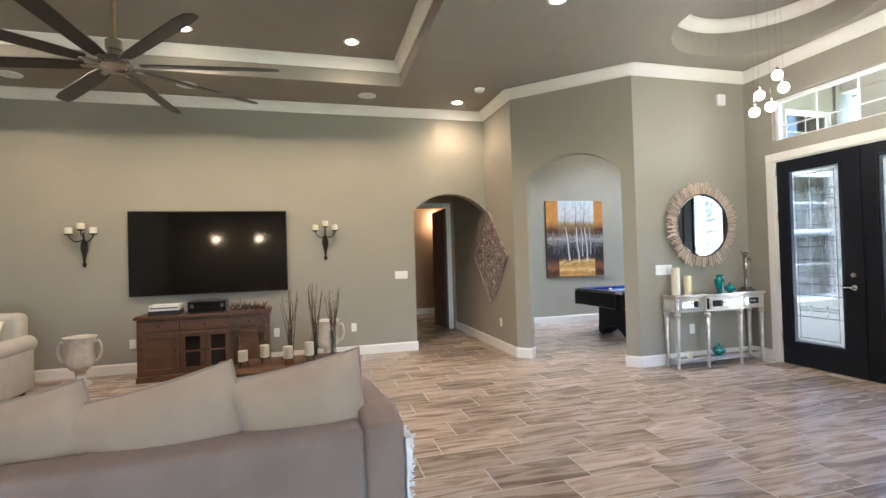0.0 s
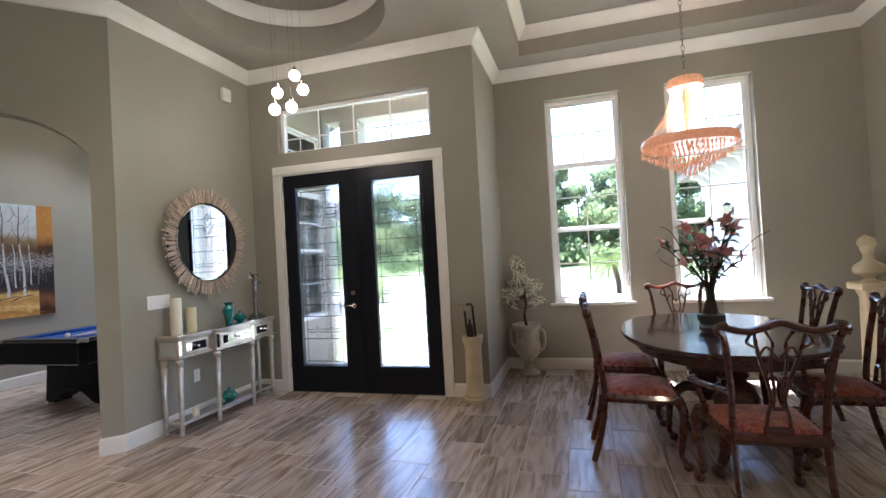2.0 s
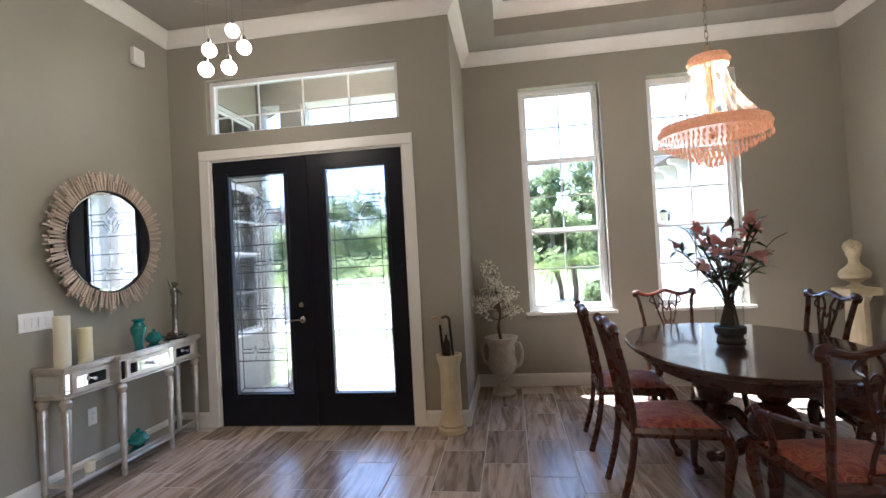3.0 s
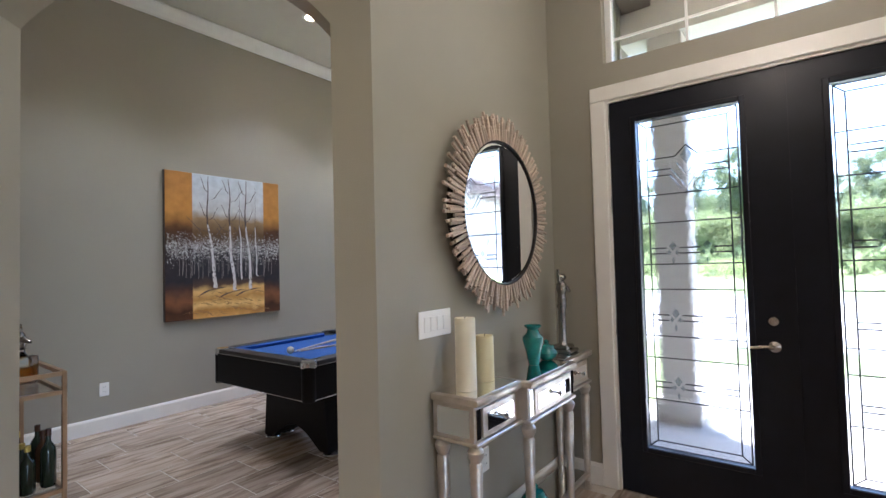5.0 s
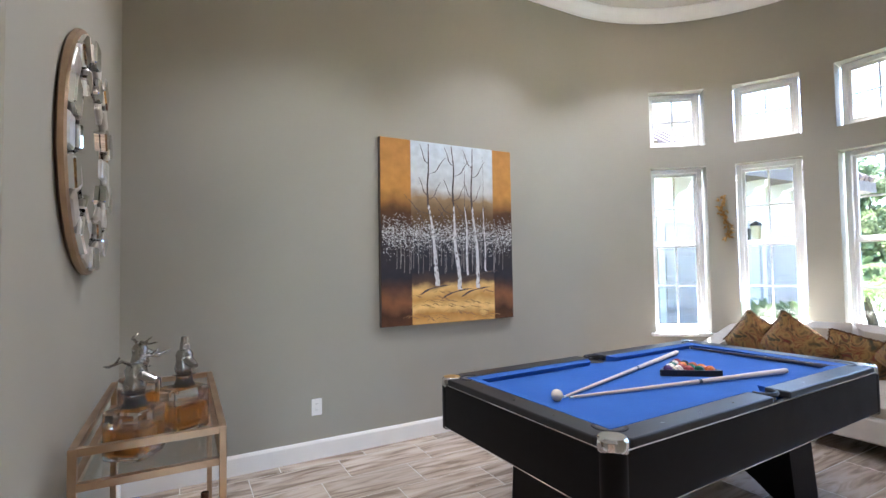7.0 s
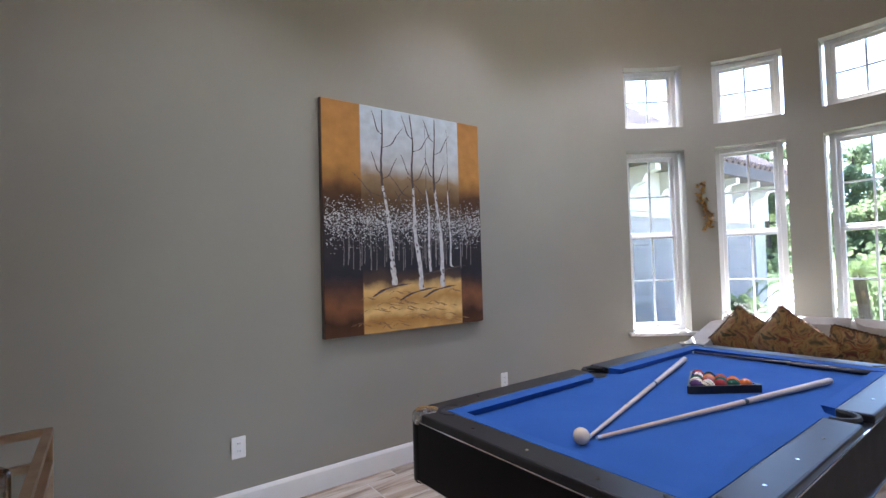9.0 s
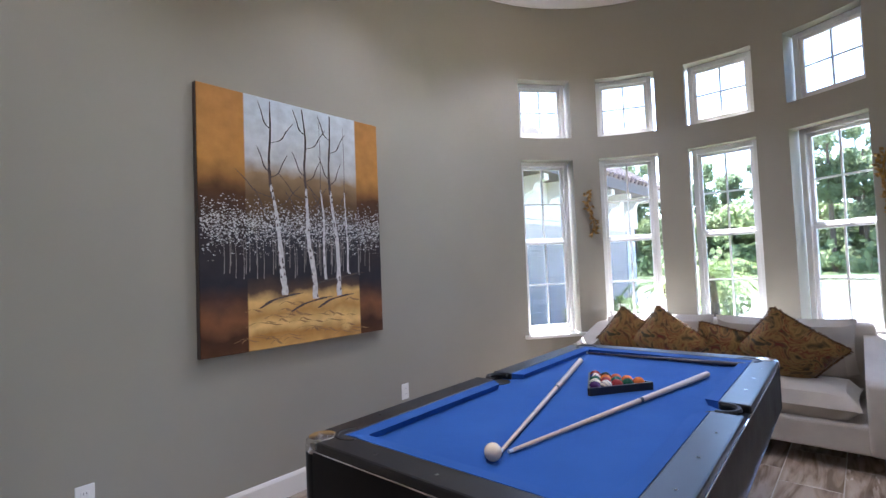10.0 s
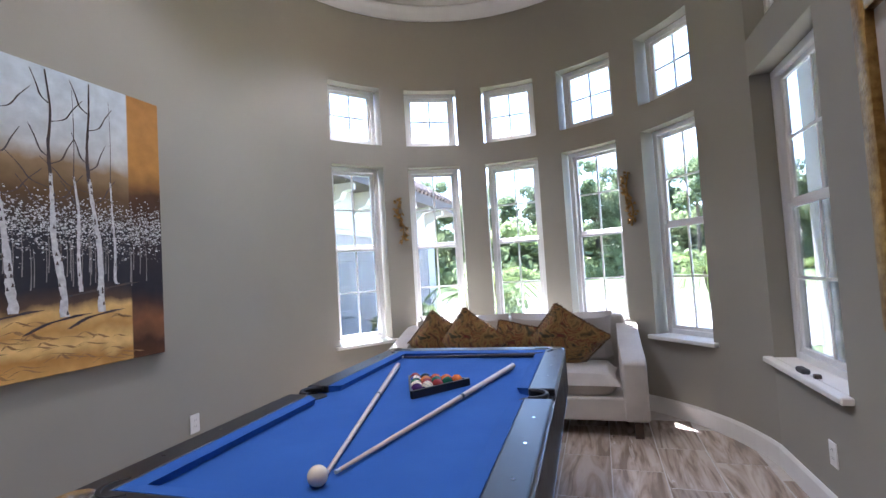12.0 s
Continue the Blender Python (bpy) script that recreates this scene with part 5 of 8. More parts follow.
def front_door():
    mid = (DOOR_Y0 + DOOR_Y1) / 2
    for k, (a, b, gy) in enumerate(((mid + 0.002, DOOR_Y1 - 0.02, 4.17), (DOOR_Y0 + 0.02, mid - 0.002, 3.237))):
        e = new(f"door_{k + 1}")
        e.matrix_world = pose(5.58, (a + b) / 2, 0.012, 0, 0, -90)      # local x runs to -y, local y outwards
        structure(e, "black front door leaf with a tall leaded glass light", "door")
        w, h = b - a, DOOR_Z - 0.03
        gx = -(gy - (a + b) / 2)
        gw, g0, g1 = 0.545, 0.28, 2.275
        bm = grid_wall([-w / 2, w / 2], [0, h], [(gx - gw / 2, gx + gw / 2, g0, g1)], lambda u, s, z: (u, s * 0.045, z))
        part("leaf_panel", bm, M["door_black"], e)
        bm = bmesh.new()
        for bx in ((gx - gw / 2 - 0.03, -0.01, g0 - 0.03, gx - gw / 2, 0.0, g1 + 0.03), (gx + gw / 2, -0.01, g0 - 0.03, gx + gw / 2 + 0.03, 0.0, g1 + 0.03), (gx - gw / 2, -0.01, g0 - 0.03, gx + gw / 2, 0.0, g0), (gx - gw / 2, -0.01, g1, gx + gw / 2, 0.0, g1 + 0.03)):
            box(bm, *bx, 0.004)
        part("glazing_bead", bm, M["door_black"], e)
        leaded_panel(e, gx, 0.02, gw, g1 - g0, g0)
        hinge_x = -w / 2 - 0.008 if k == 0 else w / 2 + 0.008
        for z in (0.25, 0.95, 1.72, 2.25):
            part("hinge", Tube([(hinge_x, -0.006, z), (hinge_x, -0.006, z + 0.1)], 0.008, 8), M["steel"], e, "nickel hinge")
        if k == 0:
            part("astragal", Box(w / 2 - 0.012, -0.012, 0.0, w / 2 + 0.022, -0.0005, h), M["door_black"], e)
            hx = -(3.785 - (a + b) / 2)
            bm = moved(Lathe([(0.028, 0), (0.03, 0.006), (0.024, 0.012), (0.012, 0.016), (0.012, 0.045)], 18), pose(hx, 0, 0.94, 90, 0, 0))
            tube(bm, curve([(hx, -0.045, 0.94), (hx - 0.03, -0.05, 0.945), (hx - 0.07, -0.048, 0.94), (hx - 0.11, -0.045, 0.935)], 4), [0.009] * 12 + [0.007], 8)
            part("lever_handle", bm, M["steel"], e, "satin nickel lever handle", smooth=True)
            part("deadbolt", moved(Lathe([(0.03, 0), (0.03, 0.008), (0.022, 0.018), (0.01, 0.02)], 18), pose(hx, 0, 1.075, 90, 0, 0)), M["steel"], e, "satin nickel deadbolt", smooth=True)
    bm = bmesh.new()
    x0, x1 = ENTRY_X - 0.02, ENTRY_X - 0.0005
    for y0, y1 in ((DOOR_Y0 - 0.09, DOOR_Y0 + 0.005), (DOOR_Y1 - 0.005, DOOR_Y1 + 0.09)):
        box(bm, x0, y0, 0.004, x1, y1, DOOR_Z - 0.005, 0.005)
    box(bm, x0, DOOR_Y0 - 0.09, DOOR_Z - 0.004, x1, DOOR_Y1 + 0.09, DOOR_Z + 0.09, 0.005)
    for y0, y1 in ((DOOR_Y0 + 0.001, DOOR_Y0 + 0.018), (DOOR_Y1 - 0.018, DOOR_Y1 - 0.001)):
        box(bm, ENTRY_X, y0, 0.004, ENTRY_X + 0.17, y1, DOOR_Z - 0.02)
    box(bm, ENTRY_X, DOOR_Y0 + 0.001, DOOR_Z - 0.018, ENTRY_X + 0.17, DOOR_Y1 - 0.001, DOOR_Z - 0.001)
    structure(part("trim_front_door", bm, M["trim"]), "white door casing", "door casing")
    structure(part("trim_threshold", Box(5.565, DOOR_Y0 + 0.02, 0.003, 5.72, DOOR_Y1 - 0.02, 0.011), M["steel"]), "metal door threshold", "threshold")
    # transom
    e = new("window_20")
    e.matrix_world = pose(ENTRY_X, (TRY0 + TRY1) / 2, TRZ0, 0, 0, -90)
    structure(e, "wide white transom window above the front door", "window")
    w, h = TRY1 - TRY0, TRZ1 - TRZ0
    bm = bmesh.new()
    f = 0.04
    for b in ((-w / 2, 0.06, 0, -w / 2 + f, 0.13, h), (w / 2 - f, 0.06, 0, w / 2, 0.13, h), (-w / 2 + f, 0.06, 0, w / 2 - f, 0.13, f * 0.6), (-w / 2 + f, 0.06, h - f, w / 2 - f, 0.13, h)):
        box(bm, *b, 0.004)
    part("window_frame", bm, M["white"], e)
    for k in range(1, 4):
        x = -w / 2 + f + (w - 2 * f) * k / 4
        part("muntin", Box(x - 0.007, 0.085, f * 0.6, x + 0.007, 0.1, h - f), M["white"], e)
    bm = bmesh.new()
    for k in range(4):
        xa, xb = -w / 2 + f + (w - 2 * f) * k / 4 + 0.007, -w / 2 + f + (w - 2 * f) * (k + 1) / 4 - 0.007
        box(bm, xa, 0.085, h * 0.33, xb, 0.1, h * 0.33 + 0.014)
    part("muntin", bm, M["white"], e)
    g = part("pane", Box(-w / 2 + f, 0.09, f * 0.6, w / 2 - f, 0.095, h - f), M["dimmed_pane"], e, "clear glass pane")
    g.visible_shadow = False


front_door()


def console_table():
    e = thing("console_table", "silver-leaf mirrored breakfront console table on turned legs", "console table", (4.84, 4.985, 0))
    # local y from 0 (wall) to negative (room)
    L, ztop = 0.655, 0.865
    secs = [(-L, -0.27, -0.235), (-0.27, 0.27, -0.285), (0.27, L, -0.235)]
    for k, (a, b, d) in enumerate(secs):
        part("case", Box(a, d + 0.012, ztop - 0.185, b, -0.002, ztop - 0.03, 0.004), M["silver"], e)
        part("top_edge", Box(a - 0.012, d - 0.012, ztop - 0.03, b + 0.012 if k != 0 else b, 0.0, ztop, 0.006, 2), M["silver"], e, smooth=True)
        part("top_mirror", Box(a + 0.008, d + 0.01, ztop, b - 0.008, -0.01, ztop + 0.004), M["mirror"], e, "mirrored glass top")
        part("lower_moulding", Box(a - 0.006, d - 0.004, ztop - 0.20, b + 0.006, -0.001, ztop - 0.184, 0.004), M["silver"], e)
        fr = part("drawer_front", Box(a + 0.05, d, ztop - 0.172, b - 0.05, d + 0.012, ztop - 0.045, 0.003), M["silver"], e, "silver-leaf drawer front")
        part("drawer_mirror", Box(a + 0.08, d - 0.004, ztop - 0.145, b - 0.08, d - 0.0005, ztop - 0.072), M["mirror"], fr, "inset drawer mirror")
        for kx in ((a + b) / 2,):
            part("knob", moved(Lathe([(0.006, 0), (0.005, 0.015), (0.013, 0.022), (0.014, 0.03), (0.006, 0.036)], 12), pose(kx, d - 0.004, ztop - 0.108, 90, 0, 0)), M["chrome"], fr, "faceted glass knob", smooth=True)
        for px in (a + 0.024, b - 0.024):
            part("mirror_strip", Box(px - 0.016, d + 0.006, ztop - 0.17, px + 0.016, d + 0.0115, ztop - 0.045), M["mirror"], e, "narrow mirror strip")
    part("end_mirror", Box(-L - 0.004, -0.2, ztop - 0.165, -L + 0.001, -0.03, ztop - 0.05), M["mirror"], e)
    prof = [(0.012, 0.004), (0.016, 0.02), (0.012, 0.04), (0.018, 0.06), (0.013, 0.075), (0.014, 0.10), (0.022, 0.58), (0.017, 0.595), (0.026, 0.62), (0.028, 0.64), (0.017, 0.66), (0.024, 0.668)]
    prof = [(r * 1.3, z) for r, z in prof]
    for x, y in ((-L + 0.03, -0.205), (-L + 0.03, -0.03), (L - 0.03, -0.205), (L - 0.03, -0.03), (-0.24, -0.255), (0.24, -0.255)):
        part("leg", Lathe(prof, 16, (x, y, 0)), M["silver"], e, "turned fluted leg", smooth=True)
    bm = bmesh.new()
    box(bm, -L + 0.03, -0.225, 0.09, -0.24, -0.02, 0.11, 0.004)
    box(bm, -0.24, -0.27, 0.09, 0.24, -0.02, 0.11, 0.004)
    box(bm, 0.24, -0.225, 0.09, L - 0.03, -0.02, 0.11, 0.004)
    part("lower_shelf", bm, M["silver"], e)
    part("shelf_mirror", Box(-L + 0.05, -0.20, 0.11, L - 0.05, -0.035, 0.113), M["mirror"], e, "mirrored shelf top")


console_table()
ZT = 0.87


def candle(x, y, r, h, mt, label):
    e = thing("pillar_candle", label, "candle", (x, y, ZT))
    rnd = random.Random(int(h * 1000))
    part("wax", Lathe([(r * 0.98, 0), (r, 0.004), (r, h - 0.006), (r * 0.96, h), (r * 0.7, h - 0.004), (r * 0.3, h - 0.012)], 24, flute=lambda a, z: 1 + 0.02 * math.sin(3 * a + 9 * z)), mt, e, smooth=True)
    part("wick", Tube([(0, 0, h - 0.013), (0.002, 0, h + 0.006)], 0.0015, 5), M["slot"], e, "black wick")


candle(4.29, 4.87, 0.047, 0.32, M["candle_pale"], "tall pale ivory pillar candle on the console")
candle(4.48, 4.89, 0.044, 0.215, M["candle"], "short yellow pillar candle on the console")


def teal_vase(x, y, z, k, label):
    e = thing("vase", label, "vase", (x, y, z))
    prof = [(0.034, 0), (0.038, 0.005), (0.056, 0.10), (0.074, 0.165), (0.072, 0.19), (0.046, 0.215), (0.038, 0.24), (0.060, 0.262), (0.058, 0.268), (0.032, 0.245)]
    part("body", Lathe([(r * k, z * k) for r, z in prof], 32), M["teal"], e, smooth=True)


teal_vase(4.915, 4.85, ZT, 0.8, "teal glass vase with a flared lip on the console")


def teal_pot(x, y, z, k, label):
    e = thing("lidded_pot", label, "pot", (x, y, z))
    part("bowl", Lathe([(0.022 * k, 0), (0.045 * k, 0.018 * k), (0.05 * k, 0.035 * k), (0.034 * k, 0.055 * k)], 22), M["teal"], e, smooth=True)
    part("lid", Lathe([(0.036 * k, 0.056 * k), (0.03 * k, 0.066 * k), (0.01 * k, 0.072 * k), (0.011 * k, 0.084 * k), (0.004 * k, 0.09 * k)], 18), M["teal"], e, smooth=True)


teal_pot(5.06, 4.84, ZT, 1.3, "small teal lidded pot on the console")
teal_pot(4.86, 4.84, 0.114, 1.5, "round teal glass pot on the lower shelf")
tagged(part("votive_cup", Lathe([(0.024, 0), (0.03, 0.005), (0.032, 0.07), (0.027, 0.07), (0.025, 0.02)], 16, (4.42, 4.83, 0.114)), M["candle_pale"], smooth=True), "small white votive cup on the lower shelf", "cup")


def statuette():
    e = thing("statuette", "pewter cherub statuette on a square column", "statuette", (5.34, 4.86, ZT))
    bm = Box(-0.05, -0.05, 0.0, 0.05, 0.05, 0.02, 0.004)
    box(bm, -0.035, -0.035, 0.02, 0.035, 0.035, 0.045, 0.005)
    lathe(bm, [(0.022, 0.045), (0.017, 0.06), (0.015, 0.25), (0.022, 0.262), (0.022, 0.28)], 12)
    lathe(bm, [(0.018, 0.28), (0.02, 0.31), (0.016, 0.34), (0.024, 0.37), (0.022, 0.40), (0.009, 0.42)], 12, (0.004, 0, 0))
    ball(bm, (0.006, 0, 0.44), 0.022, 12)
    tube(bm, [(0, 0, 0.40), (-0.03, -0.005, 0.42), (-0.05, -0.01, 0.46), (-0.055, -0.01, 0.49)], [0.009, 0.008, 0.007, 0.005], 6)
    tube(bm, [(0.01, 0, 0.40), (0.035, -0.01, 0.38), (0.045, -0.02, 0.35)], [0.009, 0.008, 0.006], 6)
    bmesh.ops.transform(bm, matrix=Matrix.Diagonal((1.45, 1.45, 1.05, 1)), verts=bm.verts)
    tagged(part("statuette_figure", bm, M["pewter"], e, smooth=True))


statuette()


def sunburst_mirror():
    e = thing("sunburst_mirror", "round mirror in a bleached driftwood sunburst rim", "mirror", (4.765, CONS_Y - 0.002, 1.70))
    turn = Matrix(((1, 0, 0, 0), (0, 0, -1, 0), (0, 1, 0, 0), (0, 0, 0, 1)))
    part("back_ring", moved(Lathe([(0.42, 0.001), (0.43, 0.03), (0.43, 0.058), (0.35, 0.06)], 48), turn), M["black_iron"], e)
    part("mirror_glass", moved(Lathe([(0.385, 0.06), (0.385, 0.068), (0.365, 0.071)], 64), turn), M["mirror"], e, "bevelled mirror glass")
    part("inner_rim", moved(Lathe([(0.392, 0.055), (0.392, 0.080), (0.380, 0.080), (0.380, 0.062)], 64), turn), M["black_iron"], e, "thin black inner rim", smooth=True)
    rnd = random.Random(3)
    n = 104
    base = Box(-0.0075, 0, -0.007, 0.0075, 1, 0.007, 0.003)
    me = bpy.data.meshes.new("slat")
    base.to_mesh(me)
    base.free()
    me.materials.append(M["wood_slat"])
    for k in range(n):
        for layer in (0, 1):
            a = 2 * math.pi * (k + layer * 0.5) / n + rnd.uniform(-0.01, 0.01)
            ln = rnd.uniform(0.10, 0.165) if layer == 0 else rnd.uniform(0.07, 0.125)
            o = new("slat", me)
            o.parent = e
            o.matrix_local = turn @ pose(0, 0, 0.066 + 0.012 * layer, 0, 0, math.degrees(a) - 90) @ Matrix.Translation((0, 0.388, 0)) @ pose(0, 0, 0, rnd.uniform(-3, 5), rnd.uniform(-14, 14), rnd.uniform(-5, 5)) @ Matrix.Diagonal((1, ln, 1, 1))


sunburst_mirror()


def umbrella_stand():
    e = thing("umbrella_stand", "tall aged cream stone umbrella stand with two canes", "umbrella stand", (5.438, 2.458, 0))
    fl = lambda a, z: 1 + 0.03 * math.cos(12 * a)
    part("column", Lathe([(0.108, 0.004), (0.116, 0.01), (0.116, 0.04), (0.096, 0.055), (0.108, 0.075), (0.092, 0.10), (0.085, 0.14), (0.08, 0.50), (0.086, 0.55), (0.10, 0.60), (0.105, 0.64), (0.09, 0.642), (0.08, 0.60)], 36, flute=fl), M["cream_stone"], e, smooth=True)


umbrella_stand()


def cane(x, y, lean, label, handle):
    e = thing("walking_cane", label, "cane", (x, y, 0.605), lean)
    part("shaft", Tube([(0, 0, 0), (0.02, 0, 0.28)], 0.011, 8), M["black_iron"], e)
    part("cane_handle", Tube(curve([(0.02, 0, 0.28), (0.022, 0, 0.325), (0.05, 0, 0.345), (0.085, 0, 0.335)], 5), 0.012, 8), handle, e, "curved cane handle", smooth=True)


cane(5.43, 2.50, 90, "black cane with a hooked brass handle", M["brass"])
cane(5.43, 2.42, 75, "black cane with a curved dark handle", M["dark_wood"])
tagged(part("folded_umbrella", Lathe([(0.03, 0.0), (0.036, 0.06), (0.03, 0.13), (0.012, 0.17), (0.01, 0.2)], 14, (5.41, 2.47, 0.605), flute=lambda a, z: 1 + 0.15 * math.sin(7 * a)), M["black_iron"], smooth=True), "folded black umbrella in the stand", "umbrella")


def urn(place, k, label, handles=True, rz=0, group="stone urns"):
    e = thing("stone_urn", label, "urn", place, rz, group)
    fl = lambda a, z: 1 + (0.035 * math.cos(16 * a) if 0.28 * k < z < 0.40 * k else 0.012 * math.sin(5 * a + 30 * z))
    prof = [(0.12, 0.004), (0.125, 0.02), (0.11, 0.045), (0.06, 0.075), (0.045, 0.13), (0.06, 0.16), (0.05, 0.18), (0.10, 0.215), (0.145, 0.27), (0.15, 0.33), (0.135, 0.40), (0.14, 0.50), (0.165, 0.57), (0.178, 0.60), (0.165, 0.605), (0.13, 0.57), (0.11, 0.50), (0.04, 0.48)]
    part("bowl", Lathe([(r * k, z * k) for r, z in prof], 48, flute=fl), M["stone"], e, smooth=True)
    if handles:
        for s in (-1, 1):
            part("urn_handle", Tube(curve([(s * 0.13 * k, 0, 0.28 * k), (s * 0.20 * k, 0, 0.33 * k), (s * 0.225 * k, 0, 0.44 * k), (s * 0.20 * k, 0, 0.54 * k), (s * 0.14 * k, 0, 0.52 * k)], 5), 0.017 * k, 8), M["stone"], e, "scrolled handle", smooth=True)
    return e


urn((6.50, 2.05, 0), 0.98, "aged white stone urn holding a blossom tree", True, rz=70)


def leaf_quads(bm, at, r, n, rnd, size):
    for _ in range(n):
        d = Vector((rnd.gauss(0, 1), rnd.gauss(0, 1), rnd.gauss(0, 1)))
        d = d.normalized() * r * rnd.uniform(0.2, 1) ** 0.5
        m = Matrix.Translation(Vector(at) + d) @ pose(0, 0, 0, rnd.uniform(0, 360), rnd.uniform(0, 360), rnd.uniform(0, 360))
        s = size * rnd.uniform(0.7, 1.3)
        bm.faces.new([bm.verts.new(m @ Vector(p)) for p in ((-s, 0, 0), (0, -s * 0.55, s * 0.2), (s, 0, 0), (0, s * 0.55, s * 0.2))])


def blossom_tree():
    e = thing("blossom_tree", "small artificial white blossom tree in the stone urn", "plant", (6.50, 2.05, 0.51))
    rnd = random.Random(12)
    part("soil", Lathe([(0.11, 0.0), (0.11, 0.04), (0.02, 0.055)], 20, flute=lambda a, z: 1 + 0.04 * math.sin(6 * a)), M["bark"], e, "brown moss")
    bm = Tube(curve([(0, 0, 0.04), (-0.01, 0.02, 0.18), (0.01, -0.005, 0.32), (0.0, 0.01, 0.48)], 5), [0.016] * 6 + [0.013] * 5 + [0.009] * 5, 8)
    tips = []
    for k in range(24):
        a, z = rnd.uniform(0, 6.28), rnd.uniform(0.24, 0.55)
        ln = rnd.uniform(0.16, 0.30) * (1.1 if z < 0.42 else 0.85)
        p0 = Vector((0, 0.01, z))
        p1 = p0 + Vector((math.cos(a) * ln * 0.5, math.sin(a) * ln * 0.5, 0.05))
        p2 = p0 + Vector((math.cos(a) * ln, math.sin(a) * ln, rnd.uniform(0.0, 0.14)))
        tube(bm, [p0, p1, p2], [0.006, 0.004, 0.002], 5)
        tips += [p1, p2, (p1 + p2) / 2]
    for z in (0.6, 0.68, 0.76, 0.84):
        q = Vector((rnd.uniform(-0.05, 0.05), 0.02 + 0.25 * (z - 0.55), z))
        tube(bm, [(0, 0.01, z - 0.14), q], [0.005, 0.003], 5)
        tips += [q, q + Vector((0.05, 0.06, -0.03)), q + Vector((-0.04, -0.06, -0.05))]
    part("trunk", bm, M["bark"], e, "twisted brown trunk", smooth=True)
    bm = bmesh.new()
    for t in tips:
        leaf_quads(bm, t, 0.05, 24, rnd, 0.0135)
    part("blossoms", bm, M["petal_white"], e, "clusters of white blossoms")
    bm = bmesh.new()
    for t in tips:
        leaf_quads(bm, t, 0.05, 4, rnd, 0.012)
    part("leaves", bm, M["leaf"], e, "small green leaves")


blossom_tree()

# ---- dining ----
TX, TY, TA, TB, TZ = 4.93, 0.455, 0.95, 0.665, 0.765


def oval(a, b, n=64, p=2.3):
    out = []
    for k in range(n):
        t = 2 * math.pi * k / n
        c, s = math.cos(t), math.sin(t)
        out.append((a * math.copysign(abs(c) ** (2 / p), c), b * math.copysign(abs(s) ** (2 / p), s)))
    return out


def dining_table():
    e = thing("dining_table", "polished mahogany oval pedestal dining table", "dining table", (TX, TY, 0))
    bm = bmesh.new()
    rings = [(0.985, TZ - 0.035), (1.0, TZ - 0.026), (1.0, TZ - 0.012), (0.985, TZ), (0.9, TZ)]
    vs = [[bm.verts.new((x * k, y * k, z)) for x, y in oval(TA, TB)] for k, z in rings]
    for a, b in zip(vs, vs[1:]):
        for i in range(64):
            bm.faces.new((a[i], a[(i + 1) % 64], b[(i + 1) % 64], b[i]))
    bm.faces.new(vs[0][::-1]), bm.faces.new(vs[-1])
    part("tabletop", bm, M["mahogany_top"], e, smooth=True)
    bm = prism(bmesh.new(), oval(TA * 0.9, TB * 0.86), TZ - 0.11, TZ - 0.036)
    part("apron", bm, M["mahogany"], e)
    for sx in (-1, 1):
        x = sx * 0.42
        prof = [(0.05, 0.12), (0.085, 0.15), (0.10, 0.20), (0.07, 0.25), (0.12, 0.30), (0.135, 0.38), (0.10, 0.47), (0.06, 0.50), (0.085, 0.53), (0.06, 0.58), (0.10, 0.655)]
        part("pedestal", Lathe(prof, 28, (x, 0, 0), flute=lambda a, z: 1 + (0.05 * math.cos(14 * a) if 0.27 < z < 0.45 else 0)), M["mahogany"], e, "carved bulbous pedestal", smooth=True)
        for k in range(3):
            a = radians((90 + 120 * k) if sx > 0 else (-90 + 120 * k)) + (0 if k else 0)
            c, s = math.cos(a), math.sin(a)
            pts = [(x + c * r, s * r, z) for r, z in ((0.05, 0.21), (0.16, 0.22), (0.26, 0.14), (0.36, 0.06), (0.42, 0.045))]
            bm = Tube(curve(pts, 5), [0.045] * 6 + [0.04] * 5 + [0.032] * 5 + [0.026] * 4 + [0.03], 10)
            ball(bm, (x + c * 0.43, s * 0.43, 0.042), 0.038, 12)
            part("foot", bm, M["mahogany"], e, "splayed foot with ball and claw", smooth=True)


dining_table()


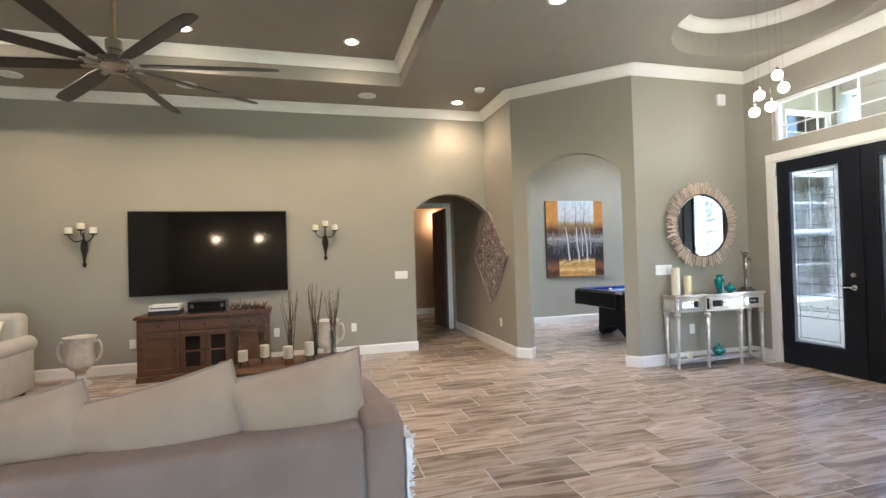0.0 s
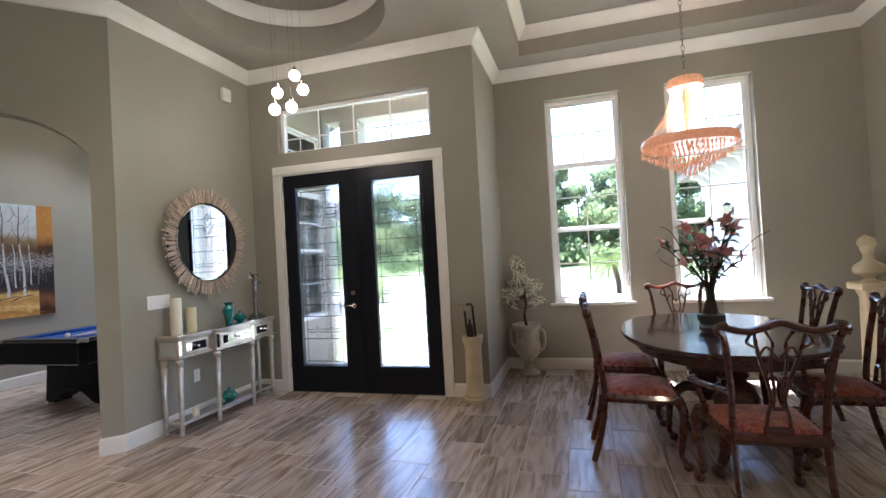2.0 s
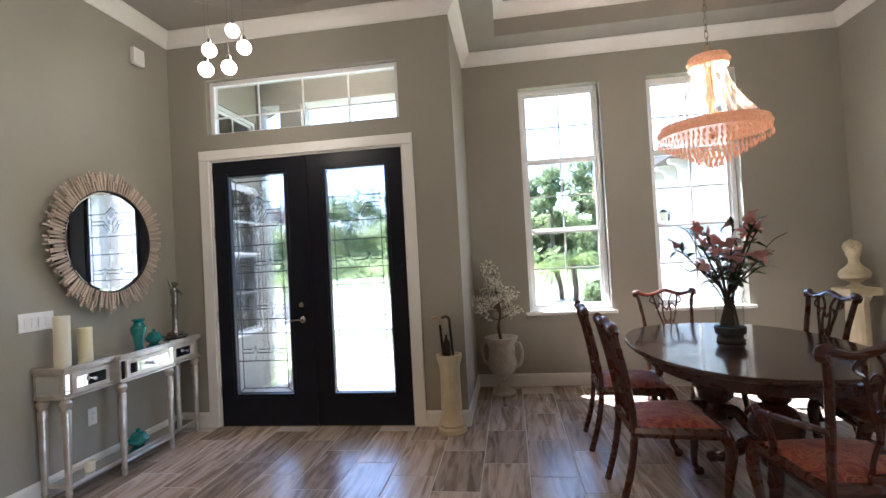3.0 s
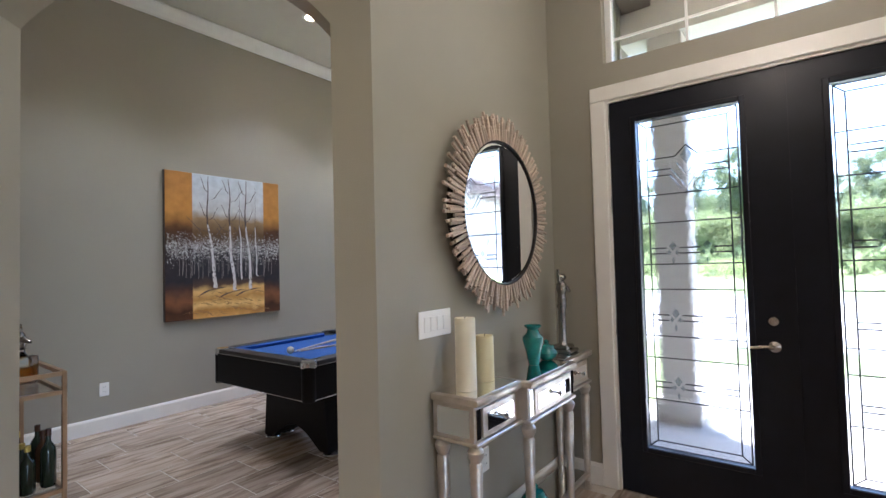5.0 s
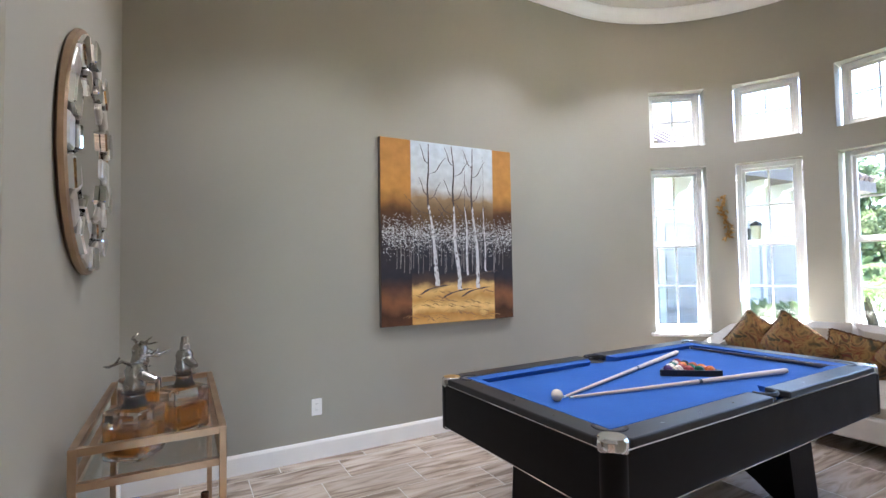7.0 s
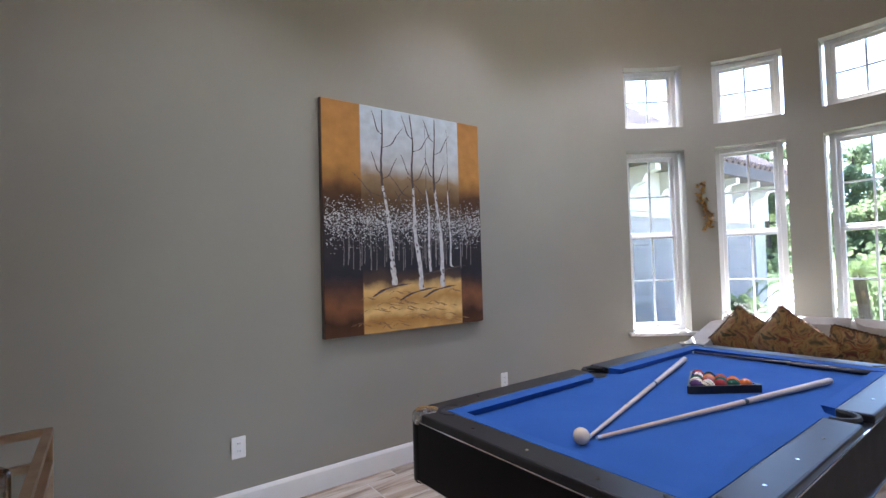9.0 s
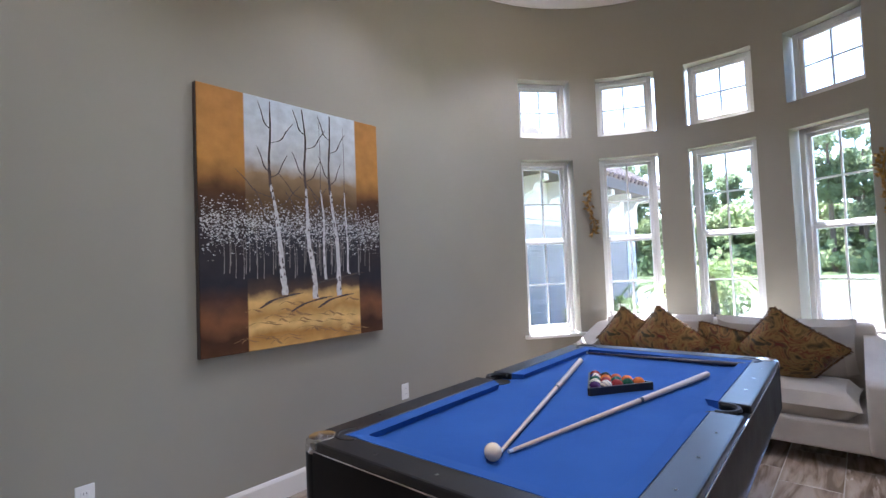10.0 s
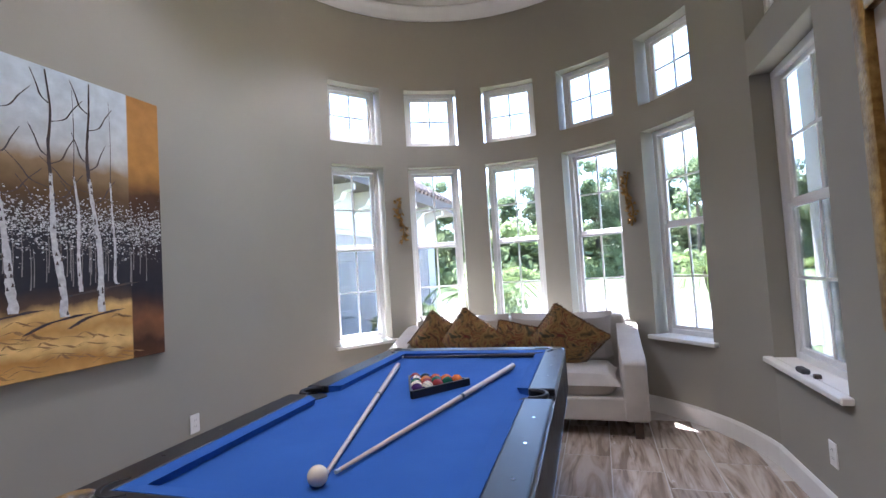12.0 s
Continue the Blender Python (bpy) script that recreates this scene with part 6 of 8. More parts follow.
def dining_chair(place, rz, arms, label):
    """Chippendale chair: local +y is forward."""
    e = thing("dining_armchair" if arms else "dining_chair", label, "chair", place, rz, "chairs round the table")
    hw, sd = (0.245 if arms else 0.235), 0.22
    mh = M["mahogany"]
    # back posts with rear legs
    for s in (-1, 1):
        pts = curve([(s * (hw - 0.05), -sd - 0.09, 0.004), (s * (hw - 0.045), -sd - 0.03, 0.22), (s * (hw - 0.045), -sd, 0.46), (s * (hw - 0.035), -sd - 0.03, 0.72), (s * (hw - 0.01), -sd - 0.075, 0.93), (s * (hw + 0.01), -sd - 0.085, 0.985)], 5)
        part("back_post", Tube(pts, 0.02, 8, 0.85), mh, e, smooth=True)
        # cabriole front leg
        pts = curve([(s * hw, sd - 0.01, 0.45), (s * (hw + 0.02), sd + 0.02, 0.36), (s * (hw + 0.005), sd + 0.01, 0.22), (s * (hw - 0.005), sd + 0.0, 0.10), (s * (hw + 0.012), sd + 0.025, 0.04)], 5)
        n = len(pts)
        bm = Tube(pts, [0.036 - 0.018 * min(1, i / (n * 0.75)) for i in range(n)], 10)
        ball(bm, (s * (hw + 0.015), sd + 0.03, 0.032), 0.03, 12)
        part("front_leg", bm, mh, e, "cabriole leg with ball and claw foot", smooth=True)
        part("side_rail", Tube([(s * (hw - 0.045), -sd, 0.435), (s * hw, sd, 0.435)], 0.032, 6, 1.0), mh, e)
        # top rail ear scroll
        part("ear", Tube(curve([(s * (hw + 0.012), -sd - 0.085, 0.975), (s * (hw + 0.02), -sd - 0.09, 1.005), (s * (hw - 0.02), -sd - 0.088, 1.015)], 4), 0.024, 8), mh, e, smooth=True)
    part("front_rail", Tube([(-hw, sd, 0.435), (hw, sd, 0.435)], 0.03, 6), mh, e)
    part("rear_rail", Tube([(-hw + 0.045, -sd, 0.44), (hw - 0.045, -sd, 0.44)], 0.03, 6), mh, e)
    z = lambda zz: -sd - 0.085 * max(0, (zz - 0.46) / 0.54) ** 1.4
    crest = curve([(-hw + 0.0, z(1.0), 1.008), (-hw * 0.62, z(1), 0.985), (-hw * 0.3, z(1), 1.0), (0, z(1), 1.025), (hw * 0.3, z(1), 1.0), (hw * 0.62, z(1), 0.985), (hw, z(1), 1.008)], 5)
    part("crest_rail", Tube(crest, 0.026, 8, 0.7), mh, e, "serpentine carved crest rail", smooth=True)
    # pierced splat
    bm = bmesh.new()
    P = lambda x, zz: (x, z(zz) + 0.004, zz)
    for s in (-1, 1):
        tube(bm, curve([P(s * 0.055, 0.47), P(s * 0.045, 0.56), P(s * 0.028, 0.64), P(s * 0.05, 0.74), P(s * 0.085, 0.86), P(s * 0.11, 0.985)], 5), 0.0125, 6, 0.7)
        tube(bm, curve([P(s * 0.022, 0.60), P(s * 0.018, 0.70), P(s * 0.035, 0.82), P(s * 0.028, 0.92), P(s * 0.06, 0.985)], 5), 0.0105, 6, 0.7)
        tube(bm, curve([P(s * 0.085, 0.86), P(s * 0.055, 0.905), P(s * 0.02, 0.87), P(0, 0.84)], 5), 0.0095, 6, 0.7)
        tube(bm, curve([P(s * 0.05, 0.735), P(s * 0.022, 0.76), P(0, 0.73)], 4), 0.0095, 6, 0.7)
        tube(bm, curve([P(s * 0.11, 0.985), P(s * 0.14, 0.93), P(s * 0.095, 0.90)], 4), 0.009, 6, 0.7)
    box(bm, -0.065, -sd - 0.012, 0.455, 0.065, -sd + 0.014, 0.50, 0.005)
    tube(bm, [P(-0.03, 0.595), P(0.03, 0.595)], 0.018, 6, 0.6)
    part("splat", bm, mh, e, "pierced and carved back splat", smooth=True)
    # seat
    n = 12
    bm = bmesh.new()
    g = {}
    for i in range(n + 1):
        for j in range(n + 1):
            u, v = 2 * i / n - 1, 2 * j / n - 1
            ww = (hw - 0.035) + 0.03 * (v + 1) / 2
            dome = (1 - abs(u) ** 3) * (1 - abs(v) ** 3)
            g[i, j] = bm.verts.new((u * ww, v * (sd - 0.005), 0.462 + 0.045 * max(dome, 0) ** 0.6))
    for i in range(n):
        for j in range(n):
            bm.faces.new((g[i, j], g[i + 1, j], g[i + 1, j + 1], g[i, j + 1]))
    rim = [g[i, 0] for i in range(n + 1)] + [g[n, j] for j in range(1, n + 1)] + [g[i, n] for i in range(n - 1, -1, -1)] + [g[0, j] for j in range(n - 1, 0, -1)]
    low = [bm.verts.new(v.co - Vector((0, 0, 0.025))) for v in rim]
    for i in range(len(rim)):
        bm.faces.new((rim[i], low[i], low[(i + 1) % len(rim)], rim[(i + 1) % len(rim)]))
    bm.faces.new(low)
    part("seat", bm, M["damask"], e, "red floral damask seat", smooth=True)
    if arms:
        for s in (-1, 1):
            part("arm_rest", Tube(curve([(s * (hw - 0.03), -sd - 0.035, 0.68), (s * (hw + 0.03), -sd + 0.1, 0.675), (s * (hw + 0.06), 0.06, 0.66), (s * (hw + 0.04), 0.14, 0.655), (s * (hw + 0.055), 0.165, 0.635)], 5), 0.019, 8, 0.8), mh, e, "scrolled arm", smooth=True)
            part("arm_support", Tube(curve([(s * (hw + 0.045), 0.13, 0.65), (s * (hw + 0.03), 0.06, 0.58), (s * (hw + 0.005), 0.08, 0.50), (s * hw, 0.10, 0.44)], 5), 0.017, 8), mh, e, smooth=True)
    return e


side = dining_chair((4.44, 1.075, 0), 180, False, "carved mahogany side chair with a red damask seat")
for x, y, rz in ((5.22, 1.095, 178), (5.42, -0.13, 4), (4.53, -0.12, -6)):
    copy_thing(side, pose(x, y, 0, 0, 0, rz))
arm = dining_chair((3.83, 0.52, 0), -88, True, "carved mahogany armchair with a red damask seat")
copy_thing(arm, pose(5.92, 0.49, 0, 0, 0, 92))


def lily_vase():
    e = thing("flower_vase", "clear glass hurricane vase of pink lilies on a dark foot", "flower vase", (5.0, 0.46, TZ + 0.001))
    part("foot", Lathe([(0.085, 0), (0.09, 0.01), (0.075, 0.03), (0.08, 0.045), (0.095, 0.06), (0.098, 0.10), (0.09, 0.105)], 28), M["slot"], e, "dark turned foot", smooth=True)
    g = Lathe([(0.085, 0.10), (0.088, 0.20), (0.085, 0.28), (0.10, 0.345), (0.097, 0.345), (0.081, 0.28), (0.084, 0.20), (0.08, 0.105)], 28)
    part("glass", g, M["glass"], e, "clear glass cylinder", smooth=True)
    rnd = random.Random(31)
    leaves = bmesh.new()
    for k in range(26):
        stems, pet = bmesh.new(), bmesh.new()
        a = rnd.uniform(0, 6.28)
        r = rnd.uniform(0.06, 0.40)
        h = rnd.uniform(0.44, 0.80) - 0.25 * max(0, r - 0.25)
        top = Vector((math.cos(a) * r, math.sin(a) * r, h))
        pts = curve([(rnd.uniform(-0.05, 0.05), rnd.uniform(-0.05, 0.05), 0.11), (math.cos(a) * r * 0.18, math.sin(a) * r * 0.18, 0.34), top * 0.75 + Vector((0, 0, 0.1)), top], 4)
        tube(stems, pts, 0.005, 5)
        # lily: six curved petals
        tilt = pose(0, 0, 0, rnd.uniform(20, 80), 0, math.degrees(a) - 90 + rnd.uniform(-30, 30))
        if k < 20:
            for p in range(6):
                m = Matrix.Translation(top) @ tilt @ pose(0, 0, 0, 0, 0, 60 * p)
                L = rnd.uniform(0.06, 0.092)
                prev = None
                for i in range(5):
                    t = i / 4
                    w = 0.019 * math.sin(math.pi * (0.12 + 0.88 * t)) + 0.001
                    x, z = L * t, 0.045 * math.sin(t * 2.3)
                    row = [pet.verts.new(m @ Vector((x, -w, z + 0.004))), pet.verts.new(m @ Vector((x, 0, z))), pet.verts.new(m @ Vector((x, w, z + 0.004)))]
                    if prev:
                        pet.faces.new((prev[0], prev[1], row[1], row[0])), pet.faces.new((prev[1], prev[2], row[2], row[1]))
                    prev = row
        else:
            tube(pet, [top, top + Vector((0, 0, 0.04)), top + Vector((0, 0, 0.08))], [0.006, 0.014, 0.003], 6)
        for _ in range(7):
            i = rnd.randrange(5, len(pts) - 1)
            m = Matrix.Translation(pts[i]) @ pose(0, 0, 0, rnd.uniform(-30, 30), rnd.uniform(-50, 20), rnd.uniform(0, 360))
            L = rnd.uniform(0.08, 0.15)
            q = [(0, 0, 0), (L * 0.4, -0.017, 0.012), (L, 0, -0.015), (L * 0.4, 0.017, 0.012)]
            leaves.faces.new([leaves.verts.new(m @ Vector(p)) for p in q])
        part("stem", stems, M["bark"], e, "brown stem")
        part("lily", pet, M["petal_pink"], e, "pink lily bloom", smooth=True)
    for s, l in (((-0.12, 0.34, 0.80), 1), ((0.16, -0.48, 0.72), 2), ((0.1, -0.36, 0.60), 3), ((-0.15, 0.36, 0.55), 4)):
        stems = bmesh.new()
        tube(stems, curve([(0, 0, 0.3), (s[0] * 0.4, s[1] * 0.4, 0.5), (s[0] * 0.8, s[1] * 0.75, s[2] - 0.06), s], 5), 0.0035, 5)
        part("twig", stems, M["bark"], e, "bare brown twig")
    part("foliage", leaves, M["leaf"], e, "green lily leaves")["kind"] = "stuff"


lily_vase()


def chandelier():
    cx, cy = 4.755, 0.59
    e = thing("chandelier", "lit empire crystal chandelier with rose gold bands", "chandelier", (cx, cy, 0))
    top = S1 + 0.27
    part("canopy", Lathe([(0.065, top - 0.03), (0.06, top - 0.012), (0.05, top - 0.001)], 24), M["brass"], e, smooth=True)
    bm = bmesh.new()
    z, k = top - 0.03, 0
    while z > 2.70:
        pts = [Vector((0.011 * math.cos(t), 0, z - 0.024 + 0.026 * math.sin(t))) for t in np.linspace(0, 2 * math.pi, 11)]
        if k % 2:
            pts = [Vector((0, p.x, p.z)) for p in pts]
        tube(bm, pts, 0.0022, 5)
        z -= 0.042
        k += 1
    part("chain", bm, M["steel"], e, "steel link chain")
    part("stem", Tube([(0, 0, 2.70), (0, 0, 2.10)], 0.012, 8), M["brass"], e)
    band = lambda r, z0, z1: Lathe([(r - 0.02, z0), (r, z0), (r + 0.012, (z0 + z1) / 2), (r, z1), (r - 0.02, z1)], 40)
    part("upper_band", band(0.115, 2.56, 2.625), M["crystal"], e, "rose gold crystal band", smooth=True)
    part("lower_band", band(0.315, 2.125, 2.19), M["crystal"], e, "wide rose gold crystal band", smooth=True)
    rnd = random.Random(4)
    bead = bmesh.new()
    for k in range(22):
        a = 2 * math.pi * k / 22
        for i in range(26):
            t = i / 25
            r = 0.095 + (0.29 - 0.095) * (t ** 1.7)
            p = Vector((r * math.cos(a), r * math.sin(a), 2.56 - 0.37 * t))
            bmesh.ops.create_icosphere(bead, subdivisions=1, radius=0.0058, matrix=Matrix.Translation(p))
    part("column_beads", Lathe([(0.02, 2.20), (0.03, 2.24), (0.018, 2.30), (0.034, 2.36), (0.02, 2.42), (0.036, 2.48), (0.022, 2.56)], 16), M["crystal"], e, "rose gold centre column", smooth=True)
    ob = part("bead_fringe", bead, M["crystal_clear"], e, "strands of clear crystal beads")
    for ring in range(7):
        bm = bmesh.new()
        r = 0.32 - 0.046 * ring
        z = 2.12 - 0.027 * ring
        n = max(8, int(r * 210))
        for k in range(n):
            a = 2 * math.pi * (k + 0.5 * (ring % 2)) / n
            m = Matrix.Translation((r * math.cos(a), r * math.sin(a), z - 0.022)) @ pose(0, 0, 0, rnd.uniform(-15, 15), rnd.uniform(-15, 15), math.degrees(a))
            s = 0.0085
            v = [bm.verts.new(m @ Vector(p)) for p in ((-s * 0.5, 0, 0), (0, -s, 0), (s * 0.5, 0, 0), (0, s, 0), (0, 0, 0.018), (0, 0, -0.026))]
            for i in range(4):
                bm.faces.new((v[i], v[(i + 1) % 4], v[4])), bm.faces.new((v[(i + 1) % 4], v[i], v[5]))
        part("crystal_ring", bm, M["crystal"], e, "ring of hanging crystals")["kind"] = "stuff"
    bm = bmesh.new()
    for k in range(8):
        a = 2 * math.pi * k / 8
        ball(bm, (0.17 * math.cos(a), 0.17 * math.sin(a), 2.20), 0.018, 8)
    part("bulbs", bm, M["sheet_lamp"], e, "lit candle bulbs")
    lamp("chandelier_light", "POINT", (cx + 0.075, cy - 0.04, 2.42), 6.5, (1.0, 0.84, 0.62), 0.015)
    lamp("chandelier_light_low", "POINT", (cx - 0.06, cy + 0.05, 2.165), 2.2, (1.0, 0.80, 0.58), 0.02)


chandelier()


def bust():
    e = thing("pedestal_column", "cream fluted pedestal column with a square cap", "pedestal", (6.40, -1.23, 0))
    part("plinth", Box(-0.135, -0.135, 0.004, 0.135, 0.135, 0.07, 0.006), M["cream_stone"], e)
    part("shaft", Lathe([(0.118, 0.07), (0.122, 0.09), (0.10, 0.12), (0.095, 0.15), (0.085, 0.82), (0.10, 0.85), (0.115, 0.89)], 40, flute=lambda a, z: 1 + 0.035 * math.cos(16 * a)), M["cream_stone"], e, smooth=True)
    part("capital", Box(-0.135, -0.135, 0.89, 0.135, 0.135, 0.96, 0.012, 2), M["cream_stone"], e)
    f = thing("marble_bust", "cream classical bust on the pedestal", "bust", (6.40, -1.23, 0.961), 0)
    bm = Lathe([(0.07, 0), (0.075, 0.015), (0.045, 0.03), (0.04, 0.05)], 20)
    lathe(bm, [(0.06, 0.05), (0.15, 0.09), (0.165, 0.13), (0.14, 0.17), (0.07, 0.205), (0.05, 0.23), (0.048, 0.28), (0.055, 0.29)], 24, flute=lambda a, z: 1 - 0.35 * abs(math.cos(a)) if z < 0.19 else 1)
    bmesh.ops.create_uvsphere(bm, u_segments=18, v_segments=12, radius=1, matrix=Matrix.Translation((-0.01, 0.01, 0.35)) @ Matrix.Diagonal((0.078, 0.068, 0.095, 1)))
    rnd = random.Random(2)
    for _ in range(60):
        d = Vector((rnd.gauss(0.3, 1), rnd.gauss(0, 1), abs(rnd.gauss(0.5, 0.8)))).normalized()
        ball(bm, (d.x * 0.075 - 0.005, d.y * 0.07 + 0.01, 0.36 + d.z * 0.085), 0.02, 8)
    bmesh.ops.transform(bm, matrix=Matrix.Diagonal((0.86, 0.86, 0.97, 1)), verts=bm.verts)
    part("bust_figure", bm, M["cream_stone"], f, smooth=True)


bust()


def sideboard():
    e = thing("sideboard", "dark carved sideboard with a pale inlaid front", "sideboard", (5.02, DIN_Y + 0.004, 0))
    part("body", Box(-0.55, 0, 0.10, 0.55, 0.42, 0.90, 0.008), M["mahogany"], e)
    part("top", Box(-0.59, 0, 0.90, 0.59, 0.46, 0.94, 0.01, 2), M["mahogany_top"], e, smooth=True)
    for k in range(2):
        x = -0.27 + 0.54 * k
        d = part("door", Box(x - 0.24, 0.42, 0.16, x + 0.24, 0.435, 0.84, 0.006), M["mahogany"], e)
        part("inlay", Box(x - 0.17, 0.435, 0.24, x + 0.17, 0.439, 0.76), M["maple"], d, "pale wood inlay")
    for sx in (-1, 1):
        for y in (0.05, 0.37):
            part("foot", Lathe([(0.02, 0.004), (0.035, 0.03), (0.03, 0.07), (0.04, 0.1)], 12, (sx * 0.5, y, 0)), M["mahogany"], e, smooth=True)


sideboard()


def sconce(place, rz, label, arms, low, name="wall_sconce", lean=0):
    e = thing(name, label, "wall sconce", place, rz, "candle sconces")
    part("stem", Tube(curve([(0, -0.02, -low), (0, -0.03, -low * 0.5), (0, -0.03, 0)], 5), 0.011, 8), M["black_iron"], e)
    bm = bmesh.new()
    for _ in range(1):
        lathe(bm, [(0.006, -low - 0.02), (0.03, -low + 0.02), (0.012, -low + 0.05), (0.03, -low * 0.62), (0.045, -low * 0.5), (0.04, -low * 0.32), (0.012, -low * 0.2)], 12, (0, -0.018, 0), flute=lambda a, z: 0.75 + 0.25 * math.cos(2 * a) ** 2)
    part("scroll_plate", bm, M["black_iron"], e, "dark scrolled back plate", smooth=True)
    for x, z in arms:
        if abs(x) > 0.01:
            part("arm", Tube(curve([(0, -0.03, -0.09), (x * 0.5, -0.08, -0.12), (x * 0.95, -0.10, -0.06), (x, -0.10, z - 0.075)], 5), 0.007, 6), M["black_iron"], e)
        else:
            part("arm", Tube([(0, -0.03, -0.05), (0, -0.10, -0.03), (0, -0.10, z - 0.075)], 0.007, 6), M["black_iron"], e)
        part("cup", Lathe([(0.02, z - 0.08), (0.048, z - 0.07), (0.05, z - 0.062)], 16, (x, -0.10, 0)), M["black_iron"], e)
        part("candle", Lathe([(0.042, z - 0.062), (0.042, z + 0.012), (0.036, z + 0.016), (0.01, z + 0.008)], 20, (x, -0.10, 0)), M["candle_pale"], e, "ivory pillar candle", smooth=True)


sconce((5.78, DIN_Y, 1.30), 180, "black iron candle sconce above the sideboard", [(-0.12, 0.02), (0.12, 0.02), (0, 0.06)], 0.4)

# ---- entry ceiling and fixtures ----
M["bubble"] = mat("lit_glass_ball", (1, 0.95, 0.88), (1, 0.95, 0.88), 0.1, glow=((1.0, 0.84, 0.64), 1.6))
M["can_lens"] = mat("lit_can_lens", (1, 0.9, 0.75), (1, 0.9, 0.75), 0.3, glow=((1.0, 0.72, 0.45), 14.0))
M["tv_screen"] = mat("black_tv_screen", (0.004, 0.004, 0.004), (0.006, 0.006, 0.006), 0.06, rvary=0.01)
M["far_bulb"] = mat("lit_far_bulb", (1, 0.9, 0.75), (1, 0.9, 0.75), 0.3, glow=((1.0, 0.66, 0.34), 16.0))
M["cherry"] = mat("cherry_wood", (0.115, 0.05, 0.019), (0.055, 0.023, 0.009), 0.42, scale=4, stretch=(1, 6, 6), bump=0.05, bscale=40)
M["beige_sofa"] = mat("tan_upholstery", (0.21, 0.15, 0.115), (0.175, 0.125, 0.095), 0.85, scale=5, bump=0.25, bscale=450, sheen=0.2)
M["beige_pillow"] = mat("oyster_pillow", (0.37, 0.265, 0.18), (0.32, 0.23, 0.155), 0.8, scale=5, bump=0.25, bscale=400, sheen=0.25)
M["piping"] = mat("taupe_piping", (0.30, 0.23, 0.17), (0.26, 0.2, 0.15), 0.8)
M["pale_arm"] = mat("pale_chenille", (0.50, 0.48, 0.42), (0.44, 0.42, 0.36), 0.9, scale=8, bump=0.3, bscale=300)
M["fan_blade"] = mat("dark_fan_blade", (0.02, 0.018, 0.017), (0.028, 0.025, 0.024), 0.4, scale=6, stretch=(1, 8, 8))
M["door_wood"] = mat("walnut_door", (0.09, 0.036, 0.02), (0.06, 0.025, 0.014), 0.4, scale=3, stretch=(6, 6, 1))
M["relief"] = mat("weathered_relief", (0.36, 0.31, 0.28), (0.16, 0.12, 0.11), 0.7, scale=14, bump=0.6, bscale=30, detail=8)
M["rug"] = mat("beige_rug", (0.36, 0.31, 0.26), (0.22, 0.19, 0.17), 0.95, scale=5, bump=0.6, bscale=120)


def bubble_pendant():
    e = thing("bubble_pendant", "cluster pendant of lit clear glass balls", "pendant lamp", (DC[0], DC[1], 0))
    top = S1 + 0.36
    part("canopy", Lathe([(0.16, top - 0.035), (0.17, top - 0.02), (0.17, top - 0.001)], 36), M["pewter"], e, "round dark polished canopy", smooth=True)
    for x, y, z in ((4.62, 3.76, 3.12), (4.36, 3.80, 2.745), (4.52, 3.62, 2.94), (4.51, 3.87, 2.945), (4.41, 3.67, 2.765)):
        x, y = x - DC[0], y - DC[1]
        part("wire", Tube([(x, y, z + 0.05), (x, y, top - 0.03)], 0.001, 5), M["steel"], e)
        part("cap", Lathe([(0.012, z + 0.043), (0.014, z + 0.05), (0.014, z + 0.075), (0.004, z + 0.085)], 12, (x, y, 0)), M["chrome"], e, smooth=True)
        part("glass_ball", ball(bmesh.new(), (x, y, z), 0.047, 20), M["bubble"], e, "glowing glass ball", smooth=True)
        lamp("pendant_light", "POINT", (x + DC[0], y + DC[1], z - 0.075), 0.4, (1.0, 0.8, 0.58), 0.03)


bubble_pendant()


def can(x, y, z, power, tone=WARM, wide=140):
    e = thing("recessed_light", "lit round recessed ceiling light with a white trim", "ceiling light", (x, y, z), 0, "recessed lights")
    part("trim_ring", Lathe([(0.055, -0.004), (0.085, -0.006), (0.092, -0.001), (0.06, -0.001)], 28), M["plate"], e, smooth=True)
    part("lens", Lathe([(0.046, -0.0105), (0.054, -0.0075)], 24), M["can_lens"], e, "glowing lens")
    lamp("can_light", "SPOT", (x, y, z - 0.03), power, tone, 0.05, (x, y, 0), wide)


TRAY_Z = S1 + 0.27
for x, y, z, pw in ((2.19, 6.71, CEIL, 3), (0.60, 5.70, TRAY_Z, 9.5), (-1.19, 5.72, TRAY_Z, 8), (2.26, 3.85, CEIL, 4), (-3.1, 5.72, TRAY_Z, 8), (0.6, 1.2, TRAY_Z, 4), (-3.1, 1.2, TRAY_Z, 6)):
    can(x, y, z, pw)

# only the last position is known; the other three are added for fill
for x, y in ((4.0, 7.45), (5.7, 7.76), (4.7, 6.1), (7.22, 7.76)):
    can(x, y, HIGH, 8.5, (1.0, 0.96, 0.93), 104)


def disc(x, y, z, r, label, name, cat):
    e = thing(name, label, cat, (x, y, z), 0, cat)
    part("grille", Lathe([(r * 0.9, -0.006), (r * 0.9, -0.001)], 28), M["plate"], e)
    part("rim", Lathe([(r * 0.9, -0.002), (r * 0.92, -0.009), (r, -0.006), (r, -0.001)], 28), M["plate"], e, smooth=True)


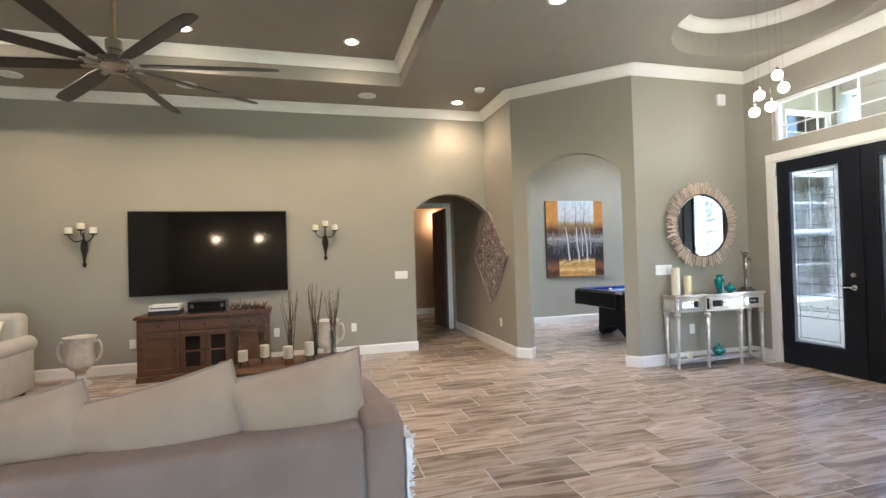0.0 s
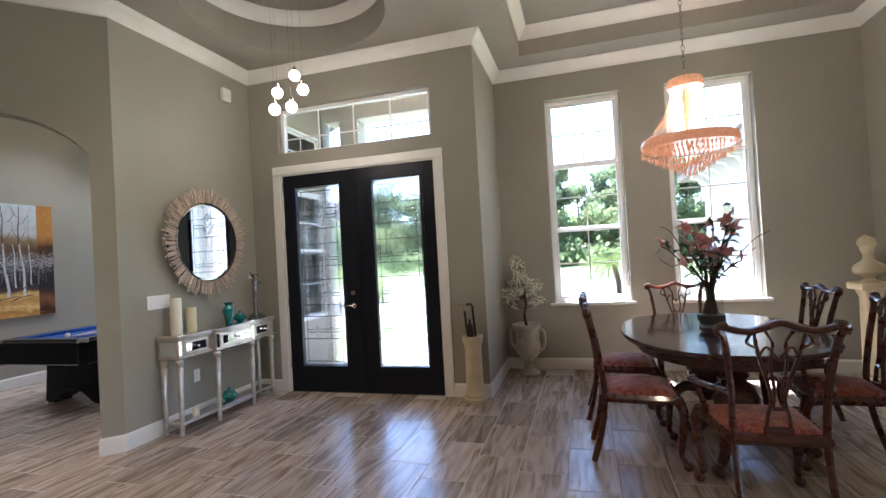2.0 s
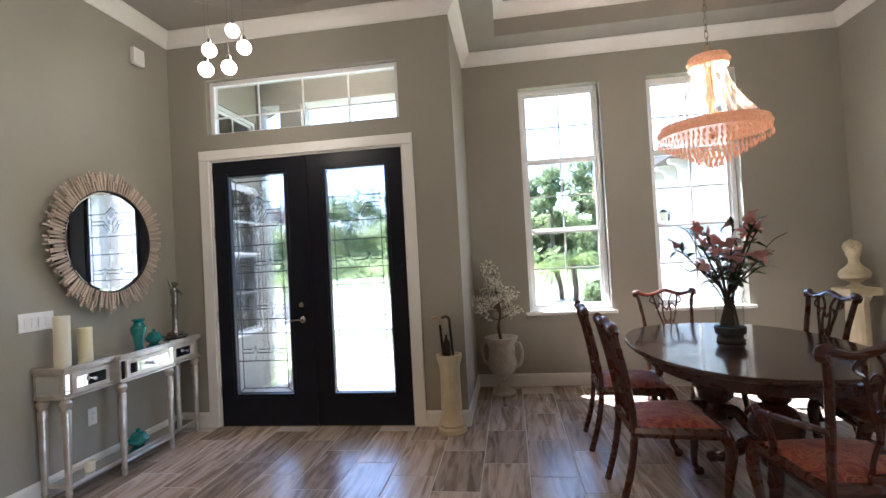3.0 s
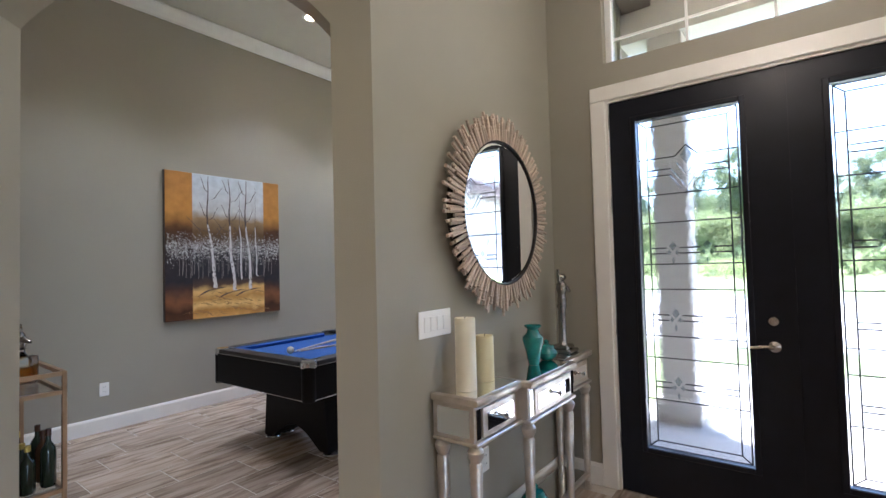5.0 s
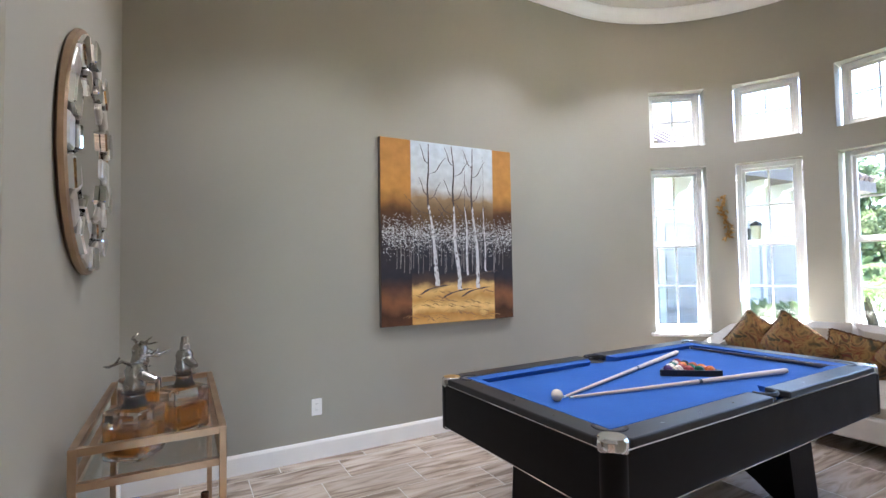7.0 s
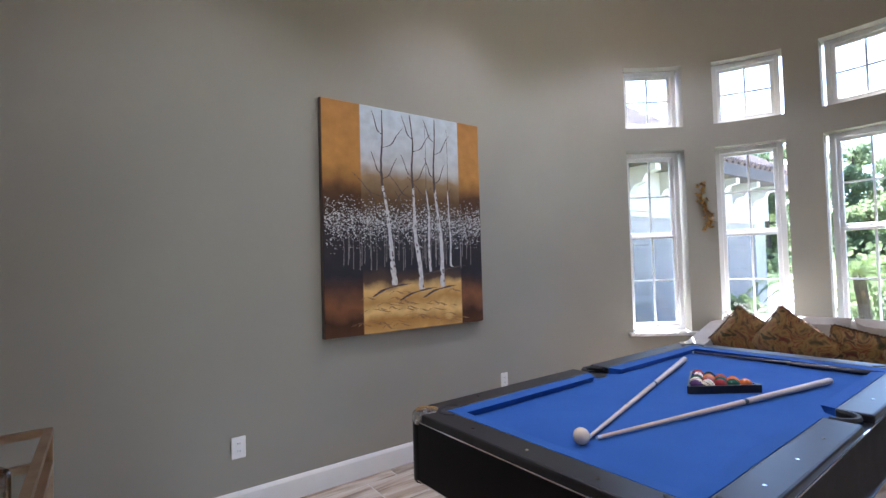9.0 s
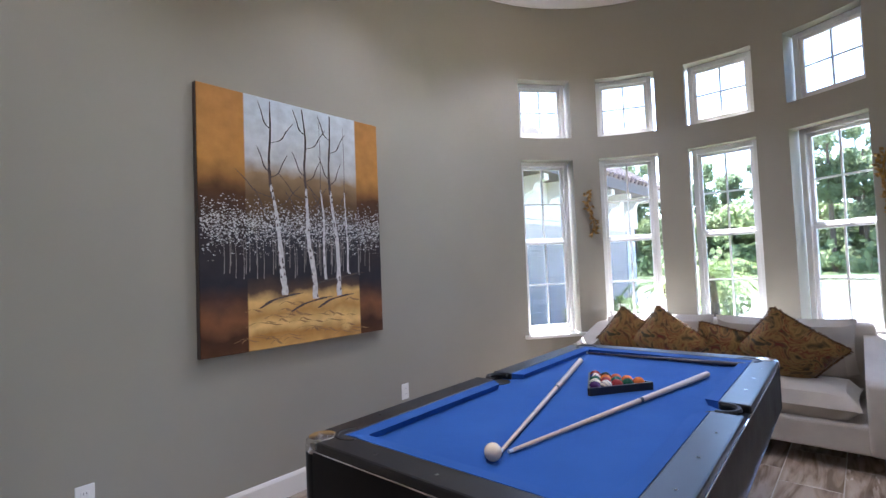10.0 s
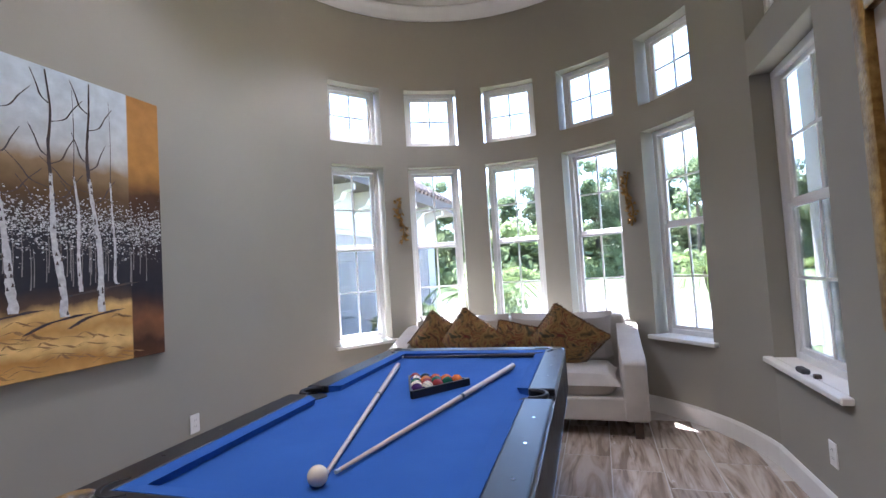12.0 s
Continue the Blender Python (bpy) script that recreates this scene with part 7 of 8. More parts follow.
for x in (0.873, -1.374, -3.229):
    disc(x, 6.64, CEIL, 0.125, "round white in-ceiling speaker", "ceiling_speaker", "speaker")
e = thing("smoke_detector", "round white smoke detector on the ceiling", "smoke detector", (2.328, 6.11, CEIL))
part("base", Lathe([(0.068, -0.012), (0.07, -0.001)], 24), M["plate"], e)
part("cover", Lathe([(0.03, -0.045), (0.05, -0.042), (0.062, -0.025), (0.066, -0.012)], 24), M["plate"], e, smooth=True)
e = thing("alarm_box", "small white alarm box high on the wall", "alarm box", (5.172, CONS_Y, 3.30))
part("housing", Box(-0.06, -0.045, -0.07, 0.06, -0.001, 0.07, 0.008, 2), M["plate"], e, smooth=True)
part("lens", Box(-0.04, -0.049, -0.045, 0.04, -0.045, 0.0, 0.002), M["white"], e)


def ceiling_fan():
    x, y = -1.38, 4.40
    e = thing("ceiling_fan", "large eight-blade ceiling fan with dark blades and a brushed hub", "ceiling fan", (x, y, 0), 0)
    part("canopy", Lathe([(0.075, TRAY_Z - 0.06), (0.08, TRAY_Z - 0.03), (0.07, TRAY_Z - 0.001)], 24), M["steel"], e, smooth=True)
    part("downrod", Tube([(0, 0, 3.2), (0, 0, TRAY_Z - 0.05)], 0.016, 10), M["brass"], e)
    part("hub", Lathe([(0.05, 3.21), (0.062, 3.20), (0.062, 3.13), (0.045, 3.12), (0.05, 3.08), (0.10, 3.055), (0.115, 3.03), (0.115, 2.99), (0.09, 2.965), (0.04, 2.955)][::-1], 32), M["steel"], e, "brushed hub", smooth=True)
    for k in range(8):
        a = -6 + 45 * k
        m = pose(0, 0, 3.0, 0, 0, a) @ pose(0, 0, 0, 12, 0, 0)
        part("blade_iron", moved(Box(0.09, -0.022, -0.006, 0.24, 0.022, 0.004, 0.003), m), M["steel"], e)
        poly = [(0.2, -0.045), (0.35, -0.06), (1.10, -0.066), (1.235, -0.05), (1.26, 0.0), (1.235, 0.05), (1.10, 0.066), (0.35, 0.06), (0.2, 0.045)]
        part("blade", prism(bmesh.new(), poly, 0.004, 0.014, m), M["fan_blade"], e, "dark flat blade")


ceiling_fan()

# ---- living room ----


def television():
    e = thing("television", "large black wall-mounted flat television", "television", (-1.237, TVY - 0.004, 1.0))
    w, h = 1.97, 1.12
    part("housing", Box(-w / 2, -0.045, 0, w / 2, -0.008, h, 0.008, 2), M["black_gloss"], e, smooth=True)
    part("screen", Box(-w / 2 + 0.014, -0.048, 0.02, w / 2 - 0.014, -0.0455, h - 0.014), M["tv_screen"], e, "switched-off glossy screen")
    part("wall_bracket", Box(-0.3, -0.008, 0.3, 0.3, 0.002, 0.8), M["slot"], e)
    part("badge", Box(-0.05, -0.0475, 0.006, 0.05, -0.045, 0.014), M["steel"], e, "small silver badge")


television()
for x in (-3.19, -1.78):
    e = thing("pendant_lamp", "small lit pendant lamp mirrored in the television", "pendant lamp", (x, -3.9, 0), 0, "far pendant lamps")
    part("cord", Tube([(0, 0, 2.36), (0, 0, CEIL if x < LT[0] else CEIL - 0.001)], 0.004, 6), M["black_iron"], e)
    part("shade", Lathe([(0.03, 2.38), (0.09, 2.28), (0.085, 2.28), (0.025, 2.37)], 20), M["brass"], e, smooth=True)
    part("bulb", ball(bmesh.new(), (0, 0, 2.22), 0.06, 12), M["far_bulb"], e, "glowing bulb", smooth=True)
for x, nm in ((-2.72, 0), (0.273, 0)):
    sconce((x, TVY, 1.85), 0, "dark iron three-candle wall sconce beside the television", [(-0.135, 0.045), (0.135, 0.045), (0.0, 0.10)], 0.43)


def media_cabinet():
    e = thing("media_cabinet", "cherry wood media cabinet with glass middle doors", "cabinet", (-1.22, 6.80, 0), 3)
    hw, d = 0.74, 0.25
    part("body", Box(-hw, -d, 0.07, hw, d, 0.755, 0.006), M["cherry"], e)
    part("top", Box(-hw - 0.03, -d - 0.03, 0.755, hw + 0.03, d + 0.02, 0.79, 0.008, 2), M["cherry"], e, smooth=True)
    part("plinth", Box(-hw - 0.015, -d - 0.015, 0.004, hw + 0.015, d, 0.08, 0.006), M["cherry"], e)
    y = -d
    for x0, x1 in ((-hw + 0.03, -0.30), (-0.28, 0.28), (0.30, hw - 0.03)):
        dr = part("drawer", Box(x0, y - 0.014, 0.60, x1, y - 0.0005, 0.735, 0.005), M["cherry"], e)
        for kx in ((x0 + x1) / 2,):
            part("knob", moved(Lathe([(0.008, 0), (0.014, 0.012), (0.008, 0.02)], 10), pose(kx, y - 0.014, 0.667, 90, 0, 0)), M["black_iron"], dr, "dark knob", smooth=True)
    for x0, x1, glass in ((-hw + 0.03, -0.30, 0), (-0.28, -0.005, 1), (0.005, 0.28, 1), (0.30, hw - 0.03, 0)):
        bm = bmesh.new()
        f = 0.055
        for b in ((x0, y - 0.014, 0.10, x0 + f, y - 0.0005, 0.58), (x1 - f, y - 0.014, 0.10, x1, y - 0.0005, 0.58), (x0 + f, y - 0.014, 0.10, x1 - f, y - 0.0005, 0.10 + f), (x0 + f, y - 0.014, 0.58 - f, x1 - f, y - 0.0005, 0.58)):
            box(bm, *b, 0.004)
        if glass:
            box(bm, x0 + f, y - 0.012, 0.335, x1 - f, y - 0.002, 0.355)
        dd = part("door", bm, M["cherry"], e)
        part("pane" if glass else "panel", Box(x0 + f, y - 0.006, 0.10 + f, x1 - f, y - 0.001, 0.58 - f), M["tv_screen"] if glass else M["cherry"], dd, "dark glass pane" if glass else "")
        kx = x1 - 0.025 if x0 < -0.1 else x0 + 0.025
        part("knob", moved(Lathe([(0.008, 0), (0.014, 0.012), (0.008, 0.02)], 10), pose(kx, y - 0.014, 0.36, 90, 0, 0)), M["black_iron"], dd, smooth=True)


media_cabinet()
e = thing("cable_box", "stacked silver disc players on the media cabinet", "disc player", (-1.68, 6.73, 0.791), 3)
part("lower_case", Box(-0.17, -0.14, 0.0, 0.17, 0.14, 0.055, 0.004), M["black_gloss"], e)
part("upper_case", Box(-0.165, -0.13, 0.056, 0.165, 0.13, 0.125, 0.004), M["plate"], e)
part("front_strip", Box(-0.15, -0.133, 0.08, 0.15, -0.13, 0.095), M["slot"], e)
e = thing("receiver", "black audio receiver on the media cabinet", "receiver", (-1.20, 6.75, 0.791), 3)
part("case", Box(-0.22, -0.15, 0.012, 0.22, 0.15, 0.15, 0.005), M["black_gloss"], e)
part("front_panel", Box(-0.21, -0.154, 0.02, 0.21, -0.15, 0.14), M["tv_screen"], e)
for x in (-0.17, 0.17):
    part("dial", moved(Lathe([(0.022, 0), (0.02, 0.012)], 16), pose(x, -0.154, 0.09, 90, 0, 0)), M["slot"], e)
    part("foot", Box(x - 0.02, -0.12, 0.0, x + 0.02, 0.12, 0.012), M["slot"], e)
e = thing("dark_centrepiece", "low dark twig centrepiece on the media cabinet", "ornament", (-0.72, 6.76, 0.791), 3)
bm = bmesh.new()
rnd = random.Random(6)
for _ in range(60):
    x = rnd.uniform(-0.2, 0.2)
    tube(bm, [(x, rnd.uniform(-0.06, 0.06), 0.0), (x + rnd.uniform(-0.06, 0.06), rnd.uniform(-0.1, 0.1), rnd.uniform(0.03, 0.10))], 0.007, 4)
part("twig_bunch", bm, M["bark"], e)["kind"] = "stuff"
urn((-2.585, 6.66, 0), 0.98, "empty white stone urn with scrolled handles beside the cabinet", True)
urn((0.27, 6.86, 0), 0.96, "white stone urn with scrolled handles against the wall", True)


def sofa():
    e = thing("sofa", "tan upholstered sofa seen from behind", "sofa", (-0.81, 2.64, 0), 3.5)
    hw, y0, y1 = 1.27, -0.52, 0.56       # back at y0
    part("base", Box(-hw + 0.02, y0 + 0.05, 0.10, hw - 0.02, y1, 0.34, 0.02, 2), M["beige_sofa"], e, smooth=True)
    part("back", Box(-hw + 0.2, y0, 0.08, hw - 0.175, y0 + 0.2, 0.68, 0.035, 3), M["beige_sofa"], e, smooth=True)
    for s in (-1, 1):
        x0, x1 = sorted((s * (hw - 0.175), s * hw))
        prof = [(y0 + 0.004, 0.08), (y0 + 0.004, 0.69), (y0 + 0.2, 0.71), (y1 - 0.1, 0.66), (y1, 0.62), (y1, 0.08)]
        bm = prism(bmesh.new(), prof, x0, x1, Matrix(((0, 0, 1, 0), (1, 0, 0, 0), (0, 1, 0, 0), (0, 0, 0, 1))))
        bmesh.ops.bevel(bm, geom=list(bm.edges), offset=0.028, segments=3, affect="EDGES", profile=0.5)
        part("arm", bm, M["beige_sofa"], e, smooth=True)
    for k in range(3):
        x = (k - 1) * 0.72
        part("seat_cushion", moved(cushion_mesh(0.72, 0.80, 0.19, 10, 6, seed=k), Matrix.Translation((x, 0.12, 0.43))), M["beige_sofa"], e, smooth=True)
    for x in (-hw + 0.1, hw - 0.1):
        for y in (y0 + 0.08, y1 - 0.08):
            part("foot", Lathe([(0.025, 0.004), (0.03, 0.09), (0.03, 0.1)], 12, (x, y, 0)), M["dark_wood"], e, "dark wooden foot")


sofa()
for k, (x, y, z, rx, spin, sz) in enumerate(((0.06, 2.45, 0.665, 106, 10, 0.60), (-0.50, 2.44, 0.595, 107, 13, 0.70), (-1.06, 2.46, 0.57, 106, 11, 0.70))):
    throw_pillow((x, y, z), pose(0, 0, 0, 0, 0, 4 - 3 * k) @ pose(0, 0, 0, rx, 0, 0) @ pose(0, 0, 0, 0, 0, spin), sz, M["beige_pillow"], "plump oyster pillow with taupe piping on the sofa", 40 + k, "sofa_pillow", piping=M["piping"], thick=0.26)


def fleece_throw():
    e = thing("throw_blanket", "white fleecy throw draped down the sofa arm", "throw", (-0.81, 2.64, 0), 3.5)
    rnd = random.Random(91)
    bm = bmesh.new()
    ny, nz = 18, 12
    rows = []
    for i in range(ny + 1):
        y = -0.515 + 0.70 * i / ny
        rows.append([(1.275 + 0.022 + 0.012 * math.sin(9 * y + 0.5 * j) + rnd.uniform(-0.004, 0.004), y + rnd.uniform(-0.008, 0.008), 0.16 + 0.45 * j / nz) for j in range(nz + 1)])
    outer = [[bm.verts.new(p) for p in r] for r in rows]
    inner = [[bm.verts.new((1.274, p[1], p[2])) for p in r] for r in rows]
    for i in range(ny):
        for j in range(nz):
            bm.faces.new((outer[i][j], outer[i + 1][j], outer[i + 1][j + 1], outer[i][j + 1]))
            bm.faces.new((inner[i][j], inner[i][j + 1], inner[i + 1][j + 1], inner[i + 1][j]))
    for i in range(ny):
        for j in (0, nz):
            bm.faces.new((outer[i][j], inner[i][j], inner[i + 1][j], outer[i + 1][j]))
    for j in range(nz):
        for i in (0, ny):
            bm.faces.new((outer[i][j], outer[i][j + 1], inner[i][j + 1], inner[i][j]))
    bmesh.ops.recalc_face_normals(bm, faces=bm.faces)
    part("cloth", bm, M["fleece"], e, smooth=True)
    bm = bmesh.new()
    for _ in range(900):
        p = Vector((1.296, rnd.uniform(-0.52, 0.19), rnd.uniform(0.15, 0.62)))
        tube(bm, [p, p + Vector((rnd.uniform(0.008, 0.022), rnd.uniform(-0.012, 0.012), rnd.uniform(-0.012, 0.008)))], [0.005, 0.002], 4)
    part("fleece_tuft", bm, M["fleece"], e, "fluffy white pile")["kind"] = "stuff"


M["fleece"] = mat("white_fleece", (0.78, 0.76, 0.73), (0.70, 0.68, 0.65), 0.95, scale=20, bump=0.4, bscale=200, sheen=0.3)
fleece_throw()


def armchair():
    e = thing("armchair", "pale rolled-arm armchair with a gold pillow", "armchair", (-3.42, 6.10, 0), 0)
    part("base", Box(-0.42, -0.42, 0.08, 0.42, 0.42, 0.34, 0.03, 2), M["pale_arm"], e, smooth=True)
    part("back", Box(-0.40, 0.24, 0.30, 0.40, 0.46, 0.92, 0.07, 3), M["pale_arm"], e, smooth=True)
    part("seat_cushion", moved(cushion_mesh(0.62, 0.66, 0.18, 10, 5, seed=2), Matrix.Translation((0, -0.08, 0.42))), M["pale_arm"], e, smooth=True)
    for s in (-1, 1):
        x0, x1 = sorted((s * 0.31, s * 0.47))
        bm = Box(x0, -0.44, 0.06, x1, 0.40, 0.56, 0.03, 2)
        tube(bm, [(s * 0.40, -0.45, 0.57), (s * 0.40, 0.40, 0.57)], 0.095, 16)
        part("rolled_arm", bm, M["pale_arm"], e, smooth=True)
        for y in (-0.36, 0.36):
            part("foot", Lathe([(0.025, 0.004), (0.03, 0.07)], 10, (s * 0.36, y, 0)), M["dark_wood"], e)


armchair()
throw_pillow((-3.30, 6.18, 0.68), pose(0, 0, 0, 66, 0, 0), 0.38, M["candle"], "small gold pillow on the armchair", 77, "accent_pillow", thick=0.14)


def coffee_table():
    e = thing("coffee_table", "dark wood coffee table in front of the sofa", "coffee table", (-0.2, 4.85, 0))
    part("tabletop", Box(-0.6, -0.33, 0.42, 0.6, 0.33, 0.45, 0.008, 2), M["cherry"], e, smooth=True)
    part("apron", Box(-0.55, -0.29, 0.34, 0.55, 0.29, 0.42), M["cherry"], e)
    for sx in (-1, 1):
        for sy in (-1, 1):
            part("leg", Lathe([(0.025, 0.004), (0.03, 0.10), (0.04, 0.25), (0.03, 0.34)], 12, (sx * 0.51, sy * 0.25, 0)), M["cherry"], e, smooth=True)


coffee_table()
for k, (x, y, h) in enumerate(((-0.363, 4.95, 0.12), (-0.144, 4.80, 0.115), (0.046, 4.87, 0.13), (-0.541, 4.83, 0.10))):
    e = thing("pillar_candle", "white pillar candle on a black wire stand", "candle", (x, y, 0.4505), 0, "candles on the coffee table")
    bm = bmesh.new()
    for q in range(3):
        a = 2.1 * q
        tube(bm, [(0.05 * math.cos(a), 0.05 * math.sin(a), 0.0), (0.03 * math.cos(a), 0.03 * math.sin(a), 0.045)], 0.004, 5)
    lathe(bm, [(0.055, 0.045), (0.055, 0.05)], 16)
    part("stand", bm, M["black_iron"], e)
    part("wax", Lathe([(0.042, 0.05), (0.043, 0.06), (0.043, 0.045 + h), (0.03, 0.042 + h)], 20), M["candle_pale"], e, "white wax", smooth=True)


def twig_vase(x, y, h, seed):
    e = thing("twig_vase", "slim glass vase of dark bare twigs", "vase", (x, y, 0.4505), 0, "twig vases on the coffee table")
    part("glass", Lathe([(0.03, 0.0), (0.035, 0.005), (0.035, 0.26), (0.031, 0.26), (0.031, 0.01)], 18), M["glass"], e, smooth=True)
    rnd = random.Random(seed)
    bm = bmesh.new()
    for _ in range(12):
        a, b = rnd.uniform(-0.02, 0.02), rnd.uniform(-0.02, 0.02)
        tx, ty = rnd.uniform(-0.09, 0.09), rnd.uniform(-0.07, 0.07)
        hh = h * rnd.uniform(0.8, 1.05)
        tube(bm, curve([(a, b, 0.012), (a + tx * 0.3, b + ty * 0.3, hh * 0.45), (tx * 0.7, ty * 0.7, hh * 0.75), (tx, ty, hh)], 4), [0.0035] * 8 + [0.0025] * 5, 5)
    part("twig_bunch", bm, M["bark"], e, "dark bare twigs")["kind"] = "stuff"
    bm = bmesh.new()
    for _ in range(26):
        bmesh.ops.create_icosphere(bm, subdivisions=1, radius=0.006, matrix=Matrix.Translation((rnd.gauss(0, 0.045), rnd.gauss(0, 0.04), rnd.uniform(0.3, h))))
    part("bead_drops", bm, M["crystal_clear"], e, "tiny clear beads")["kind"] = "stuff"


for k, (x, y, h) in enumerate(((-0.62, 4.98, 0.60), (-0.40, 5.08, 0.56), (-0.13, 5.0, 0.66), (0.10, 5.02, 0.70), (0.27, 4.95, 0.66))):
    twig_vase(x, y, h, 60 + k)
tagged(part("area_rug", Box(-2.3, 3.3, 0.004, 0.75, 6.0, 0.014, 0.003), M["rug"]), "beige patterned rug under the coffee table", "rug")


def diamond_panel():
    e = thing("diamond_wall_panel", "weathered carved diamond-shaped wall panel", "wall decor", (2.76, 7.0, 1.385), -90)
    a, b = 0.70, 0.70
    m = Matrix(((1, 0, 0, 0), (0, 0, -1, 0), (0, 1, 0, 0), (0, 0, 0, 1)))
    part("backing", prism(bmesh.new(), [(-a, 0), (0, -b), (a, 0), (0, b)], 0.001, 0.025, m), M["relief"], e)
    for k in range(4):
        q = [(-a, 0), (0, -b), (a, 0), (0, b)]
        p0, p1 = q[k], q[(k + 1) % 4]
        part("border", Tube([m @ Vector((*p0, 0.03)), m @ Vector((*p1, 0.03))], 0.016, 6), M["relief"], e)
    for ring, (r, n, s) in enumerate(((0.0, 1, 0.08), (0.16, 8, 0.06), (0.30, 14, 0.055), (0.44, 16, 0.05))):
        bm = bmesh.new()
        for k in range(n):
            t = 2 * math.pi * k / n
            cx, cy = r * math.cos(t), r * math.sin(t)
            if abs(cx) + abs(cy) > 0.62:
                continue
            for p in range(6):
                tt = p * math.pi / 3 + t
                tube(bm, [m @ Vector((cx, cy, 0.03)), m @ Vector((cx + s * 0.6 * math.cos(tt), cy + s * 0.6 * math.sin(tt), 0.045)), m @ Vector((cx + s * math.cos(tt), cy + s * math.sin(tt), 0.03))], [0.008, 0.014, 0.004], 5)
        part("carved_rosette", bm, M["relief"], e, "carved flower relief")


diamond_panel()


def hall():
    e = new("door_3")
    e.matrix_world = pose(2.585, 8.99, 0.012, 0, 0, 91)
    structure(e, "open dark walnut hall door", "door")
    part("leaf_panel", Box(0, -0.02, 0, 0.9, 0.02, 2.32, 0.004), M["door_wood"], e)
    for z0, z1 in ((0.2, 0.95), (1.1, 2.15)):
        part("raised_panel", Box(0.14, 0.02, z0, 0.76, 0.028, z1, 0.006), M["door_wood"], e)
    for z in (0.3, 1.15, 2.0):
        part("hinge", Box(-0.012, -0.012, z, 0.0, 0.012, z + 0.09), M["steel"], e)
    bm = bmesh.new()
    box(bm, 2.603, 8.945, 0.004, 2.69, 8.968, 2.35, 0.004)
    box(bm, 1.46, 8.945, 0.004, 1.547, 8.968, 2.35, 0.004)
    box(bm, 1.46, 8.945, 2.351, 2.69, 8.968, 2.44, 0.004)
    structure(part("trim_hall_door", bm, M["trim"]), "white hall door casing", "door casing")


hall()
e = thing("hall_sconce", "small lit wall lamp in the room beyond the hall", "wall lamp", (3.05, 11.548, 2.2))
part("bracket", Tube([(0, 0, -0.05), (0, -0.08, -0.05), (0, -0.08, 0.0)], 0.01, 6), M["brass"], e)
part("shade", Lathe([(0.03, -0.01), (0.05, 0.13), (0.045, 0.13), (0.025, 0.0)], 18, (0, -0.08, 0)), M["sheet_lamp"], e, "glowing glass shade", smooth=True)
lamp("hall_sconce_light", "POINT", (3.05, 11.35, 2.30), 1.3, (1.0, 0.6, 0.32), 0.05)
e = thing("curved_wall_bar", "thin dark curved wall ornament in the far room", "wall decor", (2.15, 11.548, 2.08))
part("bar", Tube(curve([(-0.2, -0.02, 0.03), (0, -0.03, 0.0), (0.22, -0.02, -0.05)], 6), 0.016, 6), M["black_iron"], e)

# ---- outside ----
M["foliage"] = mat("foliage", (0.15, 0.19, 0.075), (0.21, 0.24, 0.11), 0.7, scale=0.8, vary=0.3)
M["foliage_pine"] = mat("pine_foliage", (0.12, 0.15, 0.07), (0.16, 0.19, 0.10), 0.7, scale=0.8, vary=0.3)
M["palm_leaf"] = mat("palm_leaf", (0.22, 0.27, 0.06), (0.15, 0.20, 0.05), 0.5, scale=2)


def leafy(m):
    """Lets light through thin leaves."""
    nt = m.node_tree
    b = nt.nodes["Principled BSDF"]
    tl = nt.nodes.new("ShaderNodeBsdfTranslucent")
    hv = nt.nodes.new("ShaderNodeHueSaturation")
    hv.inputs["Value"].default_value, hv.inputs["Saturation"].default_value = 1.9, 0.9
    nt.links.new(b.inputs["Base Color"].links[0].from_socket, hv.inputs["Color"])
    nt.links.new(hv.outputs[0], tl.inputs[0])
    ms = nt.nodes.new("ShaderNodeMixShader")
    ms.inputs[0].default_value = 0.55
    nt.links.new(b.outputs[0], ms.inputs[1])
    nt.links.new(tl.outputs[0], ms.inputs[2])
    nt.links.new(ms.outputs[0], nt.nodes["Material Output"].inputs[0])


for k in ("foliage", "foliage_pine", "palm_leaf"):
    leafy(M[k])
M["trunk_far"] = mat("pine_bark", (0.12, 0.08, 0.055), (0.07, 0.05, 0.035), 0.9, scale=6, bump=0.6, bscale=20)
M["garage"] = mat("garage_door_paint", (0.42, 0.37, 0.34), (0.38, 0.34, 0.31), 0.6, scale=3)
M["cream_trim"] = mat("cream_stucco_trim", (0.70, 0.67, 0.62), (0.64, 0.61, 0.56), 0.85, bump=0.3, bscale=90)
M["lantern_glass"] = glass_mat("lantern_glass", (0.8, 0.75, 0.6))


def lantern(place, rz, parent=None):
    e = thing("porch_lantern", "black outdoor wall lantern", "wall lantern", place, rz, "wall lanterns")
    part("back_plate", Box(-0.06, -0.02, -0.15, 0.06, 0.0, 0.15, 0.006), M["black_iron"], e)
    part("lantern_roof", Lathe([(0.14, 0.20), (0.10, 0.25), (0.02, 0.30)], 8, (0, -0.16, 0)), M["black_iron"], e)
    part("lantern_glazing", Lathe([(0.08, -0.15), (0.12, 0.2)], 8, (0, -0.16, 0)), M["lantern_glass"], e, "seeded glass")
    part("lantern_base", Lathe([(0.03, -0.24), (0.09, -0.15)], 8, (0, -0.16, 0)), M["black_iron"], e)


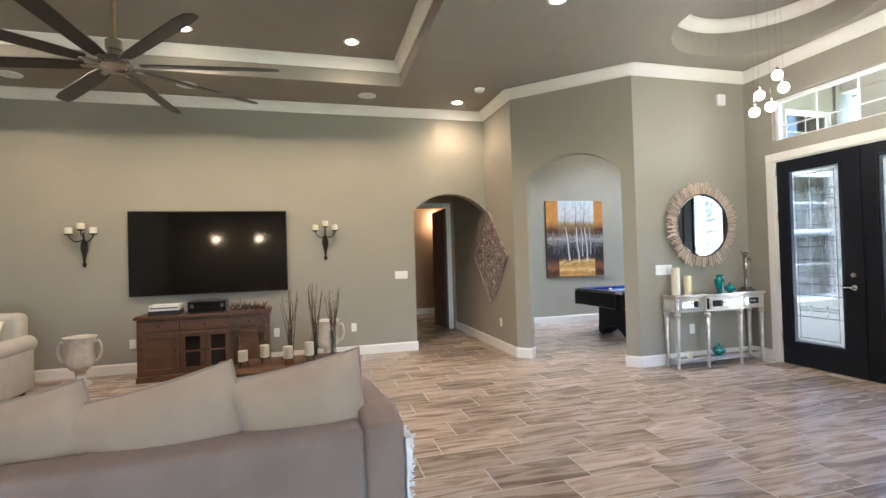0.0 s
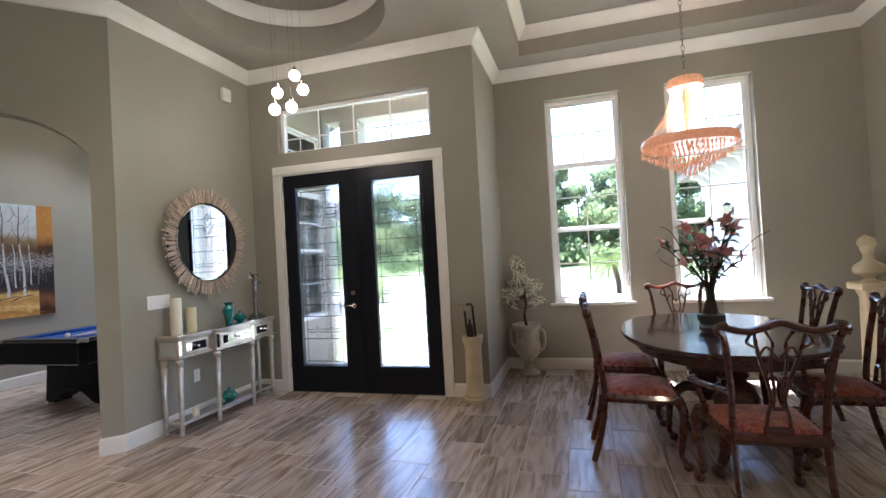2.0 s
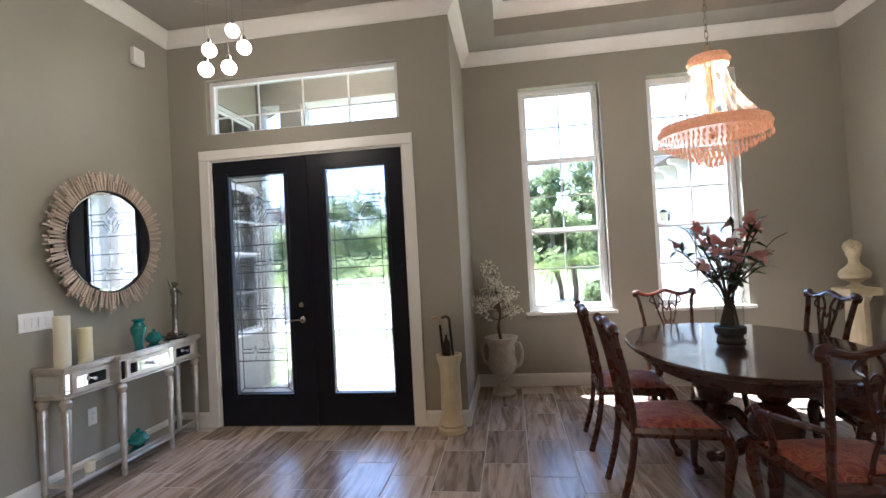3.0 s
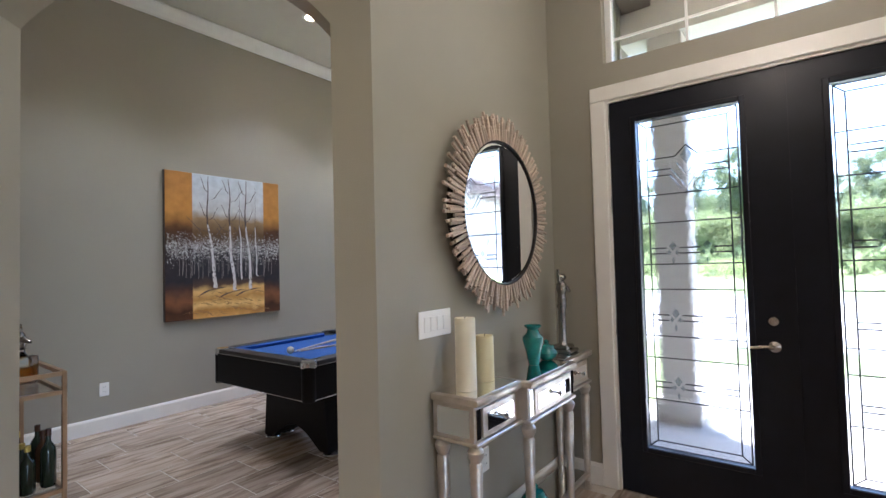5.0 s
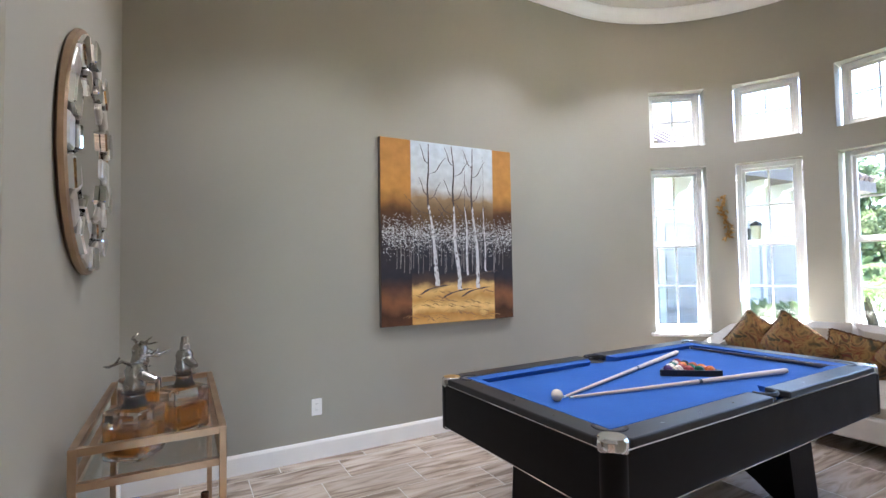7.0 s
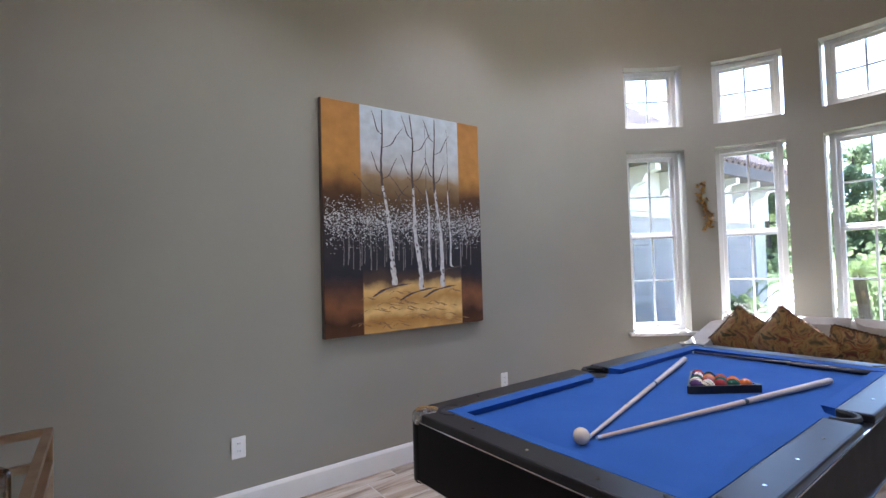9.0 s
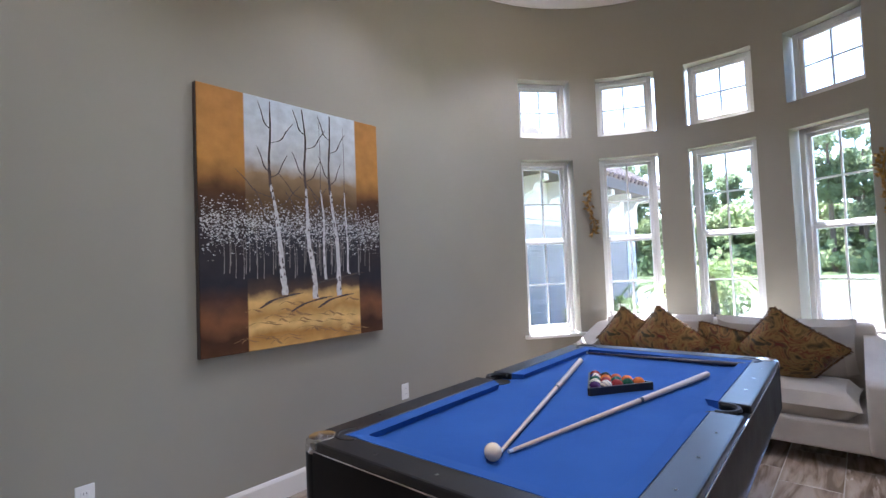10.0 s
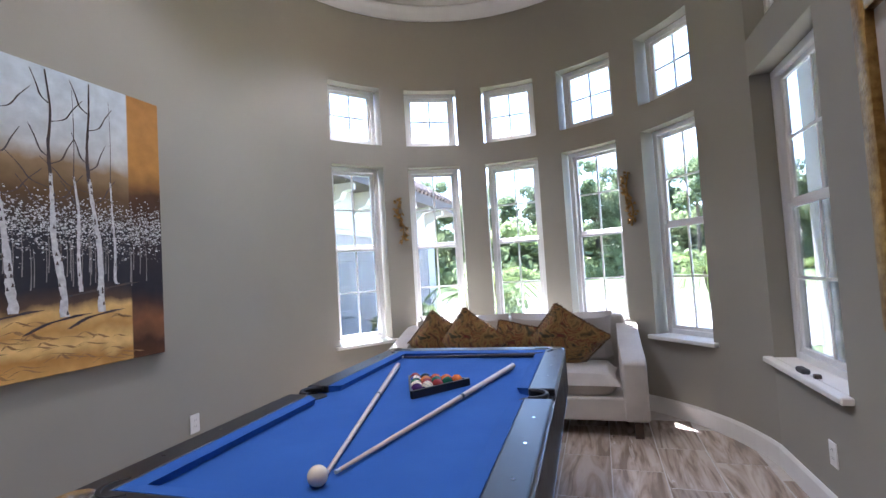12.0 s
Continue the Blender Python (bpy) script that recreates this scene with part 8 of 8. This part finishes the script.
def wing(name, label, x0, x1, ywall, sgn, eave, rise=1.9):
    """A house wing; the wall that faces the court lies at ywall and the wing goes on in direction sgn."""
    e = thing(name, label, "house", ((x0 + x1) / 2, ywall, -0.2))
    hx, g = (x1 - x0) / 2, -0.2
    dep = 7.0
    H = eave + 0.2
    ya, yb = sorted((0, sgn * dep))
    part("wall", Box(-hx, ya, 0, hx, yb, H), M["stucco"], e, "pale stucco wall")
    part("cornice", Box(-hx - 0.05, -sgn * 0.09 if sgn > 0 else -0.02, H - 0.95, hx + 0.05, 0.02 if sgn > 0 else 0.09, H - 0.12, 0.01), M["cream_trim"], e, "cream frieze band")
    for k in range(int(2 * hx / 1.1)):
        x = -hx + 0.5 + 1.1 * k
        prof = [(0, 0), (0.55, 0), (0.55, -0.12), (0.36, -0.16), (0.28, -0.30), (0.10, -0.36), (0, -0.5)]
        m = Matrix(((0, 0, 1, x - 0.09), (-sgn, 0, 0, -sgn * 0.09), (0, 1, 0, H - 0.12), (0, 0, 0, 1)))
        part("corbel", prism(bmesh.new(), prof, 0, 0.18, m), M["cream_trim"], e, "curved cream corbel")
    ov = 0.75
    bm = bmesh.new()
    box(bm, -hx - ov, min(-sgn * ov, sgn * (dep + ov)), H - 0.12, hx + ov, max(-sgn * ov, sgn * (dep + ov)), H + 0.14)
    part("fascia", bm, M["fascia"], e, "dark brown fascia")
    # hipped roof with rows of barrel tiles
    yc = sgn * dep / 2
    lo = [(-hx - ov, -sgn * ov), (hx + ov, -sgn * ov), (hx + ov, sgn * (dep + ov)), (-hx - ov, sgn * (dep + ov))]
    run = dep / 2 + ov
    hi = [(-hx - ov + run, yc), (hx + ov - run, yc)]
    bm = bmesh.new()
    L = [bm.verts.new((x, y, H + 0.14)) for x, y in lo]
    Hh = [bm.verts.new((x, y, H + 0.14 + rise)) for x, y in hi]
    bm.faces.new((L[0], L[1], Hh[1], Hh[0])), bm.faces.new((L[2], L[3], Hh[0], Hh[1])), bm.faces.new((L[1], L[2], Hh[1])), bm.faces.new((L[3], L[0], Hh[0])), bm.faces.new(L[::-1])
    part("roof", bm, M["roof_tile"], e, "brown tiled hip roof")
    bm = bmesh.new()
    n = int((2 * hx + 2 * ov) / 0.28)
    for k in range(n):
        x = -hx - ov + 0.28 * (k + 0.5)
        frac = min(1.0, min(x + hx + ov, hx + ov - x) / run)
        a = Vector((x, -sgn * (ov + 0.03), H + 0.17))
        b = Vector((x, -sgn * ov + sgn * run * frac, H + 0.17 + rise * frac))
        tube(bm, [a, b], 0.085, 6)
    tiles = part("barrel_tiles", bm, M["roof_tile"], e, "rows of brown barrel tiles")
    return e, hx, H


e, hx, H = wing("house_wing", "pale stucco garage wing with a brown tile roof", 5.8, 18.2, 11.2, 1, 3.25, 3.0)
for x in (12.6 - 12.0, 16.2 - 12.0):
    g = part("garage_door", Box(x - 1.2, -0.03, 0.02, x + 1.2, 0.0, 2.4), M["garage"], e, "taupe panelled garage door")
    for k in range(4):
        part("door_panel", Box(x - 1.14, -0.045, 0.08 + 0.585 * k, x + 1.14, -0.03, 0.56 + 0.585 * k, 0.01), M["garage"], g)
    part("garage_trim", Box(x - 1.38, -0.06, 2.4, x + 1.38, 0.0, 2.6), M["cream_trim"], e)
    for s in (-1, 1):
        part("garage_jamb", Box(x + s * 1.29 - 0.09, -0.06, 0, x + s * 1.29 + 0.09, 0.0, 2.4), M["cream_trim"], e)
lantern((14.4, 11.19, 2.0), 0)
e, hx, H = wing("house_wing", "pale stucco house wing with corbels under a tile roof", 9.0, 20.5, -3.1, -1, 3.9)
lantern((17.2, -3.09, 2.3), 180)


def porch():
    e = thing("entry_porch", "pale stucco entry porch with square columns", "porch", (7.6, 3.75, -0.2))
    part("porch_ceiling", Box(-1.85, -1.4, 4.44, -0.05, 1.24, 4.5), M["cream_trim"], e, "pale porch ceiling")
    part("porch_beam", Box(-0.35, -1.4, 3.72, -0.05, 1.24, 4.44), M["stucco"], e, "stucco beam")
    part("porch_roof", Box(-1.85, -1.5, 4.5, 0.0, 1.24, 4.7), M["fascia"], e)
    for y in (-1.18, 0.85):
        part("porch_column", Box(-0.34, y - 0.15, 0.0, -0.06, y + 0.15, 3.72, 0.01), M["stucco"], e, "square stucco column")
        part("column_base", Box(-0.38, y - 0.19, 0.154, -0.02, y + 0.19, 0.35, 0.01), M["cream_trim"], e)
    part("porch_step", Box(-1.85, -1.4, 0.004, 2.4, 1.2, 0.15), M["drive"], e, "pale porch floor slab")
    f = part("porch_light", Lathe([(0.09, 4.42), (0.1, 4.438)], 20, (-1.1, 0, 0)), M["can_lens"], e, "lit recessed porch light")


porch()
# unseen eaves over the front rooms, added and sized to trim the sunlight
structure(part("roof_eave", Box(DIN_X + 0.2, DIN_Y - 0.6, 3.72, DIN_X + 0.4, STEP_Y, 3.95), M["fascia"]), "unseen brown eave shading the dining windows", "eave")
arc_o = [(BAY[0] + 2.3 * math.cos(radians(a)), BAY[1] + 2.3 * math.sin(radians(a))) for a in range(-85, 91, 5)]
arc_i = [(BAY[0] + 2.03 * math.cos(radians(a)), BAY[1] + 2.03 * math.sin(radians(a))) for a in range(90, -86, -5)]
bm = bmesh.new()
for k in range(len(arc_o) - 1):
    prism(bm, [arc_o[k], arc_o[k + 1], arc_i[-2 - k], arc_i[-1 - k]], 3.82, 4.3)
structure(part("roof_eave_bay", bm, M["fascia"]), "unseen brown curved eave shading the bay", "eave")


def crown_mesh(rnd, rx, rz, n, size, lift):
    bm = bmesh.new()
    lobes = [Vector((rnd.gauss(0, rx * 0.45), rnd.gauss(0, rx * 0.45), lift + rnd.uniform(-rz, rz) * 0.8)) for _ in range(15)]
    for c in lobes:
        r = rx * rnd.uniform(0.25, 0.5)
        for _ in range(n // 15):
            d = Vector((rnd.gauss(0, 1), rnd.gauss(0, 1), rnd.gauss(0, 0.8))).normalized() * r * rnd.uniform(0.5, 1.05)
            m = Matrix.Translation(c + d) @ pose(0, 0, 0, rnd.uniform(0, 360), rnd.uniform(0, 360), rnd.uniform(0, 360))
            s = size * rnd.uniform(0.6, 1.4)
            bm.faces.new([bm.verts.new(m @ Vector(p)) for p in ((-s, -s * 0.4, 0), (s * 0.2, -s * 0.7, s * 0.2), (s, 0.1 * s, 0), (0.1 * s, s * 0.6, -s * 0.2))])
    return bm, lobes


def tree_proto(seed, pine):
    rnd = random.Random(seed)
    e = thing("pine_tree" if pine else "oak_tree", "tall slender pine with a ragged crown" if pine else "dense green broadleaf tree", "tree", (0, 0, -0.2), 0, "trees across the lawn")
    h = rnd.uniform(8.5, 11.5) if pine else rnd.uniform(6, 8)
    bm, lobes = crown_mesh(rnd, 2.1 if pine else 3.0, 3.0 if pine else 2.9, 4200 if pine else 6600, 0.15 if pine else 0.16, h - 3.2 if pine else h * 0.52)
    part("crown", bm, M["foliage_pine"] if pine else M["foliage"], e, "ragged green crown")
    bm = Tube([(0, 0, 0), (0.1, 0.05, h * 0.5), (0, 0, h)], [0.2, 0.15, 0.05] if pine else [0.25, 0.16, 0.04], 8)
    for c in lobes:
        tube(bm, [(0.05, 0, max(0.8, c.z - 0.8)), c], [0.06, 0.02], 5)
    part("trunk", bm, M["trunk_far"], e, "tapered brown trunk")
    return e


rnd = random.Random(77)
protos = [tree_proto(k, k % 2 == 0) for k in range(6)]
spots = []
for k in range(110):
    y = -46 + 104 * (k / 109) + rnd.uniform(-0.8, 0.8)
    row = k % 3
    x = 52 + 5 * row + rnd.uniform(-2.0, 2.0)
    spots.append((x, y))
for k, (x, y) in enumerate(spots):
    pr = protos[(k * 7 + k // 5) % 6] if rnd.random() < 0.8 else protos[1 + 2 * (k % 3)]
    if k < 6:
        protos[k].matrix_world = pose(x, y, -0.2, 0, 0, rnd.uniform(0, 360))
    else:
        copy_thing(pr, pose(x, y, -0.2, 0, 0, rnd.uniform(0, 360)))
# dark undergrowth under the tree line
bm = bmesh.new()
for _ in range(9000):
    x, y = rnd.uniform(47, 56), rnd.uniform(-50, 60)
    z = rnd.uniform(-0.2, 2.6) * rnd.random() ** 0.5
    m = Matrix.Translation((x, y, z)) @ pose(0, 0, 0, rnd.uniform(0, 360), rnd.uniform(0, 360), rnd.uniform(0, 360))
    s = rnd.uniform(0.2, 0.42)
    bm.faces.new([bm.verts.new(m @ Vector(p)) for p in ((-s, -s * 0.4, 0), (s * 0.2, -s * 0.7, s * 0.2), (s, 0.1 * s, 0), (0.1 * s, s * 0.6, -s * 0.2))])
tagged(part("undergrowth", bm, M["foliage"]), "dense green undergrowth along the tree line", "undergrowth", kind="stuff")


def palm(x, y, h, lean, seed):
    e = thing("palm_tree", "small pygmy palm with arching fronds", "palm", (x, y, -0.19), 0, "palms by the drive")
    rnd = random.Random(seed)
    top = Vector((lean, 0.1, h))
    part("trunk", Tube(curve([(0, 0, 0), (lean * 0.3, 0.0, h * 0.4), top], 6), 0.09, 8), M["trunk_far"], e, "rough leaning trunk")
    for k in range(24):
        a, up = rnd.uniform(0, 6.28), rnd.uniform(0.1, 1.2)
        L = rnd.uniform(0.9, 1.3)
        d = Vector((math.cos(a), math.sin(a), 0))
        pts = [top + d * (L * t) + Vector((0, 0, up * t - 1.1 * t * t)) for t in np.linspace(0, 1, 9)]
        bm = Tube(pts, 0.008, 4)
        sd = Vector((-d.y, d.x, 0))
        for i in range(1, 9):
            for t in (0, 0.5):
                p = pts[i - 1].lerp(pts[i], t)
                for s in (-1, 1):
                    q = p + sd * s * 0.28 + d * 0.12 - Vector((0, 0, 0.08))
                    bm.faces.new([bm.verts.new(v) for v in (p - d * 0.012, p + d * 0.012, q)])
        part("frond", bm, M["palm_leaf"], e, "arching green frond")


palm(17.4, -0.15, 1.3, -0.4, 1)
palm(17.9, 0.25, 1.0, 0.3, 2)
palm(14.2, 8.3, 1.2, 0.2, 3)
palm(15.4, 9.4, 0.9, -0.2, 4)
palm(13.2, 4.2, 1.3, 0.1, 5)
bm = bmesh.new()
for cx, cy, r in ((12.0, 9.9, 0.5), (12.9, 9.7, 0.45), (16.9, 8.7, 0.6), (18.5, 9.4, 0.7), (15.2, -0.4, 0.35), (16.2, -0.6, 0.35), (19.6, 10.1, 0.8)):
    leaf_quads(bm, (cx, cy, r * 0.5), r, 420, rnd, 0.09)
tagged(part("garden_shrubs", bm, M["foliage"]), "low green shrubs along the planting beds", "shrubs", kind="stuff")

# ---- floor tiles: wood-look porcelain planks in running bond ----


def plank_mat():
    m = mat("wood_look_tile", (0.42, 0.345, 0.275), (0.22, 0.17, 0.13), 0.25, scale=2.4, stretch=(0.8, 6.0, 1), detail=7, bump=0.03, bscale=30, rvary=0.06)
    nt = m.node_tree
    b = nt.nodes["Principled BSDF"]
    oi = nt.nodes.new("ShaderNodeObjectInfo")
    ge = nt.nodes.new("ShaderNodeNewGeometry")
    rn = nt.nodes.new("ShaderNodeMath")
    rn.operation = "ADD"
    nt.links.new(oi.outputs["Random"], rn.inputs[0])
    nt.links.new(ge.outputs["Random Per Island"], rn.inputs[1])
    cb = nt.nodes.new("ShaderNodeCombineXYZ")
    sc = nt.nodes.new("ShaderNodeMath")
    sc.operation, sc.inputs[1].default_value = "MULTIPLY", 40
    nt.links.new(rn.outputs[0], sc.inputs[0])
    for k in range(3):
        nt.links.new(sc.outputs[0], cb.inputs[k])
    mp = next(n for n in nt.nodes if n.type == "MAPPING")
    nt.links.new(cb.outputs[0], mp.inputs["Location"])
    wv = nt.nodes.new("ShaderNodeTexNoise")
    wv.inputs["Scale"].default_value, wv.inputs["Detail"].default_value = 1.6, 6
    wv.inputs["Distortion"].default_value = 2.2
    nt.links.new(mp.outputs[0], wv.inputs["Vector"])
    link = b.inputs["Base Color"].links[0].from_socket
    cr = nt.nodes.new("ShaderNodeValToRGB")
    e = cr.color_ramp.elements
    e[0].position, e[0].color = 0.36, (0.17, 0.125, 0.09, 1)
    e[1].position, e[1].color = 0.60, (0.52, 0.44, 0.365, 1)
    e.new(0.46).color = (0.34, 0.27, 0.21, 1)
    nt.links.new(wv.outputs[0], cr.inputs[0])
    mx = nt.nodes.new("ShaderNodeMix")
    mx.data_type = "RGBA"
    mx.inputs[0].default_value = 0.7
    nt.links.new(link, mx.inputs[6])
    nt.links.new(cr.outputs[0], mx.inputs[7])
    hv = nt.nodes.new("ShaderNodeHueSaturation")
    fr = nt.nodes.new("ShaderNodeMath")
    fr.operation = "FRACT"
    nt.links.new(sc.outputs[0], fr.inputs[0])
    mr = nt.nodes.new("ShaderNodeMapRange")
    mr.inputs[3].default_value, mr.inputs[4].default_value = 0.74, 1.2
    nt.links.new(fr.outputs[0], mr.inputs[0])
    nt.links.new(mr.outputs[0], hv.inputs["Value"])
    nt.links.new(mx.outputs[2], hv.inputs["Color"])
    nt.links.new(hv.outputs[0], b.inputs["Base Color"])
    return m


M["plank"] = plank_mat()
TW, TL = 0.3075, 0.612


def room_clip(x, y):
    """Which floor a tile centre lies on: 1 main, 2 games room and hall, 0 none."""
    if WEST < x < 2.80 and BACK < y < TVY + 0.2:
        return 1
    if 2.80 <= x < 3.95 and BACK < y <= 8.98 - x:
        return 1
    if x > WEST and BACK < y < CONS_Y + 0.1 and x < (DIN_X if y < STEP_Y else ENTRY_X + 0.05):
        return 1
    if x + y > 8.78 and SOUTH - 0.1 < y < NORTH + 0.1 and x > 2.86 and (x < BAY[0] or (x - BAY[0]) ** 2 + (y - BAY[1]) ** 2 < 1.85 ** 2):
        return 2
    if x < 2.8 and 1.2 < x and TVY + 0.1 < y < 8.95:
        return 2
    if 0.2 < x < 4.2 and 8.95 <= y < 11.6:
        return 2
    return 0


me_tile = bpy.data.meshes.new("floor_tile")
tb = bmesh.new()
hw_, hl_, zt = TW / 2 - 0.003, TL / 2 - 0.003, 0.003
top = [(-hl_ + 0.002, -hw_ + 0.002), (hl_ - 0.002, -hw_ + 0.002), (hl_ - 0.002, hw_ - 0.002), (-hl_ + 0.002, hw_ - 0.002)]
low = [(-hl_, -hw_), (hl_, -hw_), (hl_, hw_), (-hl_, hw_)]
a = [tb.verts.new((x, y, zt)) for x, y in top]
b = [tb.verts.new((x, y, zt - 0.002)) for x, y in low]
c = [tb.verts.new((x, y, -0.003)) for x, y in low]
tb.faces.new(a)
for k in range(4):
    j = (k + 1) % 4
    tb.faces.new((a[k], b[k], b[j], a[j])), tb.faces.new((b[k], c[k], c[j], b[j]))
bmesh.ops.recalc_face_normals(tb, faces=tb.faces)
tb.to_mesh(me_tile)
tb.free()
me_tile.materials.append(M["plank"])
floor_ob = {1: bpy.data.objects["floor"], 2: bpy.data.objects["floor_games_room"]}
near, far = {1: [], 2: []}, {1: [], 2: []}
for r in range(-21, 34):
    y = 1.555 + TW * (r + 0.5)
    for c in range(-16, 18):
        x = 4.333 + TL * c + (0, 0.2, 0.41)[r % 3]
        k = room_clip(x, y)
        if not k:
            continue
        is_near = (1.2 < x < 5.9 and 0.6 < y < 5.2) or (k == 2 and x > 2.9 and y < 8.8)
        (near if is_near else far)[k].append((x, y))
for k in (1, 2):
    near[k].sort(key=lambda q: abs(q[0] - 3.9) + abs(q[1] - (3.2 if k == 1 else 6.9)))
    far[k] += near[k][280:]
    for x, y in near[k][:280]:
        o = new("floor_tile", me_tile)
        o.parent = floor_ob[k]
        o.location = (x, y, 0)
    verts, faces = [], []
    src_v = [v.co.copy() for v in me_tile.vertices]
    src_f = [tuple(p.vertices) for p in me_tile.polygons]
    for x, y in far[k]:
        n0 = len(verts)
        verts += [(v.x + x, v.y + y, v.z) for v in src_v]
        faces += [tuple(i + n0 for i in f) for f in src_f]
    if verts:
        me = bpy.data.meshes.new("floor_tiles")
        me.from_pydata(verts, [], faces)
        me.materials.append(M["plank"])
        o = new("floor_tiles", me)
        o.parent = floor_ob[k]
        o["kind"] = "stuff"
